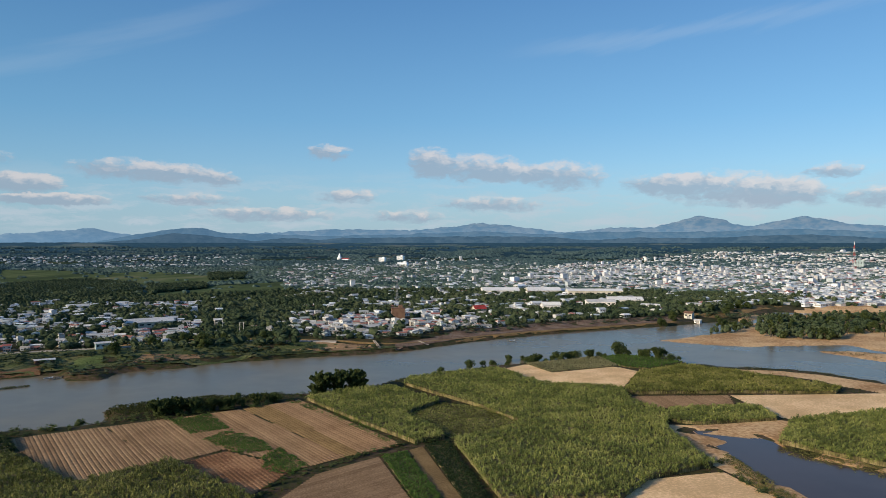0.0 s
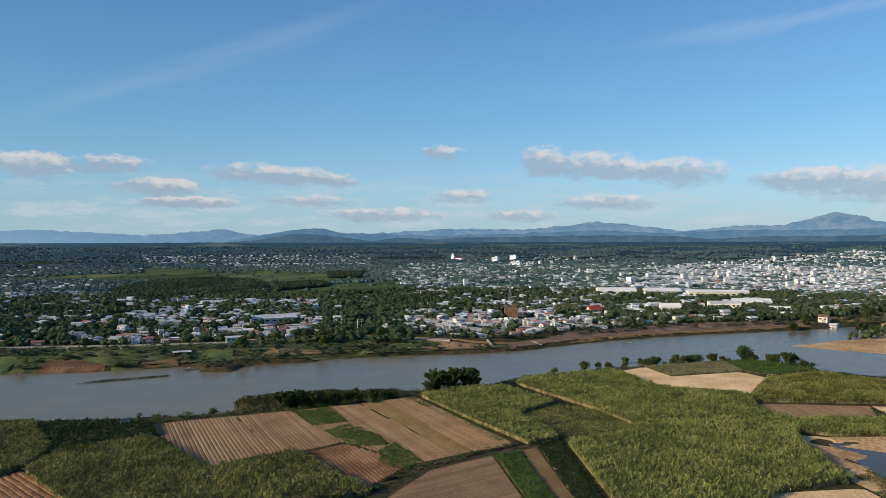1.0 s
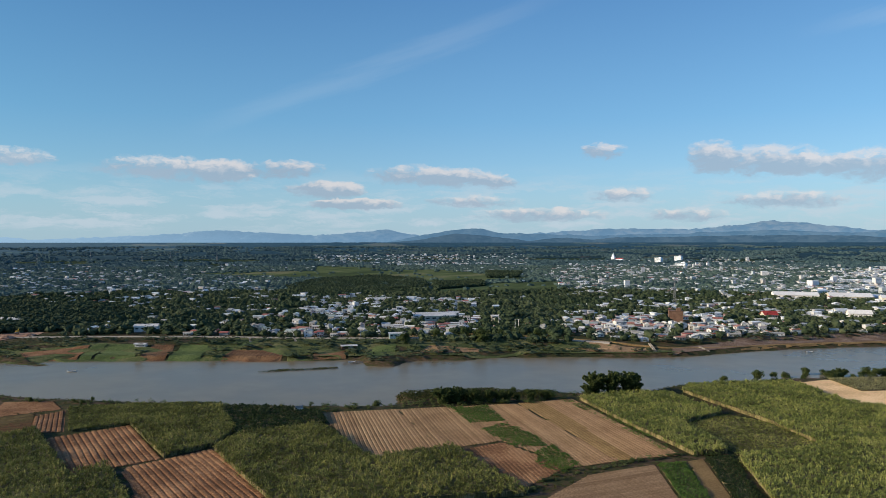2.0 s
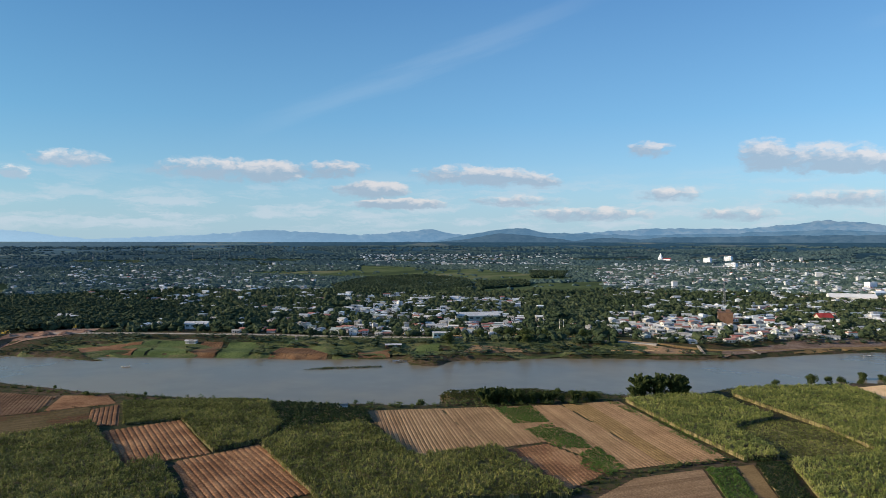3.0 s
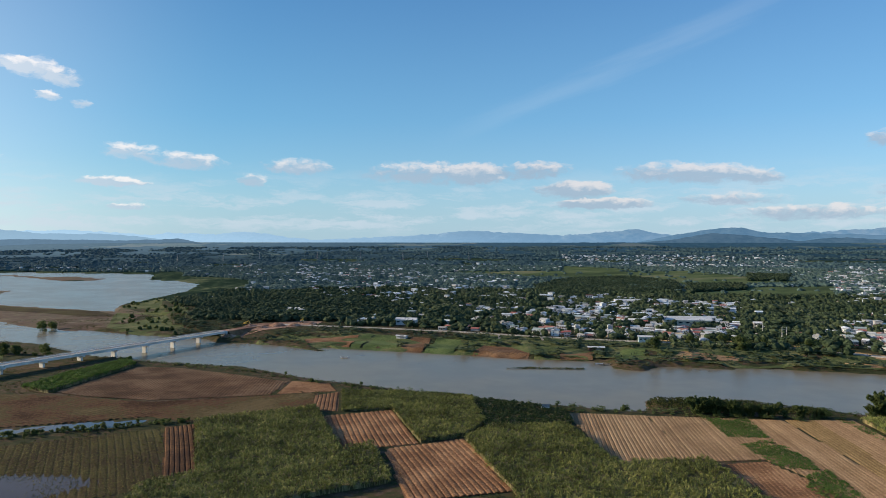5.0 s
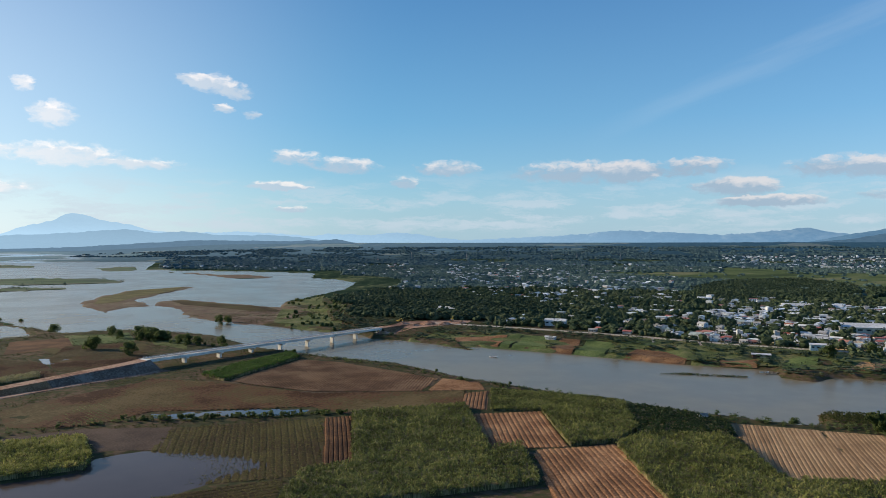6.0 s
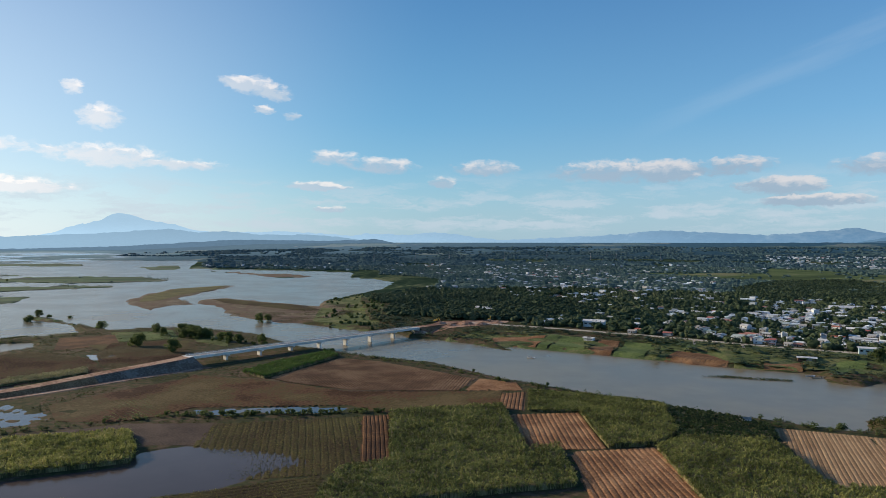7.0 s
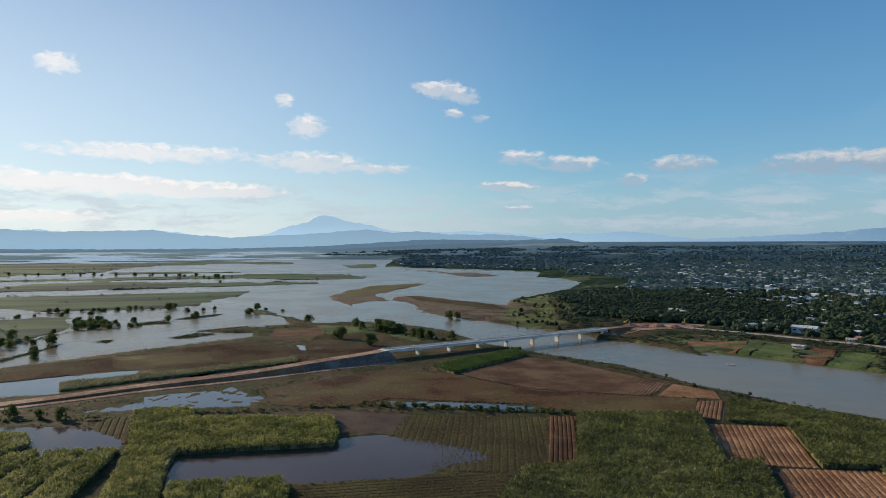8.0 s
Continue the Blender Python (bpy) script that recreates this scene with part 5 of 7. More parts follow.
def trunk_mesh(height, girth, limbs, rng):
    """A tapered trunk with limbs that leave it at different heights."""
    bm = bmesh.new()

    def tube(p, q, r0, r1):
        axis = (q - p)
        m = Matrix.Translation((p + q) / 2) @ axis.to_track_quat("Z", "Y").to_matrix().to_4x4()
        bmesh.ops.create_cone(bm, segments=6, radius1=r0, radius2=r1, depth=axis.length, matrix=m)

    top = Vector((rng.uniform(-0.3, 0.3), rng.uniform(-0.3, 0.3), height))
    tube(Vector((0, 0, -0.4)), top, girth, girth * 0.45)
    for k in range(limbs):
        a = 2 * math.pi * (k + rng.random() * 0.6) / limbs
        p = top * rng.uniform(0.55, 0.95)
        l = height * rng.uniform(0.4, 0.7)
        tube(p, p + Vector((math.cos(a) * l * 0.7, math.sin(a) * l * 0.7, l * 0.75)), girth * 0.4, girth * 0.15)
    return bm


def tree(name, high, wide, rng, label, kind="round", per=70, category="tree"):
    """A tree with trunk, limbs and a broken crown of leaf sprays."""
    root = tagged(new(name), label, category)
    part("trunk", trunk_mesh(high * 0.42, high * 0.028, 4, rng), M["bark"], root)
    n = {"round": 16, "bamboo": 20, "tall": 11, "bush": 9}[kind]
    C, R = [], []
    for k in range(n):
        a, q = rng.uniform(0, 2 * math.pi), rng.random() ** 0.6
        if kind == "bamboo":
            h = high * rng.uniform(0.15, 0.85)
            rr = wide * 0.5 * q * (0.55 + 0.6 * h / high)
        elif kind == "tall":
            h = high * (0.35 + 0.55 * k / n)
            rr = wide * 0.28 * q
        elif kind == "bush":
            h = high * rng.uniform(0.2, 0.75)
            rr = wide * 0.42 * q
        else:
            h = high * rng.uniform(0.14, 0.86)
            rr = wide * 0.42 * q * (1.2 - 0.7 * h / high)
        C.append((math.cos(a) * rr, math.sin(a) * rr, h))
        R.append(wide * rng.uniform(0.17, 0.29) * (0.75 if kind == "tall" else 1))
    if kind == "bamboo":
        C = [(px * 0.8, py * 0.8, pz * 0.92) for px, py, pz in C]
        R, per = [r * 0.62 for r in R], 80
        for k in range(54):
            a, lean = rng.uniform(0, 2 * math.pi), wide * rng.uniform(0.05, 0.55)
            b, top = wide * 0.16 * rng.random(), high * rng.uniform(0.62, 1.0)
            for t in np.linspace(0.15, 1.0, 7):
                d = b + lean * t * t
                C.append((math.cos(a) * d, math.sin(a) * d, top * t * (1.0 - 0.16 * t * t * lean / wide * 3)))
                R.append(1.45 - 0.75 * t)
    V, F = leaf_cloud(np.array(C), R, per, 0.42 if kind == "bamboo" else 0.22 + wide * 0.028, rng)
    part("crown", mesh_np("crown", V, F, M["tree"]), M["tree"], root)
    return root


def plant(kinds, places, group, low=0.75, high=1.2, seed=5):
    """Copies of the given trees at the places, each turned and sized by chance; the models stay as the first ones."""
    rng = np.random.default_rng(seed)
    for k, (px, py) in enumerate(places):
        ob = kinds[int(rng.integers(len(kinds)))]
        s = rng.uniform(low, high)
        c = copy_thing(ob, pose(px, py, gz(px, py), 0, 0, rng.uniform(0, 360)))
        c.scale = (s * rng.uniform(0.85, 1.15), s * rng.uniform(0.85, 1.15), s)
        c["group"] = group


def drop(kinds):
    for ob in kinds:
        for o in list(ob.children_recursive) + [ob]:
            bpy.data.objects.remove(o)


rt = np.random.default_rng(42)
ROUND = [tree("tree", 8.5, 8.5, rt, "dark green broadleaf tree on the river plain") for _ in range(4)]
TALL = [tree("tree", 11.0, 5.5, rt, "tall slender dark green tree", "tall") for _ in range(2)]
BAMBOO = [tree("bamboo_clump", 12.5, 12.0, rt, "dense dark green bamboo clump on the river bank", "bamboo", 90, "bamboo") for _ in range(3)]
BUSH = [tree("bush", 2.4, 3.2, rt, "low dark green bush on a field edge", "bush", 30, "bush") for _ in range(3)]


def spread(line, step, wide, rng):
    """Places along a line."""
    out_ = []
    for (x0, y0), (x1, y1) in zip(line, line[1:]):
        n = max(1, int(math.hypot(x1 - x0, y1 - y0) / step))
        for k in range(n):
            t = (k + rng.random()) / n
            out_.append((x0 + (x1 - x0) * t + rng.normal(0, wide), y0 + (y1 - y0) * t + rng.normal(0, wide)))
    return out_


plant(ROUND + BAMBOO, [(17, 452), (34, 480), (46, 495), (56, 499), (65, 495), (79, 495), (90, 500), (101, 495), (112, 510), (143, 497), (150, 495), (155, 481), (-1, 438), (156, 500)], "trees on the near river bank", 0.5, 0.85, 1)
plant(ROUND, [(126, 505)], "trees on the near river bank", 1.4, 1.5, 2)
plant(BAMBOO, [(-65, 381), (-57, 384), (-49, 388)], "bamboo along the near bank", 0.92, 1.12, 3)
plant(BAMBOO, [(-131, 327), (-124, 333), (-117, 335), (-110, 338), (-128, 333)], "bamboo along the near bank", 0.55, 0.85, 33)
plant(BAMBOO + BUSH, [(-103, 345), (-92, 351), (-83, 366), (-74, 371)], "bamboo along the near bank", 0.38, 0.55, 34)
plant(BAMBOO + ROUND, [(-68, 376), (-61, 383), (-53, 386), (-130, 330), (-126, 334), (-121, 335), (-114, 336), (-106, 341), (-98, 347), (-86, 357), (-44, 387)], "bamboo along the near bank", 0.35, 0.6, 23)
plant(ROUND, [(-734, 102), (-669, 137), (-632, 151), (-617, 157), (-606, 163), (-562, 177), (-540, 189), (-587, 106), (-541, 122), (-716, 248), (-724, 260), (-939, -41), (-879, 60), (-854, 49), (-571, -115), (-638, -116), (-679, -153), (-821, -10), (-749, -115), (-755, -104), (-760, -89), (-807, -103)], "trees on the peninsula", 0.9, 1.45, 4)
plant(ROUND, [(-374, -85), (-367, -72), (-361, -62), (-1510, 31), (-1849, -28), (-1839, -1), (-1968, -165), (-1753, 62), (-2020, 750), (-1543, 763), (-954, -80), (-938, -60), (-908, -20), (-901, -1), (-902, -181), (-898, -152), (-888, -195), (-912, 12), (-876, 70), (-869, 89), (-888, -122)], "scattered trees in the flooded fields", 0.45, 0.9, 5)
plant(ROUND, [(-298, 262), (-296, 266), (-326, 255), (-356, 259), (-478, 214), (-476, 219), (-315, 125), (-312, 147), (-320, 104), (-346, 49)], "trees on the field edges", 0.22, 0.42, 26)
plant(BUSH + BUSH + ROUND, [(-327, 257), (-295, 258), (-292, 260), (-223, 280), (-189, 298), (-161, 315), (-111, 351), (-105, 364), (-93, 356), (-84, 359), (-57, 385), (-5, 442), (-372, 255), (-410, 248), (-439, 234)], "trees on the field edges", 0.35, 0.7, 6)
plant(ROUND + TALL, [(261, 674), (272, 683), (275, 670), (295, 692), (285, 617), (292, 610), (314, 640), (305, 602), (318, 610), (324, 602), (340, 613), (365, 641), (375, 641), (395, 653), (386, 621), (394, 614), (401, 603), (415, 603), (324, 683), (352, 707), (362, 693), (378, 693), (403, 707), (426, 717), (437, 707), (444, 684), (217, 702), (235, 727)], "trees on the river island", 0.9, 1.6, 7)
rl = np.random.default_rng(8)
plant(BUSH, spread([(-344, 76), (-331, 94), (-319, 120), (-307, 140), (-296, 164)], 2.3, 1.0, rl), "bushes along the flooded strip", 0.5, 1.1, 28)
plant(ROUND, spread([(272, 800), (300, 852), (372, 868), (340, 830), (306, 800), (326, 786)], 6.5, 7.0, rl), "trees behind the pump house", 0.6, 1.1, 27)
plant(ROUND + BUSH + BUSH, spread([(24, 458), (43, 475), (63, 487), (99, 498), (128, 505), (156, 490), (160, 478)], 3.4, 2.0, rl), "trees on the near river bank", 0.4, 0.8, 14)
plant(ROUND + BUSH, spread([(-799, -128), (-824, -119), (-793, -94)], 7.0, 3.0, rl), "tree rows on the river islands", 0.55, 1.0, 11)
plant(ROUND + BUSH, spread([(-650, 139), (-609, 155), (-572, 170), (-543, 190)], 7.0, 4.0, rl), "trees on the peninsula", 0.8, 1.3, 12)
plant(ROUND + BUSH, spread([(-939, -189), (-939, -147), (-949, -112), (-949, -67)], 6.0, 3.0, rl), "tree rows on the river islands", 0.55, 1.0, 15)
plant(ROUND, spread([(-2040, -605), (-2028, -407), (-1974, -179), (-1729, 48)], 34.0, 8.0, rl), "tree rows on the river islands", 0.8, 1.3, 16)
plant(ROUND + BUSH, [(-206, 515), (-214, 526), (-175, 523), (-181, 532), (-148, 502), (-125, 515), (-209, 543), (-200, 552), (-191, 546), (-176, 556), (-169, 550), (-154, 562), (-146, 553), (-139, 556), (-123, 547), (-224, 543), (-122, 559), (-227, 489), (-309, 515)], "trees on the far river bank", 0.75, 1.35, 18)
plant(ROUND, [(-786, -119), (-789, -114), (-785, -103), (-772, -94), (-784, -85), (-801, -69), (-800, -36), (-798, -110), (-956, -41), (-962, -35), (-658, -133), (-660, -120), (-595, -120), (-641, -145), (-637, -152), (-1715, 11), (-1736, 30), (-1731, 42), (-1748, -1), (-792, -106), (-779, -115)], "trees on the river islands", 0.7, 1.2, 17)
plant(ROUND + BUSH, spread([(-663, -158), (-681, -137), (-729, -124), (-749, -88), (-777, -50)], 7.0, 3.0, rl), "tree rows on the river islands", 0.5, 0.9, 13)
def woods(name, x, y, high, wide, label, rng, blobs, sprays, mat=None, squash=0.85):
    """A far wood as one mass: every tree a few ragged clumps and loose sprays."""
    n = len(x)
    z = ground_z(x, y)
    V, F = [], []
    count = 0
    for b in range(blobs):
        a, q = rng.uniform(0, 2 * math.pi, n), rng.uniform(0.1, 0.34, n)
        r = wide * rng.uniform(0.20, 0.40, n)
        c = np.stack([x + np.cos(a) * q * wide, y + np.sin(a) * q * wide, z + high * rng.uniform(0.35, 0.80, n)], -1)
        if b == 0:
            c[:, 2] = z + high * 0.34
            r = wide * 0.46
        v = ICO_V[None] * (1 + rng.uniform(-0.33, 0.33, (n, 12, 1))) * (np.broadcast_to(r, n))[:, None, None] * ((1, 1, squash if b else squash + 0.25) if np.mean(high) > 3 else (1, 1, 0.16))
        V.append((c[:, None] + v).reshape(-1, 3))
        F.append((ICO_F[None] + (np.arange(n) * 12)[:, None, None] + count).reshape(-1, 3))
        count += n * 12
    for b in range(sprays):
        d = rng.normal(size=(n, 3))
        d /= np.linalg.norm(d, axis=1)[:, None]
        c = np.stack([x, y, z + high * 0.58], -1) + d * (wide * rng.uniform(0.40, 0.62, n))[:, None] * (1, 1, 0.75)
        s = rng.normal(size=(2, n, 3)) * (wide * 0.10)[:, None] if np.ndim(wide) else rng.normal(size=(2, n, 3)) * wide * 0.10
        V.append(np.stack([c, c + s[0], c + s[1]], 1).reshape(-1, 3))
        F.append(np.arange(n * 3).reshape(-1, 3) + count)
        count += n * 3
    ob = new(name, mesh_np(name, np.concatenate(V), np.concatenate(F), mat or M["wood_far"]))
    return tagged(ob, label, "trees", kind="stuff")


def hedge(line, wide, low, high, rng):
    """A ragged hedge of bushes and saplings along a line."""
    p = np.array(spread(line, 1.3, wide, rng))
    keep = rng.random(len(p)) < 0.62 + 0.5 * ripple(p[:, 0], p[:, 1], 14, 5)
    p = p[keep]
    s_ = low + (high - low) * rng.random(len(p)) ** 2.6
    woods("hedge", p[:, 0], p[:, 1], s_, 0.9 + 0.75 * s_, "ragged dark green hedge between fields and river", rng, 3, 34, M["tree"])


for line, wide, low, high in (([(-300, 263), (-280, 270), (-262, 274), (-232, 288)], 1.8, 0.8, 2.4), ([(-59, 223), (-54, 239), (-45, 250), (-30, 266), (-19, 278), (1, 290)], 1.2, 0.8, 2.4), ([(-372, -111), (-367, -88), (-354, -40), (-353, -4), (-347, 25), (-345, 51), (-342, 76), (-327, 97), (-313, 124), (-301, 151), (-294, 164)], 1.6, 0.8, 3.2), ([(-466, 224), (-428, 235), (-401, 245), (-374, 252), (-336, 253), (-315, 258), (-299, 263)], 1.6, 0.8, 2.8), ([(-229, 279), (-201, 288), (-178, 294), (-155, 309), (-132, 332), (-109, 349), (-81, 379), (-49, 405)], 2.2, 0.9, 3.0), ([(-186, 297), (-178, 308), (-152, 316), (-132, 322), (-103, 338), (-76, 362)], 2.4, 0.9, 3.2), ([(96, 252), (100, 242), (104, 226), (107, 219)], 1.2, 0.6, 2.0), ([(-936, -200), (-931, -146), (-941, -111), (-950, -48)], 2.5, 1.2, 5.5), ([(-646, -177), (-659, -157), (-673, -135), (-720, -122), (-746, -93)], 2.5, 1.0, 4.5), ([(-678, -15), (-679, 19), (-680, 54), (-685, 91)], 1.8, 0.8, 3.4), ([(-224, 540), (-197, 559), (-164, 565), (-122, 559)], 4.0, 1.2, 5.0)):
    hedge(line, wide, low, high, rl)
# ---- the town across the river ----
ZONES = [([(-1233, 1365), (-1205, 1514), (-776, 1897), (-371, 1480), (-503, 1230), (-795, 1310)], 0.0, 0.02),
         ([(-496, 1174), (-309, 1400), (-247, 1091), (-416, 995)], 0.0, 0.02),
         ([(-905, 1451), (-1265, 2029), (-1029, 1950), (-435, 1354), (-599, 1412)], 0.0, 0.02),
         ([(-677, 964), (-775, 1189), (-532, 1232), (-435, 997), (-587, 871)], 0.0, 1.6), ([(-637, 337), (-807, 435), (-727, 656), (-585, 531), (-582, 386)], 0.0, 1.8), ([(220, 848), (308, 1137), (403, 1087), (308, 849)], 0.05, 1.3),
         ([(-605, 971), (-891, 1430), (-602, 1391), (-449, 1057)], 0.0, 1.5), ([(379, 814), (476, 872), (636, 872), (553, 759), (389, 795)], 0.0, 0.02), ([(-541, 333), (-579, 381), (-568, 426), (-537, 446), (-515, 431), (-513, 334)], 0.0, 0.0),
         ([(42, 615), (117, 681), (307, 827), (405, 827), (533, 1088), (300, 1193), (120, 1304), (54, 886)], 0.24, 0.9), ([(42, 615), (117, 681), (307, 827), (405, 827), (604, 829), (2320, 3187), (1324, 3575), (447, 2600), (129, 1398)], 0.66, 0.85),
         ([(-118, 571), (-39, 578), (40, 615), (43, 705), (-2, 772), (-60, 798), (-113, 694), (-122, 627)], 1.0, 0.25), ([(-473, 1957), (-518, 2907), (95, 3305), (447, 2600), (129, 1398), (67, 975), (-164, 846)], 0.20, 0.9), ([(-151, 561), (-120, 571), (42, 615), (129, 1398), (447, 2600), (95, 3305), (-518, 2907), (-473, 1957), (-164, 846)], 0.34, 0.9), ([(-362, 455), (-333, 462), (-189, 566), (-311, 894), (-446, 886), (-453, 650)], 0.46, 0.9),
         ([(-515, 435), (-362, 455), (-453, 650), (-446, 886), (-562, 1074), (-725, 1005), (-1205, 1514), (-1699, 1279)], 0.15, 0.9), ([(-1381, 2215), (-620, 2334), (-897, 3378), (-1843, 2957)], 0.36, 0.5), ([(-767, 339), (-883, 441), (-742, 408), (-570, 313), (-625, 294)], 0.25, 0.6)]
ROADS = [[(-568, 392), (-509, 424), (-446, 450), (-378, 475), (-300, 495), (-234, 525), (-179, 556), (-145, 562), (-115, 557), (-83, 556)], [(-204, 564), (-165, 571), (-120, 571), (-81, 555), (-46, 558), (-2, 582), (37, 615), (91, 649), (148, 676), (213, 711), (272, 750)]]


def zone_values(x, y):
    """Chance of a house and of a tree at each place."""
    h, t = np.where(np.hypot(x, y) > 2600, 0.0, 0.035), np.full(x.shape, 0.85)
    done = np.zeros(x.shape, bool)
    for poly, hv, tv in ZONES:
        k = inside(poly, x, y) & ~done
        h[k], t[k] = hv, tv
        done |= k
    return h, t


def open_land(x, y, margin):
    """True where the town side's ground is dry and behind the river road."""
    r, a = np.hypot(x, y), np.degrees(np.arctan2(-x, y))
    d = signed(RIVER, x, y)
    for isle in ISLANDS:
        d = np.minimum(d, signed(isle, x, y))
    margin = np.maximum(margin, np.interp(a, (18, 30, 45, 58, 63, 67), (40, 72, 102, 96, 60, 25)))
    return (d > margin) & (r > np.interp(a, *zip(*far_line))) & (a > -38) & (a < 96)


LANDMARKS = [(-432, 2967), (-231, 2711), (-175, 2930), (-132, 2342), (40, 792), (-46, 726), (87, 1085), (152, 1085), (218, 1028), (231, 904), (769, 2694), (1194, 2063), (1290, 2205),
             (262, 756), (196, 838), (193, 866), (248, 846), (292, 828), (-246, 517), (-469, 479), (-620, 465), (-598, 470), (-640, 480), (-402, 823), (-270, 647), (121, 799)]


def town_spots(rng):
    """House places on slightly crooked rows, with their sizes and turns."""
    rows = []
    for r0, r1, step in ((520, 1250, 10.0), (1250, 2600, 12.5), (2600, 4000, 26.0)):
        g = np.arange(-4400, 3200, step)
        gx, gy = np.meshgrid(g, np.arange(-900, 4300, step))
        gx, gy = gx.ravel(), gy.ravel()
        c, s = math.cos(0.35), math.sin(0.35)
        gx, gy = c * gx - s * gy, s * gx + c * gy
        r = np.hypot(gx, gy)
        k = (r >= r0) & (r < r1)
        gx, gy = gx[k] + rng.uniform(-0.33, 0.33, k.sum()) * step, gy[k] + rng.uniform(-0.33, 0.33, k.sum()) * step
        k = open_land(gx, gy, 40)
        gx, gy = gx[k], gy[k]
        h, _ = zone_values(gx, gy)
        patch = 1 + 0.8 * ripple(gx, gy, 60, 6)
        k = rng.random(len(gx)) < h * patch
        for line in ROADS:
            k &= line_distance(line, gx, gy) > 12
        for px, py in LANDMARKS:
            k &= np.hypot(gx - px, gy - py) > 26
        n = k.sum()
        rows.append(np.column_stack([gx[k], gy[k], np.full(n, step)]))
    return np.concatenate(rows)


rh = np.random.default_rng(77)
SPOTS = town_spots(rh)
SPOTS = SPOTS[np.argsort(np.hypot(SPOTS[:, 0], SPOTS[:, 1]))]
NEAR_HOUSES = 290


def gable(w, d, h, pitch, over, thick=0.18):
    """Two roof slabs over a plan w by d with the ridge along x."""
    bm = bmesh.new()
    rise_ = d / 2 * pitch
    for s in (-1, 1):
        pts = [(-w / 2 - over, 0, h + rise_), (w / 2 + over, 0, h + rise_), (w / 2 + over, s * (d / 2 + over), h - over * pitch), (-w / 2 - over, s * (d / 2 + over), h - over * pitch)]
        lo = [bm.verts.new(p) for p in pts]
        hi = [bm.verts.new((p[0], p[1], p[2] + thick)) for p in pts]
        for q in (lo, hi[::-1], *[[lo[k], hi[k], hi[(k + 1) % 4], lo[(k + 1) % 4]] for k in range(4)]):
            bm.faces.new(q)
    bmesh.ops.recalc_face_normals(bm, faces=bm.faces[:])
    return bm


def house(w, d, h, pitch, label, storeys=1, wall=None, roof=None, porch=True):
    """A small town house: walls, pitched or flat roof, door, windows."""
    root = tagged(new("house"), label, "house")
    bm = bmesh.new()
    box(bm, 0, 0, h / 2 - 0.3, w, d, h + 0.6)
    if pitch:
        for s in (-1, 1):
            a = [bm.verts.new((s * w / 2, -d / 2, h)), bm.verts.new((s * w / 2, d / 2, h)), bm.verts.new((s * w / 2, 0, h + d / 2 * pitch))]
            bm.faces.new(a)
    part("wall", bm, wall or M["wall"], root)
    if pitch:
        part("roof", gable(w, d, h, pitch, 0.55), roof or M["roof"], root)
        part("ridge_cap", boxed(0, 0, h + d / 2 * pitch + 0.16, w + 1.1, 0.5, 0.14), roof or M["roof"], root)
    else:
        bm = bmesh.new()
        box(bm, 0, 0, h + 0.12, w + 0.7, d + 0.7, 0.24)
        for sx, sy, lx, ly in ((0, -1, w, 0.15), (0, 1, w, 0.15), (-1, 0, 0.15, d), (1, 0, 0.15, d)):
            box(bm, sx * w / 2, sy * d / 2, h + 0.6, lx, ly, 0.8)
        part("roof", bm, roof or M["roof"], root)
        part("stair_head", boxed(w * 0.2, d * 0.2, h + 1.2, 2.8, 3.0, 2.2), wall or M["wall"], root)
    if porch:
        bm = bmesh.new()
        box(bm, 0, -d / 2 - 1.1, 2.55, w * 0.8, 2.2, 0.12)
        for s in (-1, 1):
            box(bm, s * w * 0.38, -d / 2 - 2.0, 1.2, 0.14, 0.14, 2.6)
        part("porch", bm, roof or M["roof"], root)
    part("door", boxed(0, -d / 2 - 0.03, 1.05, 1.3, 0.12, 2.1), M["bark"], root)
    for f in range(storeys):
        for s in (-1, 1):
            part("window", boxed(s * w * 0.3, -d / 2 - 0.03, 1.5 + 3.2 * f, 1.5, 0.10, 1.3), M["glass"], root)
            part("side_window", boxed(s * w / 2, d * 0.15, 1.5 + 3.2 * f, 0.10, 1.4, 1.2), M["glass"], root)
    return root


HOUSES = [house(9.5, 7.0, 3.2, 0.30, "single-storey plastered house with a pitched tin roof"),
          house(12.0, 8.0, 3.4, 0.26, "wide plastered house with a low pitched roof"),
          house(7.0, 9.0, 3.4, 0.34, "small plastered house with a steep roof"),
          house(6.0, 11.0, 6.6, 0.0, "two-storey flat-roofed town house", 2, porch=False),
          house(8.0, 9.0, 6.6, 0.32, "two-storey plastered house with a pitched roof", 2),
          house(15.0, 7.5, 3.4, 0.2, "long low shed-like house with a tin roof", 1, porch=False)]
for k, (px, py, step) in enumerate(SPOTS[:NEAR_HOUSES]):
    ob = HOUSES[int(rh.choice(6, p=(0.27, 0.25, 0.16, 0.08, 0.12, 0.12)))]
    c = copy_thing(ob, pose(px, py, gz(px, py), 0, 0, math.degrees(0.35) + rh.choice((0, 0, 90, 180, -90)) + rh.normal(0, 9)))
    s = rh.uniform(0.60, 0.86)
    c.scale = (s, s, rh.uniform(0.56, 0.74))
    c["group"] = "houses near the river"
drop(HOUSES)


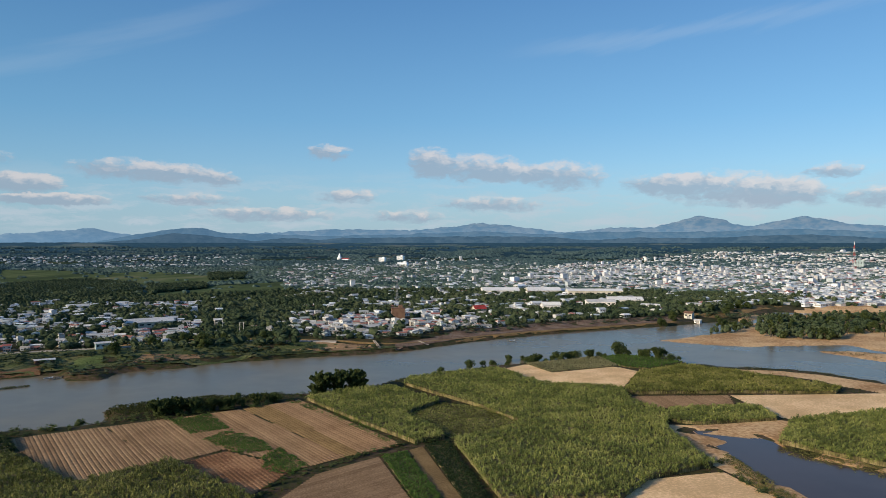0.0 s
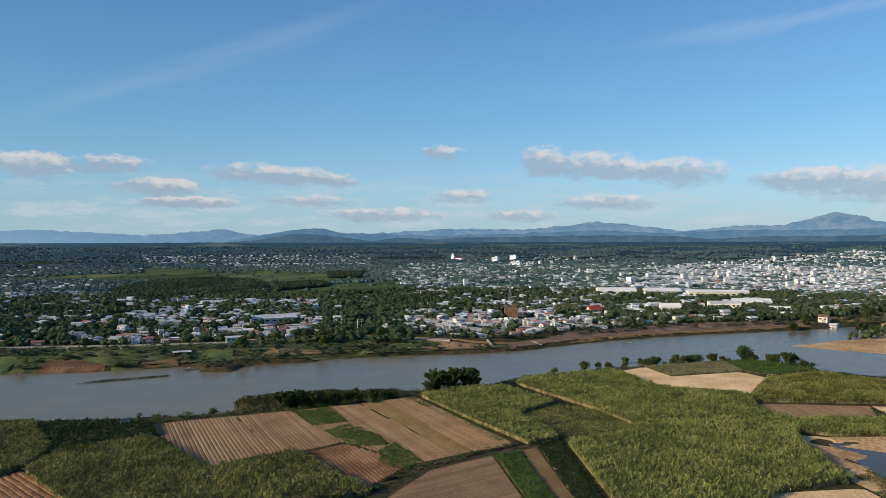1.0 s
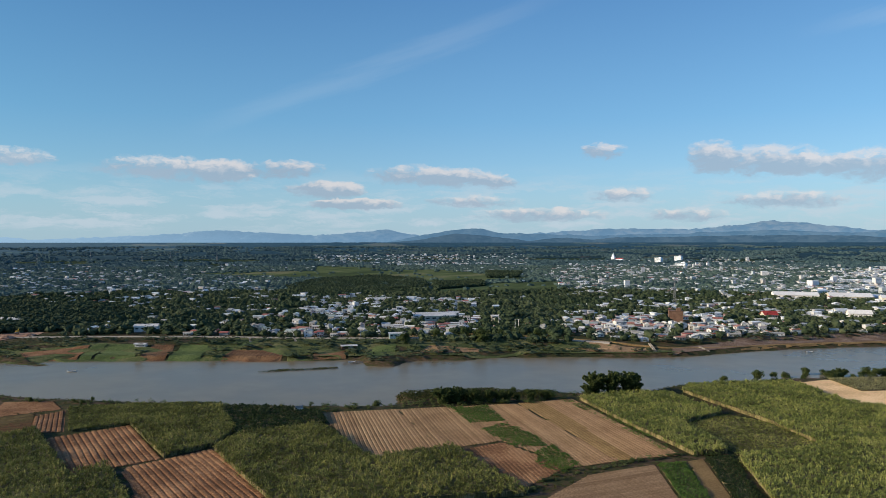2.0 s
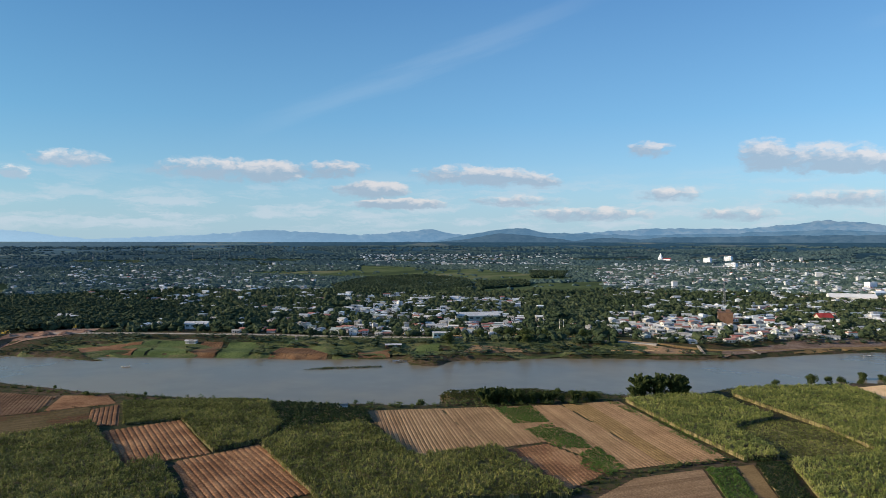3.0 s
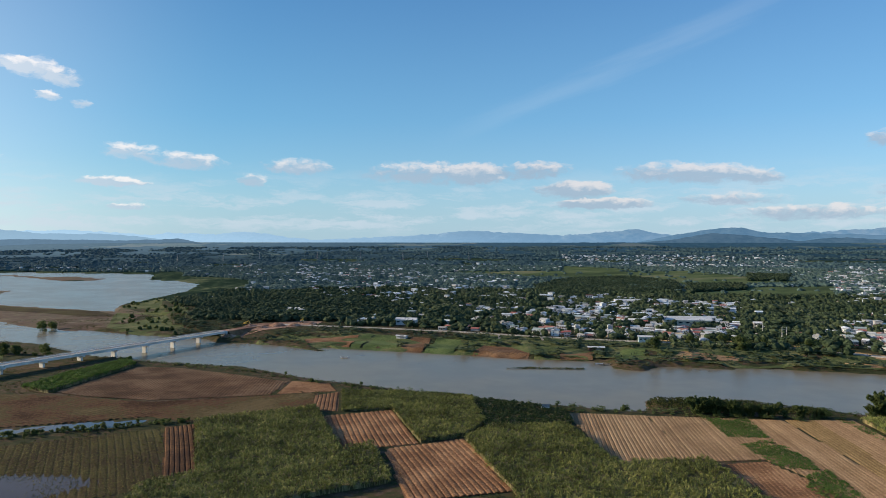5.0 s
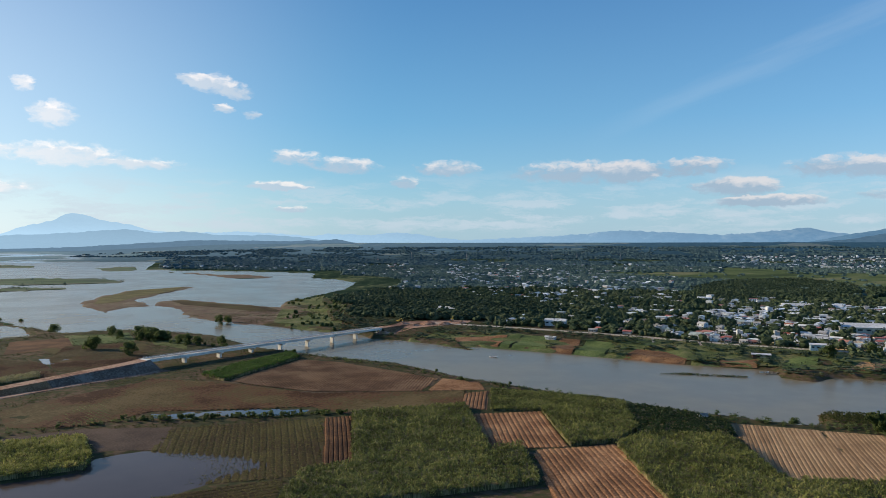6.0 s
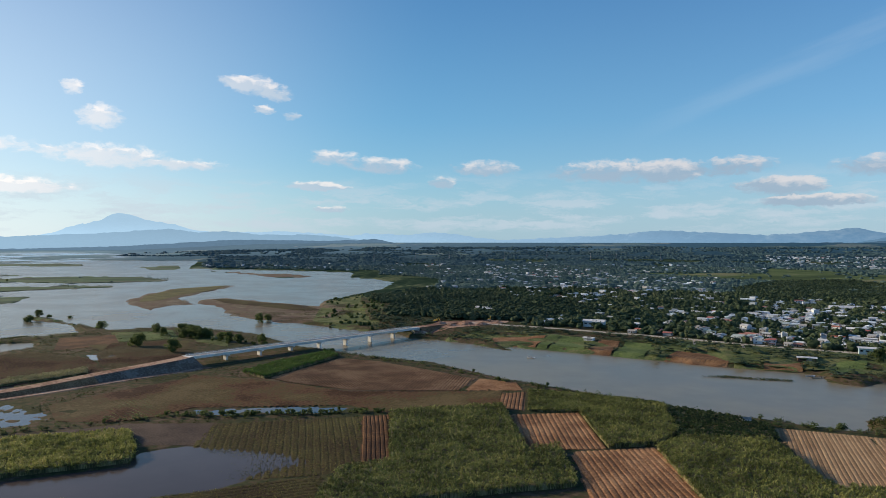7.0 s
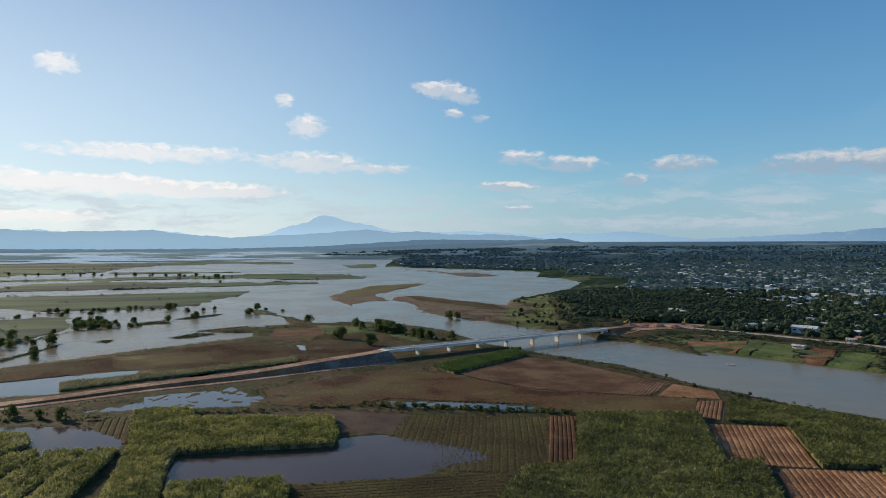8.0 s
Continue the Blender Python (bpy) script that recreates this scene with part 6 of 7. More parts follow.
def far_town(spots, rng):
    """The houses farther off, as one mass of walls, roofs and windows."""
    n = len(spots)
    x, y = spots[:, 0], spots[:, 1]
    z = ground_z(x, y)
    big = spots[:, 2] / 11.5
    core = inside([(60, 690), (307, 827), (604, 829), (2320, 3187), (1324, 3575), (447, 2600), (129, 1398)], x, y)
    broad = np.where(core, 1.22, 1.0) * np.where(rng.random(n) < 0.05, 1.7, 1.0)
    w, d = rng.uniform(4.5, 10.0, n) * big ** 0.2 * broad, rng.uniform(4.2, 7.6, n) * big ** 0.2 * broad
    h = np.where(rng.random(n) < 0.13, rng.uniform(4.5, 6.5, n), rng.uniform(2.6, 3.6, n)) * big ** 0.1
    h = np.where((rng.random(n) < 0.018) & (x > -250) & (np.hypot(x, y) > 1200), rng.uniform(8, 14, n), h)
    turn = 0.35 + rng.choice((0, math.pi / 2), n) + rng.normal(0, 0.15, n)
    pitch = np.where(rng.random(n) < 0.28, 0.02, rng.uniform(0.14, 0.34, n))
    c, s = np.cos(turn), np.sin(turn)

    def place(lx, ly, lz):
        return np.stack([x + c * lx - s * ly, y + s * lx + c * ly, z + lz], -1)

    W = [place(sx * w / 2, sy * d / 2, q) for q in (-1.0 + 0 * h, h) for sx, sy in ((-1, -1), (1, -1), (1, 1), (-1, 1))]
    W += [place(sx * w / 2, 0 * d, h + d / 2 * pitch) for sx in (-1, 1)]
    V = np.stack(W, 1).reshape(-1, 3)
    f = [(0, 1, 5), (0, 5, 4), (1, 2, 6), (1, 6, 5), (2, 3, 7), (2, 7, 6), (3, 0, 4), (3, 4, 7), (4, 7, 8), (5, 9, 6)]
    F = (np.array(f)[None] + (np.arange(n) * 10)[:, None, None]).reshape(-1, 3)
    root = tagged(new("town"), "white and grey houses of a town among trees", "town", kind="stuff")
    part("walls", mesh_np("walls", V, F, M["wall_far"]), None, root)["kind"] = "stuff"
    o = 0.5
    R = [place(0 * w + sx * (w / 2 + o), 0 * d, h + d / 2 * pitch + 0.2) for sx in (-1, 1)]
    R += [place(sx * (w / 2 + o), sy * (d / 2 + o), h - o * pitch + 0.2) for sy in (-1, 1) for sx in (-1, 1)]
    R += [place(sx * (w / 2 + o), sy * (d / 2 + o), h - o * pitch - 0.1) for sy in (-1, 1) for sx in (-1, 1)]
    V = np.stack(R, 1).reshape(-1, 3)
    f = [(0, 2, 3), (0, 3, 1), (0, 1, 5), (0, 5, 4), (2, 6, 7), (2, 7, 3), (4, 5, 9), (4, 9, 8), (0, 4, 8), (0, 6, 2), (1, 3, 7), (1, 9, 5)]
    F = (np.array(f)[None] + (np.arange(n) * 10)[:, None, None]).reshape(-1, 3)
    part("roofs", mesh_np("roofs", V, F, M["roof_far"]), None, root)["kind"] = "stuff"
    m = np.hypot(x, y) < 1700
    G = []
    for sx in (-0.28, 0.05, 0.3):
        for lev in (0, 1):
            for sy in (-1, 1):
                ok = m & (h > 3.2 * lev + 3)
                q = [(-0.7, 0.9), (0.7, 0.9), (0.7, 2.2), (-0.7, 2.2)]
                for side in (0, 1):
                    quad = [place(sx * w + a, sy * (d / 2 + 0.05), b + 3.2 * lev) if not side else place(sy * (w / 2 + 0.05), sx * d + a, b + 3.2 * lev) for a, b in q]
                    G.append(np.stack(quad, 1)[ok])
    G = np.concatenate(G)
    part("windows", mesh_np("windows", G.reshape(-1, 3), np.arange(len(G) * 4).reshape(-1, 4), M["glass"]), None, root)["kind"] = "stuff"


far_town(SPOTS[NEAR_HOUSES:], np.random.default_rng(78))


def town_trees(rng):
    occupied = SPOTS[:, :2]
    cells = {}
    for px, py in occupied:
        cells.setdefault((int(px // 12), int(py // 12)), []).append((px, py))
    for name, r0, r1, step, hi, wi, blobs, sprays, label in (
            ("town_trees", 500, 1150, 6.8, 6.6, 7.4, 4, 30, "dark green trees between the town houses"),
            ("far_trees", 1150, 2350, 10.5, 3.9, 12.5, 2, 7, "dark woods and gardens behind the town"),
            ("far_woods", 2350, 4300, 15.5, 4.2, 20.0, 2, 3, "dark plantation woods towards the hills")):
        gx, gy = np.meshgrid(np.arange(-4500, 2800, step), np.arange(-1100, 4500, step))
        gx, gy = gx.ravel() + rng.uniform(-0.45, 0.45, gx.size) * step, gy.ravel() + rng.uniform(-0.45, 0.45, gy.size) * step
        r = np.hypot(gx, gy)
        k = (r >= r0) & (r < r1)
        gx, gy = gx[k], gy[k]
        k = open_land(gx, gy, 38)
        gx, gy = gx[k], gy[k]
        _, t = zone_values(gx, gy)
        if r0 > 2000:
            t = t * 1.15 * np.where((np.hypot(gx, gy) < 2900) | (ripple(gx, gy, 120, 31) + 0.5 * ripple(gx, gy, 45, 32) > 0.0), 1.0, 0.06) * (np.degrees(np.arctan2(-gx, gy)) + 4 * ripple(gx, gy, 90, 33) + 3 * ripple(gx, gy, 35, 34) < 80) * np.where(ripple(gx, gy, 150, 21) + 0.5 * ripple(gx, gy, 60, 22) > 0.35, 0.05, 1.0)
        k = rng.random(len(gx)) < t * (1 + 0.35 * ripple(gx, gy, 45, 9))
        for line in ROADS:
            k &= line_distance(line, gx, gy) > 6
        for px, py in LANDMARKS:
            k &= np.hypot(gx - px, gy - py) > 16
        if step < 13:
            for i in np.nonzero(k)[0]:
                cx, cy = int(gx[i] // 12), int(gy[i] // 12)
                for a in (-1, 0, 1):
                    for b in (-1, 0, 1):
                        for px, py in cells.get((cx + a, cy + b), ()):
                            if math.hypot(px - gx[i], py - gy[i]) < (7.2 if step < 10 else 7.8):
                                k[i] = False
        gx, gy = gx[k], gy[k]
        n = len(gx)
        size = rng.uniform(0.5, 1.15, n) * (1 + 0.45 * ripple(gx, gy, 28, 41) + 0.25 * ripple(gx, gy, 9, 42))
        woods(name, gx, gy, hi * size, wi * np.sqrt(size), label, rng, blobs, sprays, M["wood_haze" if r0 > 2000 else "wood_mid_haze" if r0 > 1000 else "wood_far"], 0.30 if r0 > 2000 else 0.42 if r0 > 1000 else 0.70)


town_trees(np.random.default_rng(79))


def plantation(outline, rng):
    """A close planted wood with an even dark canopy."""
    x, y = scatter(outline, 4.4, rng, 0.35)
    size = rng.uniform(0.85, 1.15, len(x))
    woods("plantation", x, y, 8.5 * size, 6.4 * size, "dense dark green block of planted trees", rng, 2, 10, M["tree_dark"], 0.55)


rp = np.random.default_rng(83)
for outline in ([(-688, 1012), (-777, 1280), (-720, 1431), (-560, 1298), (-467, 1105), (-473, 939), (-565, 867)],
                [(-518, 1238), (-441, 1310), (-396, 1202), (-439, 1074)],
                [(-693, 383), (-793, 465), (-838, 571), (-756, 627), (-603, 605), (-540, 556), (-540, 462), (-587, 400)],
                [(-583, 1761), (-481, 1754), (-426, 1511), (-485, 1472)]):
    plantation(outline, rp)


def bank_scrub(rng):
    """Bushes and low trees on the terrace across the river."""
    gx, gy = np.meshgrid(np.arange(-700, 400, 4.0), np.arange(200, 800, 4.0))
    gx, gy = gx.ravel() + rng.uniform(-3, 3, gx.size), gy.ravel() + rng.uniform(-3, 3, gy.size)
    r, a = np.hypot(gx, gy), np.degrees(np.arctan2(-gx, gy))
    d = signed(RIVER, gx, gy)
    k = (d > 3) & (d < 85) & (r > np.interp(a, *zip(*far_line))) & (a > -25) & (a < 62)
    gx, gy = gx[k], gy[k]
    k = rng.random(len(gx)) < 0.50 * (1 + 0.9 * ripple(gx, gy, 30, 3))
    for o in ([(-477, 365), (-444, 397), (-421, 365), (-454, 350)], [(-412, 354), (-442, 398), (-436, 406), (-407, 360)], [(-404, 359), (-432, 405), (-409, 416), (-379, 372)], [(-377, 373), (-402, 416), (-386, 422), (-358, 379)], [(-322, 393), (-338, 431), (-301, 441), (-286, 412)], [(-279, 445), (-260, 460), (-249, 439), (-268, 427)], [(-250, 470), (-233, 488), (-218, 453), (-235, 445)], [(-360, 384), (-382, 425), (-362, 431), (-338, 392)], [(-36, 538), (37, 608), (121, 675), (126, 698), (38, 631), (-38, 563)], [(-541, 333), (-579, 381), (-568, 426), (-537, 446), (-515, 431), (-513, 334)]):
        k &= ~inside(o, gx, gy)
    for line in ROADS:
        k &= line_distance(line, gx, gy) > 14
    gx, gy = gx[k], gy[k]
    s = 0.34 + 1.1 * rng.random(len(gx)) ** 2.4
    woods("bank_scrub", gx, gy, 4.0 * s, 5.0 * s, "bushes and low trees on the far river bank", rng, 3, 16)


bank_scrub(np.random.default_rng(80))
ri = np.random.default_rng(81)
gx_, gy_ = [], []
for isle in ISLANDS[2:8]:
    ax, ay = scatter(isle, 5.5, ri)
    edge = edge_distance(isle, ax, ay)
    row = (np.abs(ripple(ax, ay, 120, 9)) < 0.016) & (ripple(ax, ay, 45, 3) > 0.1)
    k = ri.random(len(ax)) < 0.0012 + 0.55 * row + 0.45 * (edge < 7) * (ripple(ax, ay, 60, 4) > 0.35)
    gx_, gy_ = np.append(gx_, ax[k]), np.append(gy_, ay[k])
isz = ri.uniform(0.3, 0.85, len(gx_))
ax, ay = scatter([(-678, 290), (-798, 349), (-887, 400), (-965, 487), (-771, 424), (-575, 310), (-615, 289)], 7.0, ri)
k = ri.random(len(ax)) < 0.16 + 0.3 * ripple(ax, ay, 20, 2)
sz = ri.uniform(0.3, 1.0, k.sum())
woods("shore_bushes", ax[k], ay[k], 4.5 * sz, 5 * sz, "bushes and small trees on the far shore", ri, 4, 30, M["tree"])
woods("island_trees", gx_, gy_, 5 * isz, 7 * isz, "low trees and bushes on the river islands", ri, 3, 18, M["wood_mid_haze"])
ix, iy = scatter([(272, 612), (308, 694), (334, 750), (358, 754), (493, 790), (567, 778), (461, 640), (366, 640), (333, 598)], 4.6, ri)
jx, jy = scatter([(246, 650), (262, 662), (291, 715), (308, 716), (284, 660), (262, 640)], 5.4, ri)
ix, iy = np.append(ix, jx), np.append(iy, jy)
k = ri.random(len(ix)) < 0.45 + 0.55 * ripple(ix, iy, 22, 3)
ix, iy = ix[k], iy[k]
isz = ri.uniform(0.6, 1.3, len(ix))
woods("island_wood", ix, iy, 9 * isz, 4.6 * np.sqrt(isz), "dense dark green wood on the river island", ri, 5, 46, M["wood_far"])


# ---- roads and the bridge ----
def ribbon(name, line, wide, lift, mat, label, category="road", thick=0.25):
    """A road laid over the ground along a line."""
    pts = []
    for (x0, y0), (x1, y1) in zip(line, line[1:]):
        n = max(1, int(math.hypot(x1 - x0, y1 - y0) / 12))
        pts += [(x0 + (x1 - x0) * k / n, y0 + (y1 - y0) * k / n) for k in range(n)]
    pts = np.array(pts + [line[-1]], float)
    for _ in range(6):
        pts[1:-1] = (pts[:-2] + 2 * pts[1:-1] + pts[2:]) / 4
    t = np.gradient(pts, axis=0)
    t /= np.linalg.norm(t, axis=1)[:, None]
    nrm = np.stack([-t[:, 1], t[:, 0]], -1)
    l, r = pts + nrm * wide / 2, pts - nrm * wide / 2
    z = np.maximum.reduce([ground_z(*q.T) for q in (l, pts, r)]) + lift
    n = len(pts)
    V = np.concatenate([np.column_stack([l, z]), np.column_stack([r, z]), np.column_stack([l + nrm, z - 1.2]), np.column_stack([r - nrm, z - 1.2])])
    i = np.arange(n - 1)
    F = np.concatenate([np.stack([i, i + 1, i + n + 1, i + n], -1), np.stack([i + 2 * n, i + 2 * n + 1, i + 1, i], -1), np.stack([i + n, i + n + 1, i + 3 * n + 1, i + 3 * n], -1)])
    return tagged(new(name, mesh_np(name, V, F[:, ::-1], mat)), label, category, kind="structure")


ribbon("road", [(-568, 392), (-509, 424), (-446, 450), (-378, 475), (-300, 495), (-234, 525), (-179, 556), (-145, 562), (-115, 557), (-83, 556)], 6.5, 0.3, M["asphalt"], "pale river road along the far bank")
ribbon("road", [(-204, 564), (-165, 571), (-120, 571), (-81, 555), (-46, 558), (-2, 582), (37, 615), (91, 649), (148, 676), (213, 711), (272, 750)], 3.4, 0.3, M["soil_olive"], "pale river road past the town houses")
ribbon("road", [(-314, 503), (-309, 537), (-257, 525), (-215, 546)], 4.0, 0.25, M["sand"], "sandy track on the river terrace")

# the bridge: a straight deck on slim piers, falling slightly to the far bank
B0, B1 = Vector((-478, 118, 5.9)), Vector((-543.5, 329.5, 4.5))
BDIR = (B1 - B0).normalized()
BLEN = (B1 - B0).length
BTURN = math.atan2(BDIR.y, BDIR.x)


def bridge():
    root = tagged(new("bridge"), "long pale concrete girder bridge on slim piers over the river", "bridge")
    root.matrix_world = Matrix.Translation(B0) @ Matrix.Rotation(BTURN, 4, "Z") @ Matrix.Rotation(math.atan2(B0.z - B1.z, BLEN), 4, "Y")
    part("deck", boxed(BLEN / 2, 0, -0.2, BLEN, 9.0, 0.4, 0.06), M["concrete"], root)
    part("roadway", boxed(BLEN / 2, 0, 0.03, BLEN, 7.0, 0.05), M["asphalt"], root, "grey roadway")
    for s in (-1, 1):
        part("kerb", boxed(BLEN / 2, s * 4.2, 0.18, BLEN, 0.6, 0.35, 0.04), M["concrete"], root)
        rail = part("railing", boxed(BLEN / 2, s * 4.35, 1.0, BLEN, 0.10, 0.12), M["steel"], root, "steel handrail")
        part("rail", boxed(BLEN / 2, s * 4.35, 0.65, BLEN, 0.08, 0.08), M["steel"], rail)
        first = part("post", boxed(1, s * 4.35, 0.65, 0.14, 0.14, 0.7), M["concrete"], rail)
        for k in range(1, int(BLEN / 2)):
            post = new("post", first.data)
            post.parent = rail
            post.location = (2 * k, 0, 0)
    spans = 8
    for g in range(-2, 3):
        for k in range(spans):
            part("girder", boxed((k + 0.5) * BLEN / spans, g * 1.9, -1.0, BLEN / spans - 0.25, 0.7, 1.2, 0.05), M["concrete"], root)
    for k in range(1, spans):
        px = k * BLEN / spans
        foot = -9.6
        pier = part("pier", boxed(px, 0, (foot - 2.0) / 2 - 0.2, 1.5, 4.2, -foot - 2.4, 0.3), M["concrete"], root)
        part("pier_cap", boxed(px, 0, -2.0, 2.0, 8.4, 0.9, 0.15), M["concrete"], pier)
    for px in (-1.0, BLEN + 1.0):
        part("abutment", boxed(px, 0, -3.0, 2.6, 9.4, 6.2, 0.1), M["concrete"], root)
    return root


bridge()


def embankment(line, top_wide, heights, label):
    """The bridge's approach: a raised bank with a paved flank and a red earth top."""
    pts, hs = [], []
    for k, ((x0, y0), (x1, y1)) in enumerate(zip(line, line[1:])):
        for j in range(8):
            pts.append((x0 + (x1 - x0) * j / 8, y0 + (y1 - y0) * j / 8))
            hs.append(heights[k] + (heights[k + 1] - heights[k]) * j / 8)
    pts, hs = np.array(pts + [line[-1]], float), np.array(hs + [heights[-1]])
    for _ in range(8):
        pts[1:-1] = (pts[:-2] + 2 * pts[1:-1] + pts[2:]) / 4
    t = np.gradient(pts, axis=0)
    t /= np.linalg.norm(t, axis=1)[:, None]
    nrm = np.stack([-t[:, 1], t[:, 0]], -1)
    root = tagged(new("embankment"), label, "embankment", kind="structure")
    n = len(pts)
    i = np.arange(n - 1)
    half = top_wide / 2

    def strip(name, a, za, b, zb, mat, i=i):
        V = np.concatenate([np.column_stack([a, za]), np.column_stack([b, zb])])
        F = np.stack([i, i + n, i + n + 1, i + 1], -1)
        part(name, mesh_np(name, V, F, mat), mat, root)

    l, r = pts + nrm * half, pts - nrm * half
    fl, fr = pts + nrm * (half + 1.6 * hs + 0.8)[:, None], pts - nrm * (half + 1.6 * hs + 0.8)[:, None]
    strip("top", l, hs + 0.2, r, hs + 0.2, M["soil_red"])
    strip("flank", fl, 0 * hs - 0.4, l, hs + 0.2, M["meadow"])
    strip("flank", r, hs + 0.2, fr, 0 * hs - 0.4, M["soil_brown"], i[: int(0.68 * n)])
    strip("paved_flank", r, hs + 0.2, fr, 0 * hs - 0.4, M["stone"], i[int(0.68 * n):])
    w0, w1 = pts - nrm * (half + 1.6 * hs + 1.2)[:, None], pts - nrm * (half + 1.6 * hs + 6.0)[:, None]
    strip("track", w0, 0 * hs + 0.28, w1, 0 * hs + 0.28, M["soil_red"])
    strip("track_side", w1, 0 * hs + 0.28, w1 - nrm, 0 * hs - 0.3, M["soil_red"])


embankment([(-392, -130), (-400, -95), (-410, -67), (-425, -33), (-439, 22), (-459, 68), (-472, 108)] + [(-478, 117)], 9.5, (0.5, 0.7, 0.9, 1.3, 2.1, 3.6, 5.2, 5.7), "raised red earth approach bank with a dark paved flank")
embankment([(-544, 331), (-556, 366), (-565, 396), (-568, 420)], 10.0, (4.3, 3.9, 3.4, 3.0), "raised earth approach behind the bridge")


# ---- single buildings ----
def hall(place, w, d, h, turn, wall, roof, label, pitch=0.22, name="hall", bays=6):
    """A long hall with a low roof, doors and a band of windows."""
    px, py = place
    root = tagged(new(name), label, "building")
    root.matrix_world = pose(px, py, gz(px, py), 0, 0, turn)
    bm = bmesh.new()
    box(bm, 0, 0, h / 2 - 0.5, w, d, h + 1)
    for s in (-1, 1):
        bm.faces.new([bm.verts.new((s * w / 2, -d / 2, h)), bm.verts.new((s * w / 2, d / 2, h)), bm.verts.new((s * w / 2, 0, h + d / 2 * pitch))])
    part("wall", bm, wall, root)
    part("roof", gable(w, d, h, pitch, 0.8), roof, root)
    for k in range(bays):
        px_ = -w / 2 + (k + 0.5) * w / bays
        part("window", boxed(px_, -d / 2 - 0.05, h * 0.62, w / bays * 0.55, 0.14, h * 0.22), M["glass"], root)
    part("door", boxed(w * 0.1, -d / 2 - 0.06, 1.6, 3.6, 0.16, 3.2), M["steel"], root)
    return root


def block(place, w, d, h, turn, wall, label, floors, bays, name="building"):
    """A flat-roofed block of several floors with windows between floor bands."""
    px, py = place
    root = tagged(new(name), label, "building")
    root.matrix_world = pose(px, py, gz(px, py), 0, 0, turn)
    part("wall", boxed(0, 0, h / 2 - 0.5, w, d, h + 1), wall, root)
    bm = bmesh.new()
    box(bm, 0, 0, h + 0.15, w + 0.8, d + 0.8, 0.3)
    box(bm, w * 0.2, 0, h + 1.5, w * 0.3, d * 0.5, 2.6)
    part("roof", bm, wall, root)
    for f in range(floors):
        zf = (f + 0.55) * h / floors
        for k in range(bays):
            part("window", boxed(-w / 2 + (k + 0.5) * w / bays, -d / 2 - 0.06, zf, w / bays * 0.5, 0.2, h / floors * 0.42), M["glass"], root)
        part("floor_band", boxed(0, 0, f * h / floors, w + 0.3, d + 0.3, 0.25), wall, root)
    return root


def facing(place):
    return math.degrees(math.atan2(place[1], place[0])) - 90


def turned(place, extra=0):
    return facing(place) + extra


def church(place):
    px, py = place
    root = tagged(new("church"), "tall white stepped church tower above the far town", "church")
    root.matrix_world = pose(px, py, gz(px, py), 0, 0, turned(place, -28)) @ Matrix.Scale(0.8, 4)
    part("tower", boxed(0, 0, 8, 19, 15, 18, 0.4), M["bright"], root)
    part("belfry", boxed(0, 0, 21, 12, 11, 9, 0.3), M["bright"], root)
    bm = bmesh.new()
    bmesh.ops.create_cone(bm, segments=8, radius1=6.5, radius2=2.6, depth=7, cap_ends=True, matrix=Matrix.Translation((0, 0, 28.8)))
    bmesh.ops.create_cone(bm, segments=8, radius1=2.8, radius2=0.4, depth=7, cap_ends=True, matrix=Matrix.Translation((0, 0, 35.6)))
    part("spire", bm, M["bright"], root)
    part("nave", boxed(30, 6, 4.0, 42, 14, 9), M["bright"], root)
    bm = gable(44, 15, 8.4, 0.5, 0.8)
    bmesh.ops.translate(bm, verts=bm.verts[:], vec=(30, 6, 0))
    part("roof", bm, M["red"], root)
    for s in (-1, 1):
        part("window", boxed(s * 4.0, -7.55, 11, 1.6, 0.2, 5), M["glass"], root)


church((-432, 2967))
block((-231, 2711), 25, 15, 21, turned((-231, 2711), -28), M["bright"], "white five-storey block in the far town", 5, 8)
block((-175, 2930), 29, 15, 20, turned((-175, 2930), -28), M["bright"], "white five-storey block beside a twin", 5, 8)
block((-132, 2342), 33, 15, 14, turned((-132, 2342), -24), M["bright"], "long white hospital block", 3, 10)
hall((40, 792), 13, 11, 4.5, turned((40, 792), 25), M["cream"], M["red"], "two-storey house with a bright red tiled roof", 0.6, "house", 4)
block((-46, 726), 13, 12, 11, turned((-46, 726), 4), M["brick"], "tall plain brown brick building", 3, 0)
hall((87, 1085), 55, 34, 6, turned((87, 1085), 8), M["white"], M["white"], "long white warehouse with a pale roof")
hall((152, 1085), 50, 36, 6, turned((152, 1085), 12), M["cream"], M["white"], "long cream warehouse with a pale roof")
hall((218, 1028), 78, 30, 9, turned((218, 1028), 10), M["cream"], M["white"], "large cream factory hall", 0.15, "hall", 10)
hall((231, 904), 42, 28, 6, turned((231, 904), 10), M["white"], M["white"], "white warehouse near the river")
block((1290, 2205), 26, 16, 24, turned((1290, 2205), 8), M["teal"], "tall pale blue block in the far town", 6, 6)
hall((262, 756), 8.5, 7, 6, turned((262, 756), -20), M["cream"], M["brick"], "small cream pump house on the bank", 0.5, "pump_house", 2)
hall((262, 730), 6, 5, 3.2, turned((262, 730), -20), M["white"], M["tin"], "small white hut at the water", 0.3, "hut", 2)
hall((193, 872), 34, 18, 6, turned((193, 872), 12), M["white"], M["tin"], "grey roofed warehouse beside a sandy yard", 0.25, "hall", 6)
hall((248, 846), 22, 10, 4, turned((248, 846), -6), M["white"], M["white"], "low white building behind the pump house", 0.2, "hall", 5)
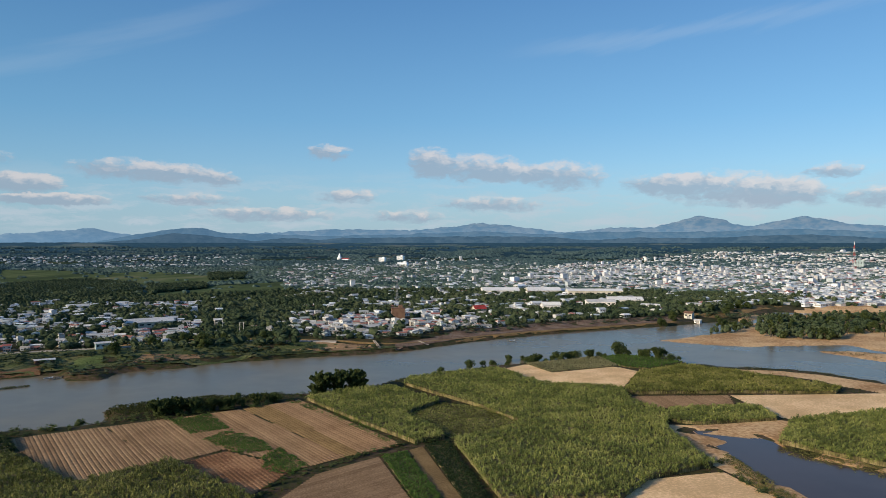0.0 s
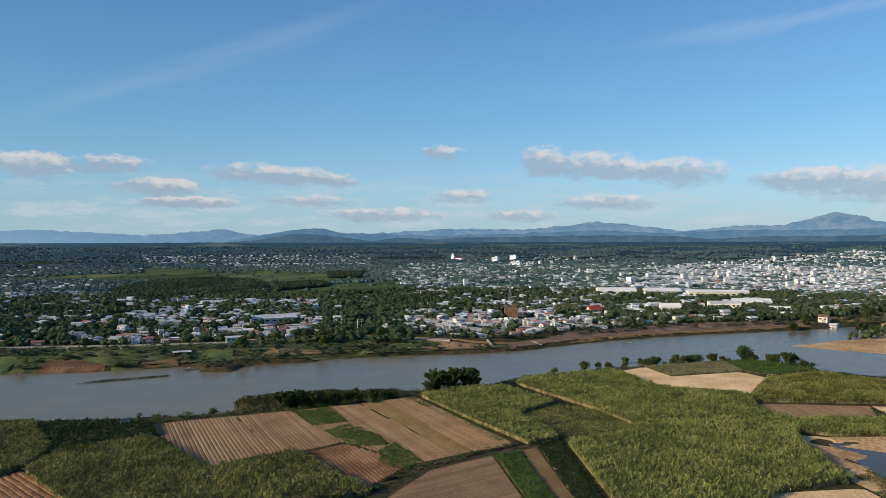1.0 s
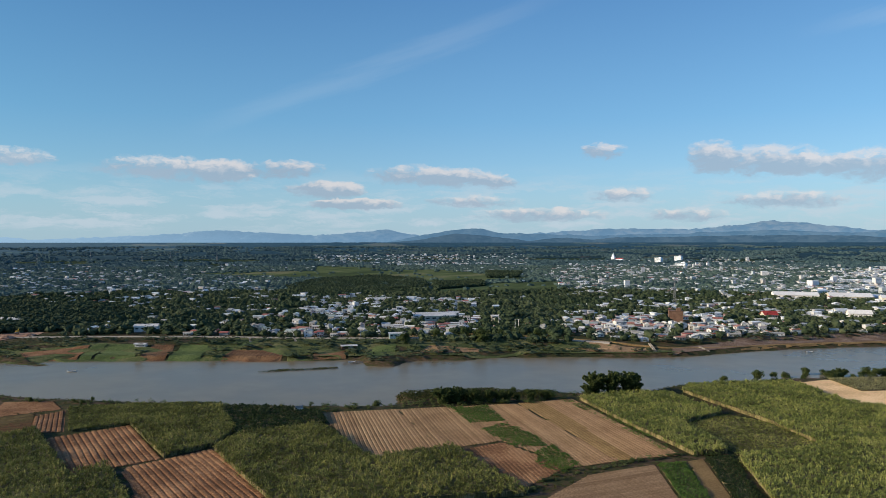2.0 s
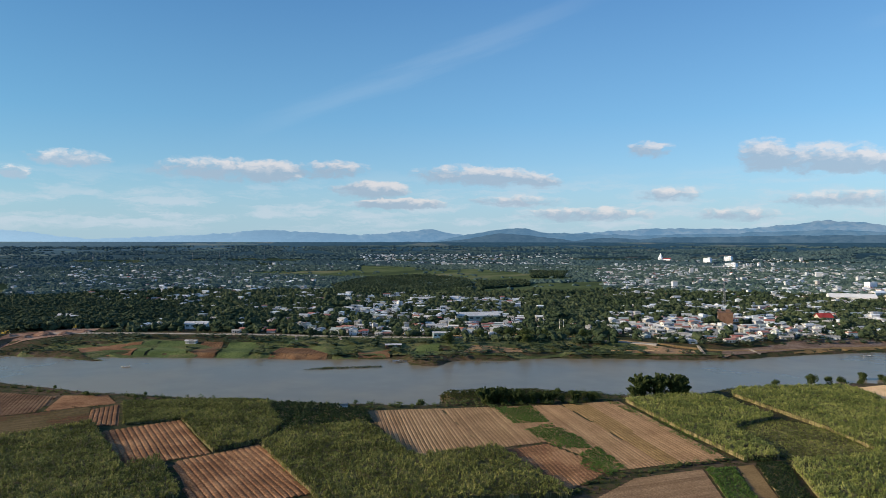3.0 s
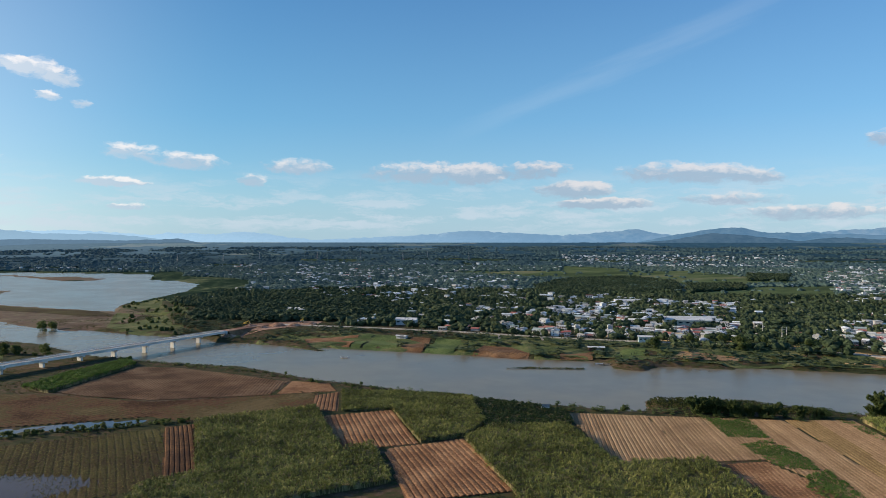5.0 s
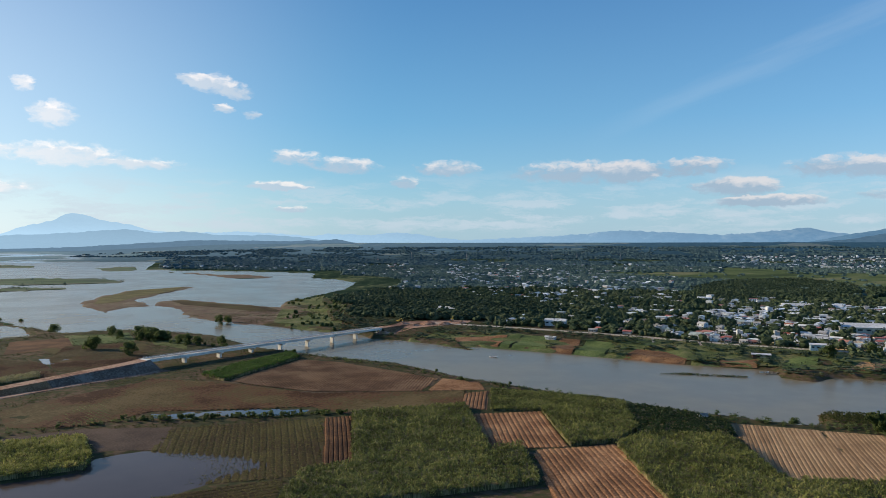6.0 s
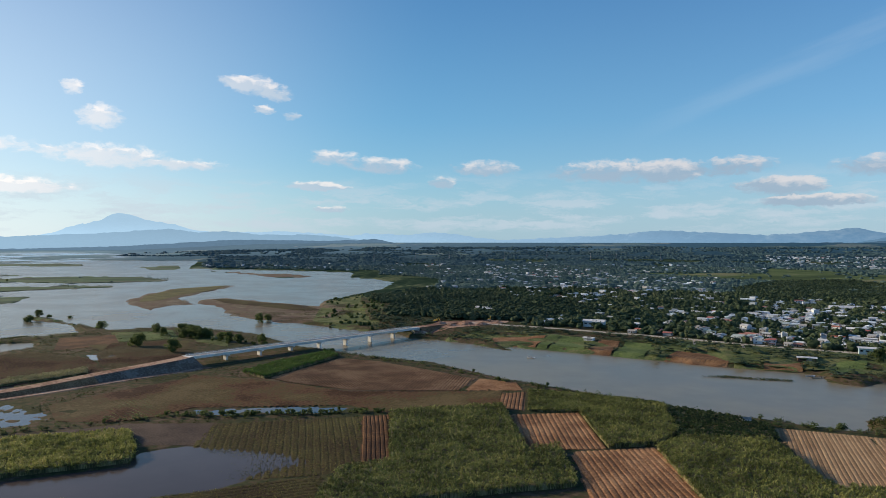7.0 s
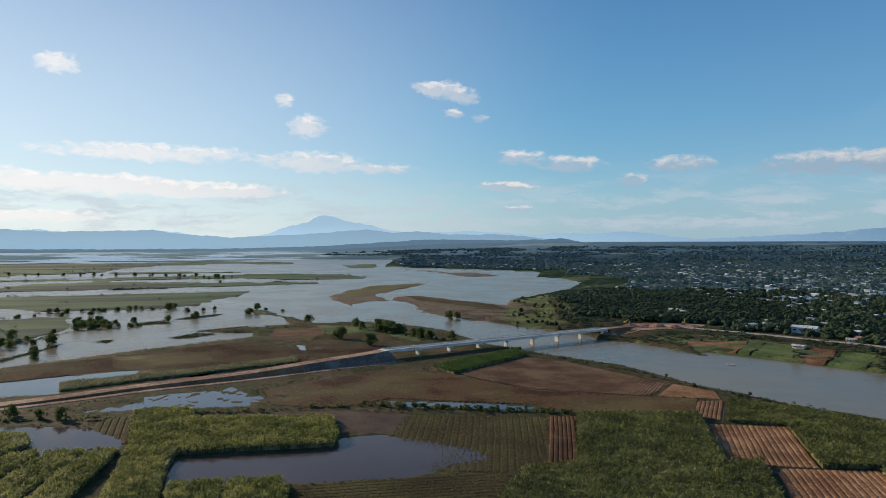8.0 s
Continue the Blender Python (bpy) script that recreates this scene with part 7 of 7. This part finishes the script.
hall((292, 828), 15, 9, 6.5, turned((292, 828), 16), M["white"], M["tin"], "white two-storey house behind the river bank", 0.25, "house", 4)
hall((-246, 517), 13, 8, 4.6, turned((-246, 517), 5), M["teal"], M["tin"], "pale teal two-storey house on the river road", 0.15, "house", 4)
hall((-469, 479), 19, 10, 5, turned((-469, 479), -12), M["white"], M["tin"], "white house with a tin roof by the river road", 0.3, "house", 4)
hall((-620, 465), 22, 12, 5, turned((-620, 465), -12), M["white"], M["tin"], "white hall among dark trees", 0.25, "hall", 6)
hall((-598, 470), 15, 9, 4, turned((-598, 470), 20), M["white"], M["tin"], "white shed beside a hall among dark trees", 0.25, "hall", 4)
hall((-640, 480), 18, 10, 4.5, turned((-640, 480), -30), M["white"], M["white"], "white roofed shed among dark trees", 0.25, "hall", 4)
hall((-402, 823), 60, 14, 5, turned((-402, 823), 10), M["white"], M["tin"], "long grey roofed shed in the town", 0.3, "hall", 9)
hall((-270, 647), 44, 18, 6, turned((-270, 647), 14), M["cream"], M["tin"], "white hall with a broad tin roof", 0.3, "hall", 7)
hall((121, 799), 20, 12, 8, turned((121, 799), 14), M["white"], M["white"], "large white house near the river", 0.5, "house", 5)
hall((-261, 465), 11, 5, 3, turned((-261, 465), 5), M["brick"], M["tin"], "small brick hut on the river terrace", 0.2, "hut", 2)
hall((-408, 411), 8, 4, 2.4, turned((-408, 411), -25), M["tin"], M["tin"], "small field shed with a tin roof", 0.25, "hut", 2)


def water_tank(place):
    px, py = place
    root = tagged(new("water_tower"), "white water tower in the far town", "tower")
    root.matrix_world = pose(px, py, gz(px, py))
    bm = bmesh.new()
    bmesh.ops.create_cone(bm, segments=16, radius1=7, radius2=7, depth=12, matrix=Matrix.Translation((0, 0, 16)), cap_ends=True)
    part("tank", bm, M["white"], root)
    bm = bmesh.new()
    for k in range(6):
        a = k * math.pi / 3
        box(bm, 5.5 * math.cos(a), 5.5 * math.sin(a), 5, 1, 1, 11)
    part("legs", bm, M["concrete"], root)


water_tank((769, 2694))


def lattice(place, high, base_w, label, painted=False, name="mast"):
    """A lattice mast of four tapering legs with braces."""
    px, py = place
    root = tagged(new(name), label, "mast")
    root.matrix_world = pose(px, py, gz(px, py), 0, 0, 30)
    n = 8
    for k in range(n):
        bm = bmesh.new()
        z0, z1 = high * k / n, high * (k + 1) / n
        w0, w1 = base_w * (1 - 0.85 * k / n) / 2, base_w * (1 - 0.85 * (k + 1) / n) / 2
        t = 0.05 + 0.025 * base_w
        corners = ((-1, -1), (1, -1), (1, 1), (-1, 1))
        for c, (sx, sy) in enumerate(corners):
            nx, ny = corners[(c + 1) % 4]
            for p, q in (((sx * w0, sy * w0, z0), (sx * w1, sy * w1, z1)), ((sx * w0, sy * w0, z0), (nx * w1, ny * w1, z1))):
                p, q = Vector(p), Vector(q)
                m = Matrix.Translation((p + q) / 2) @ (q - p).to_track_quat("Z", "Y").to_matrix().to_4x4()
                bmesh.ops.create_cone(bm, segments=4, radius1=t, radius2=t, depth=(q - p).length, matrix=m)
        part("section", bm, (M["signal"] if k % 2 == 0 else M["white"]) if painted else M["steel"], root)
    return root


lattice((1194, 2063), 82, 8, "tall red and white lattice radio mast", True)
lattice((-57, 882), 30, 3.5, "grey lattice radio mast in the town")


def line_pole(place, high, twin, label):
    """A concrete power pole, single or as a frame of two, with crossarms and insulators."""
    root = tagged(new("power_pole"), label, "pole")
    root.matrix_world = pose(*place, gz(*place), 0, 0, 18)
    for px in ((-1.5, 1.5) if twin else (0.0,)):
        bm = bmesh.new()
        bmesh.ops.create_cone(bm, segments=10, radius1=0.26, radius2=0.16, depth=high + 0.8, cap_ends=True, matrix=Matrix.Translation((px, 0, high / 2 - 0.4)))
        part("post", bm, M["concrete"], root)
    for k in range(2):
        arm = part("crossarm", boxed(0, 0, high - 0.5 - 1.4 * k, 4.8 if twin else 2.4, 0.18, 0.18, 0.02), M["steel"], root)
        for px in ((-2.2, 0.0, 2.2) if twin else (-1.1, 1.1)):
            bm = bmesh.new()
            bmesh.ops.create_cone(bm, segments=8, radius1=0.10, radius2=0.06, depth=0.45, cap_ends=True, matrix=Matrix.Translation((px, 0, high - 0.2 - 1.4 * k)))
            part("insulator", bm, M["bark"], arm)
    return root


line_pole((-166, 586), 12.0, True, "grey concrete twin power pole by the river road")
line_pole((-193, 621), 12.0, False, "grey concrete power pole among trees")


def bank_stairs(top, foot, wide=1.2):
    """A concrete flight of steps down the river bank."""
    root = tagged(new("bank_stairs"), "narrow concrete stairs down the grassy river bank", "stairs", "stairs on the river bank")
    p, q = Vector((*top, gz(*top) + 0.5)), Vector((*foot, max(gz(*foot), WATER) + 0.25))
    run = Vector((q.x - p.x, q.y - p.y, 0))
    n = max(6, int((p.z - q.z) / 0.18))
    root.matrix_world = Matrix.Translation(p) @ Matrix.Rotation(math.atan2(run.y, run.x), 4, "Z")
    deep, fall = run.length / n, (p.z - q.z) / n
    for k in range(n):
        part("step", boxed((k + 0.5) * deep, 0, -k * fall - 0.6, deep + 0.06, wide, 1.3, 0.02), M["asphalt"], root)
    for s_ in (-1, 1):
        bm = boxed(0, 0, 0, 1, 0.25, 0.5)
        bmesh.ops.transform(bm, matrix=Matrix.Translation((run.length / 2, s_ * (wide / 2 + 0.12), (q.z - p.z) / 2 + 0.1)) @ Matrix.Rotation(math.atan2(p.z - q.z, run.length), 4, "Y") @ Matrix.Diagonal((math.hypot(run.length, p.z - q.z), 1, 1, 1)), verts=bm.verts[:])
        part("string_wall", bm, M["asphalt"], root)


for top, foot in (((-55, 566), (-48, 541)), ((-19, 576), (-12, 561)), ((-118, 562), (-112, 540)), ((-357, 474), (-342, 455)), ((-323, 486), (-309, 468))):
    bank_stairs(top, foot)
field_sheet("dirt_strip", [(-98, 551), (-66, 553), (-46, 546), (-62, 532), (-96, 522)], M["soil_tan"], "bare earth ramp down to the water", 0.5)
ribbon("road", [(-112, 528), (-92, 533), (-74, 543), (-56, 551)], 3.0, 0.55, M["sand"], "sandy track down the river bank")


def jetty(start, end):
    """A plank landing stage on posts."""
    root = tagged(new("jetty"), "small weathered wooden jetty at the river bank", "jetty")
    p, q = Vector((*start, WATER + 0.7)), Vector((*end, WATER + 0.7))
    root.matrix_world = Matrix.Translation(p) @ Matrix.Rotation(math.atan2(q.y - p.y, q.x - p.x), 4, "Z")
    size = (q - p).length
    for k in range(int(size / 0.5)):
        part("plank", boxed(0.25 + 0.5 * k, 0, 0, 0.44, 1.8, 0.08), M["bark"], root)
    for k in range(int(size / 3) + 1):
        for s_ in (-1, 1):
            part("post", boxed(3 * k, s_ * 0.8, -0.6, 0.18, 0.18, 2.4), M["bark"], root)


def boat(place, turn, label, paint):
    """A slim open river boat with raised ends and thwarts."""
    root = tagged(new("boat"), label, "boat", "boats on the river")
    V, F = [], []
    for k, x in enumerate(np.linspace(-3.2, 3.2, 9)):
        u = abs(x) / 3.2
        w, lift = 0.75 * (1 - u ** 2.2) + 0.05, 0.35 * u ** 2
        V += [(x, -w, 0.45 + lift), (x, -w * 0.6, lift - 0.15), (x, w * 0.6, lift - 0.15), (x, w, 0.45 + lift)]
    for k in range(8):
        for j in range(3):
            F.append((4 * k + j, 4 * k + j + 1, 4 * k + j + 5, 4 * k + j + 4))
    hull = part("hull", mesh_np("hull", V, F, paint), paint, root)
    hull.modifiers.new("thick", "SOLIDIFY").thickness = 0.06
    for x in (-1.4, 0.2, 1.6):
        part("thwart", boxed(x, 0, 0.38, 0.28, 1.1, 0.05), M["bark"], root)
    root.matrix_world = pose(*place, WATER + 0.08, 0, 0, turn)


jetty((-231, 437), (-237, 424))
boat((-239, 430), 60, "small white open boat moored at a jetty", M["white"])
boat((-388, 333), 25, "slim grey open boat lying off the far bank", M["tin"])
boat((58, 596), 40, "small pale open boat near the far bank", M["white"])


for p in [(-2403, 1279), (-2504, 1525), (-2580, 1744), (-2459, 1955), (-2379, 2133), (-2070, 2091), (-2125, 2299), (-1902, 2315)]:
    lattice(p, 34, 5.0, "tall grey power pylon above far woods", False, "pylon")
hall((-188, 286), 2.6, 2.2, 1.8, turned((-188, 286), 15), M["brick"], M["tin"], "tiny tin hut on the river bank", 0.3, "hut", 1)
def reeds(outline, label, rng):
    """Low water plants standing just above the water."""
    gx, gy = scatter(outline, 1.0, rng)
    k = rng.random(len(gx)) < 0.75 + 0.5 * ripple(gx, gy, 6, 2)
    gx, gy = gx[k], gy[k]
    V, F = blades(gx, gy, np.full(len(gx), WATER - 0.35), np.full(len(gx), 0.7), rng, 6, 0.9, 0.22)
    tagged(new("reed_bed", mesh_np("reed_bed", V, F, M["weeds"])), label, "reeds", kind="stuff")


rr_ = np.random.default_rng(95)
for o in ([(-276, 374), (-269, 388), (-257, 396), (-238, 409), (-236, 405), (-255, 390), (-265, 383)], [(-651, -88), (-659, -80), (-658, -72), (-643, -76)], [(-814, -31), (-838, -13), (-859, 21), (-836, 11), (-809, -18)], [(-791, -63), (-806, -41), (-775, -33), (-769, -60)], [(-694, -8), (-716, 20), (-723, 41), (-708, 41), (-692, 9)], [(-657, -30), (-684, -6), (-670, 10), (-647, -15)], [(-569, -142), (-598, -126), (-639, -113), (-648, -108), (-599, -121), (-559, -133)]):
    reeds(o, "thin strip of low green reeds standing in the flood", rr_)

drop(ROUND + TALL + BAMBOO + BUSH)


# ---- the road works at the bridge's far end ----
def earth_mound(place, wide, high, rng):
    """A rough cone of tipped earth."""
    n, rings = 18, 6
    V, F = [], []
    for k in range(rings):
        u = k / (rings - 1)
        a = np.arange(n) * 2 * math.pi / n
        r = wide * (1 - u * 0.96) * (1 + rng.uniform(-0.14, 0.14, n))
        z = high * (1 - (1 - u) ** 1.3) * (1 + rng.uniform(-0.08, 0.08, n)) - 0.3 * (k == 0)
        V.append(np.column_stack([np.cos(a) * r, np.sin(a) * r * 0.75, z]))
    i = np.arange(n)
    for k in range(rings - 1):
        F.append(np.stack([i + k * n, np.roll(i, -1) + k * n, np.roll(i, -1) + (k + 1) * n, i + (k + 1) * n], -1))
    ob = tagged(new("earth_mound", mesh_np("earth_mound", np.concatenate(V), np.concatenate(F), M["soil_red"])), "rough mound of tipped raw red earth", "mound", "mounds at the road works")
    ob.matrix_world = pose(*place, gz(*place) + 0.3, 0, 0, rng.uniform(0, 180))


def excavator(place, turn):
    """A tracked digger at rest, with its arm lowered."""
    root = tagged(new("excavator"), "yellow tracked excavator standing at the road works", "excavator")
    for s_ in (-1, 1):
        part("track", boxed(0, s_ * 1.1, 0.45, 3.8, 0.6, 0.9, 0.3), M["glass"], root)
    body = part("body", boxed(-0.4, 0, 1.6, 3.0, 2.5, 1.3, 0.2), M["yellow"], root)
    cab = part("cab", boxed(0.7, 0.7, 2.4, 1.4, 1.0, 1.5, 0.12), M["yellow"], root)
    part("cab_window", boxed(0.75, 0.7, 2.55, 1.36, 1.04, 0.8, 0.05), M["glass"], cab)
    part("counterweight", boxed(-1.9, 0, 1.6, 0.7, 2.3, 1.1, 0.25), M["steel"], body)
    for name, p, q, w in (("boom", (0.8, -0.3, 1.9), (4.0, -0.3, 4.2), 0.45), ("arm", (4.0, -0.3, 4.2), (5.6, -0.3, 1.6), 0.35)):
        p, q = Vector(p), Vector(q)
        bm = bmesh.new()
        m = Matrix.Translation((p + q) / 2) @ (q - p).to_track_quat("Z", "Y").to_matrix().to_4x4()
        bmesh.ops.create_cube(bm, size=1.0, matrix=m @ Matrix.Diagonal((w, w * 0.8, (q - p).length, 1)))
        part(name, bm, M["yellow"], root)
    part("bucket", boxed(5.5, -0.3, 1.0, 0.9, 1.1, 1.0, 0.2), M["steel"], root)
    root.matrix_world = pose(*place, gz(*place) + 0.35, 0, 0, turn)


rw = np.random.default_rng(90)
for place, wide, high in zip([(-560, 368), (-546, 372), (-550, 391), (-538, 401), (-536, 420), (-536, 332)], (9, 6, 11, 7, 5, 8), (2.6, 1.8, 2.8, 2.2, 1.6, 2.0)):
    earth_mound(place, wide, high, rw)
for place, turn in zip([(-578, 375), (-553, 421)], (20, 130)):
    excavator(place, turn)
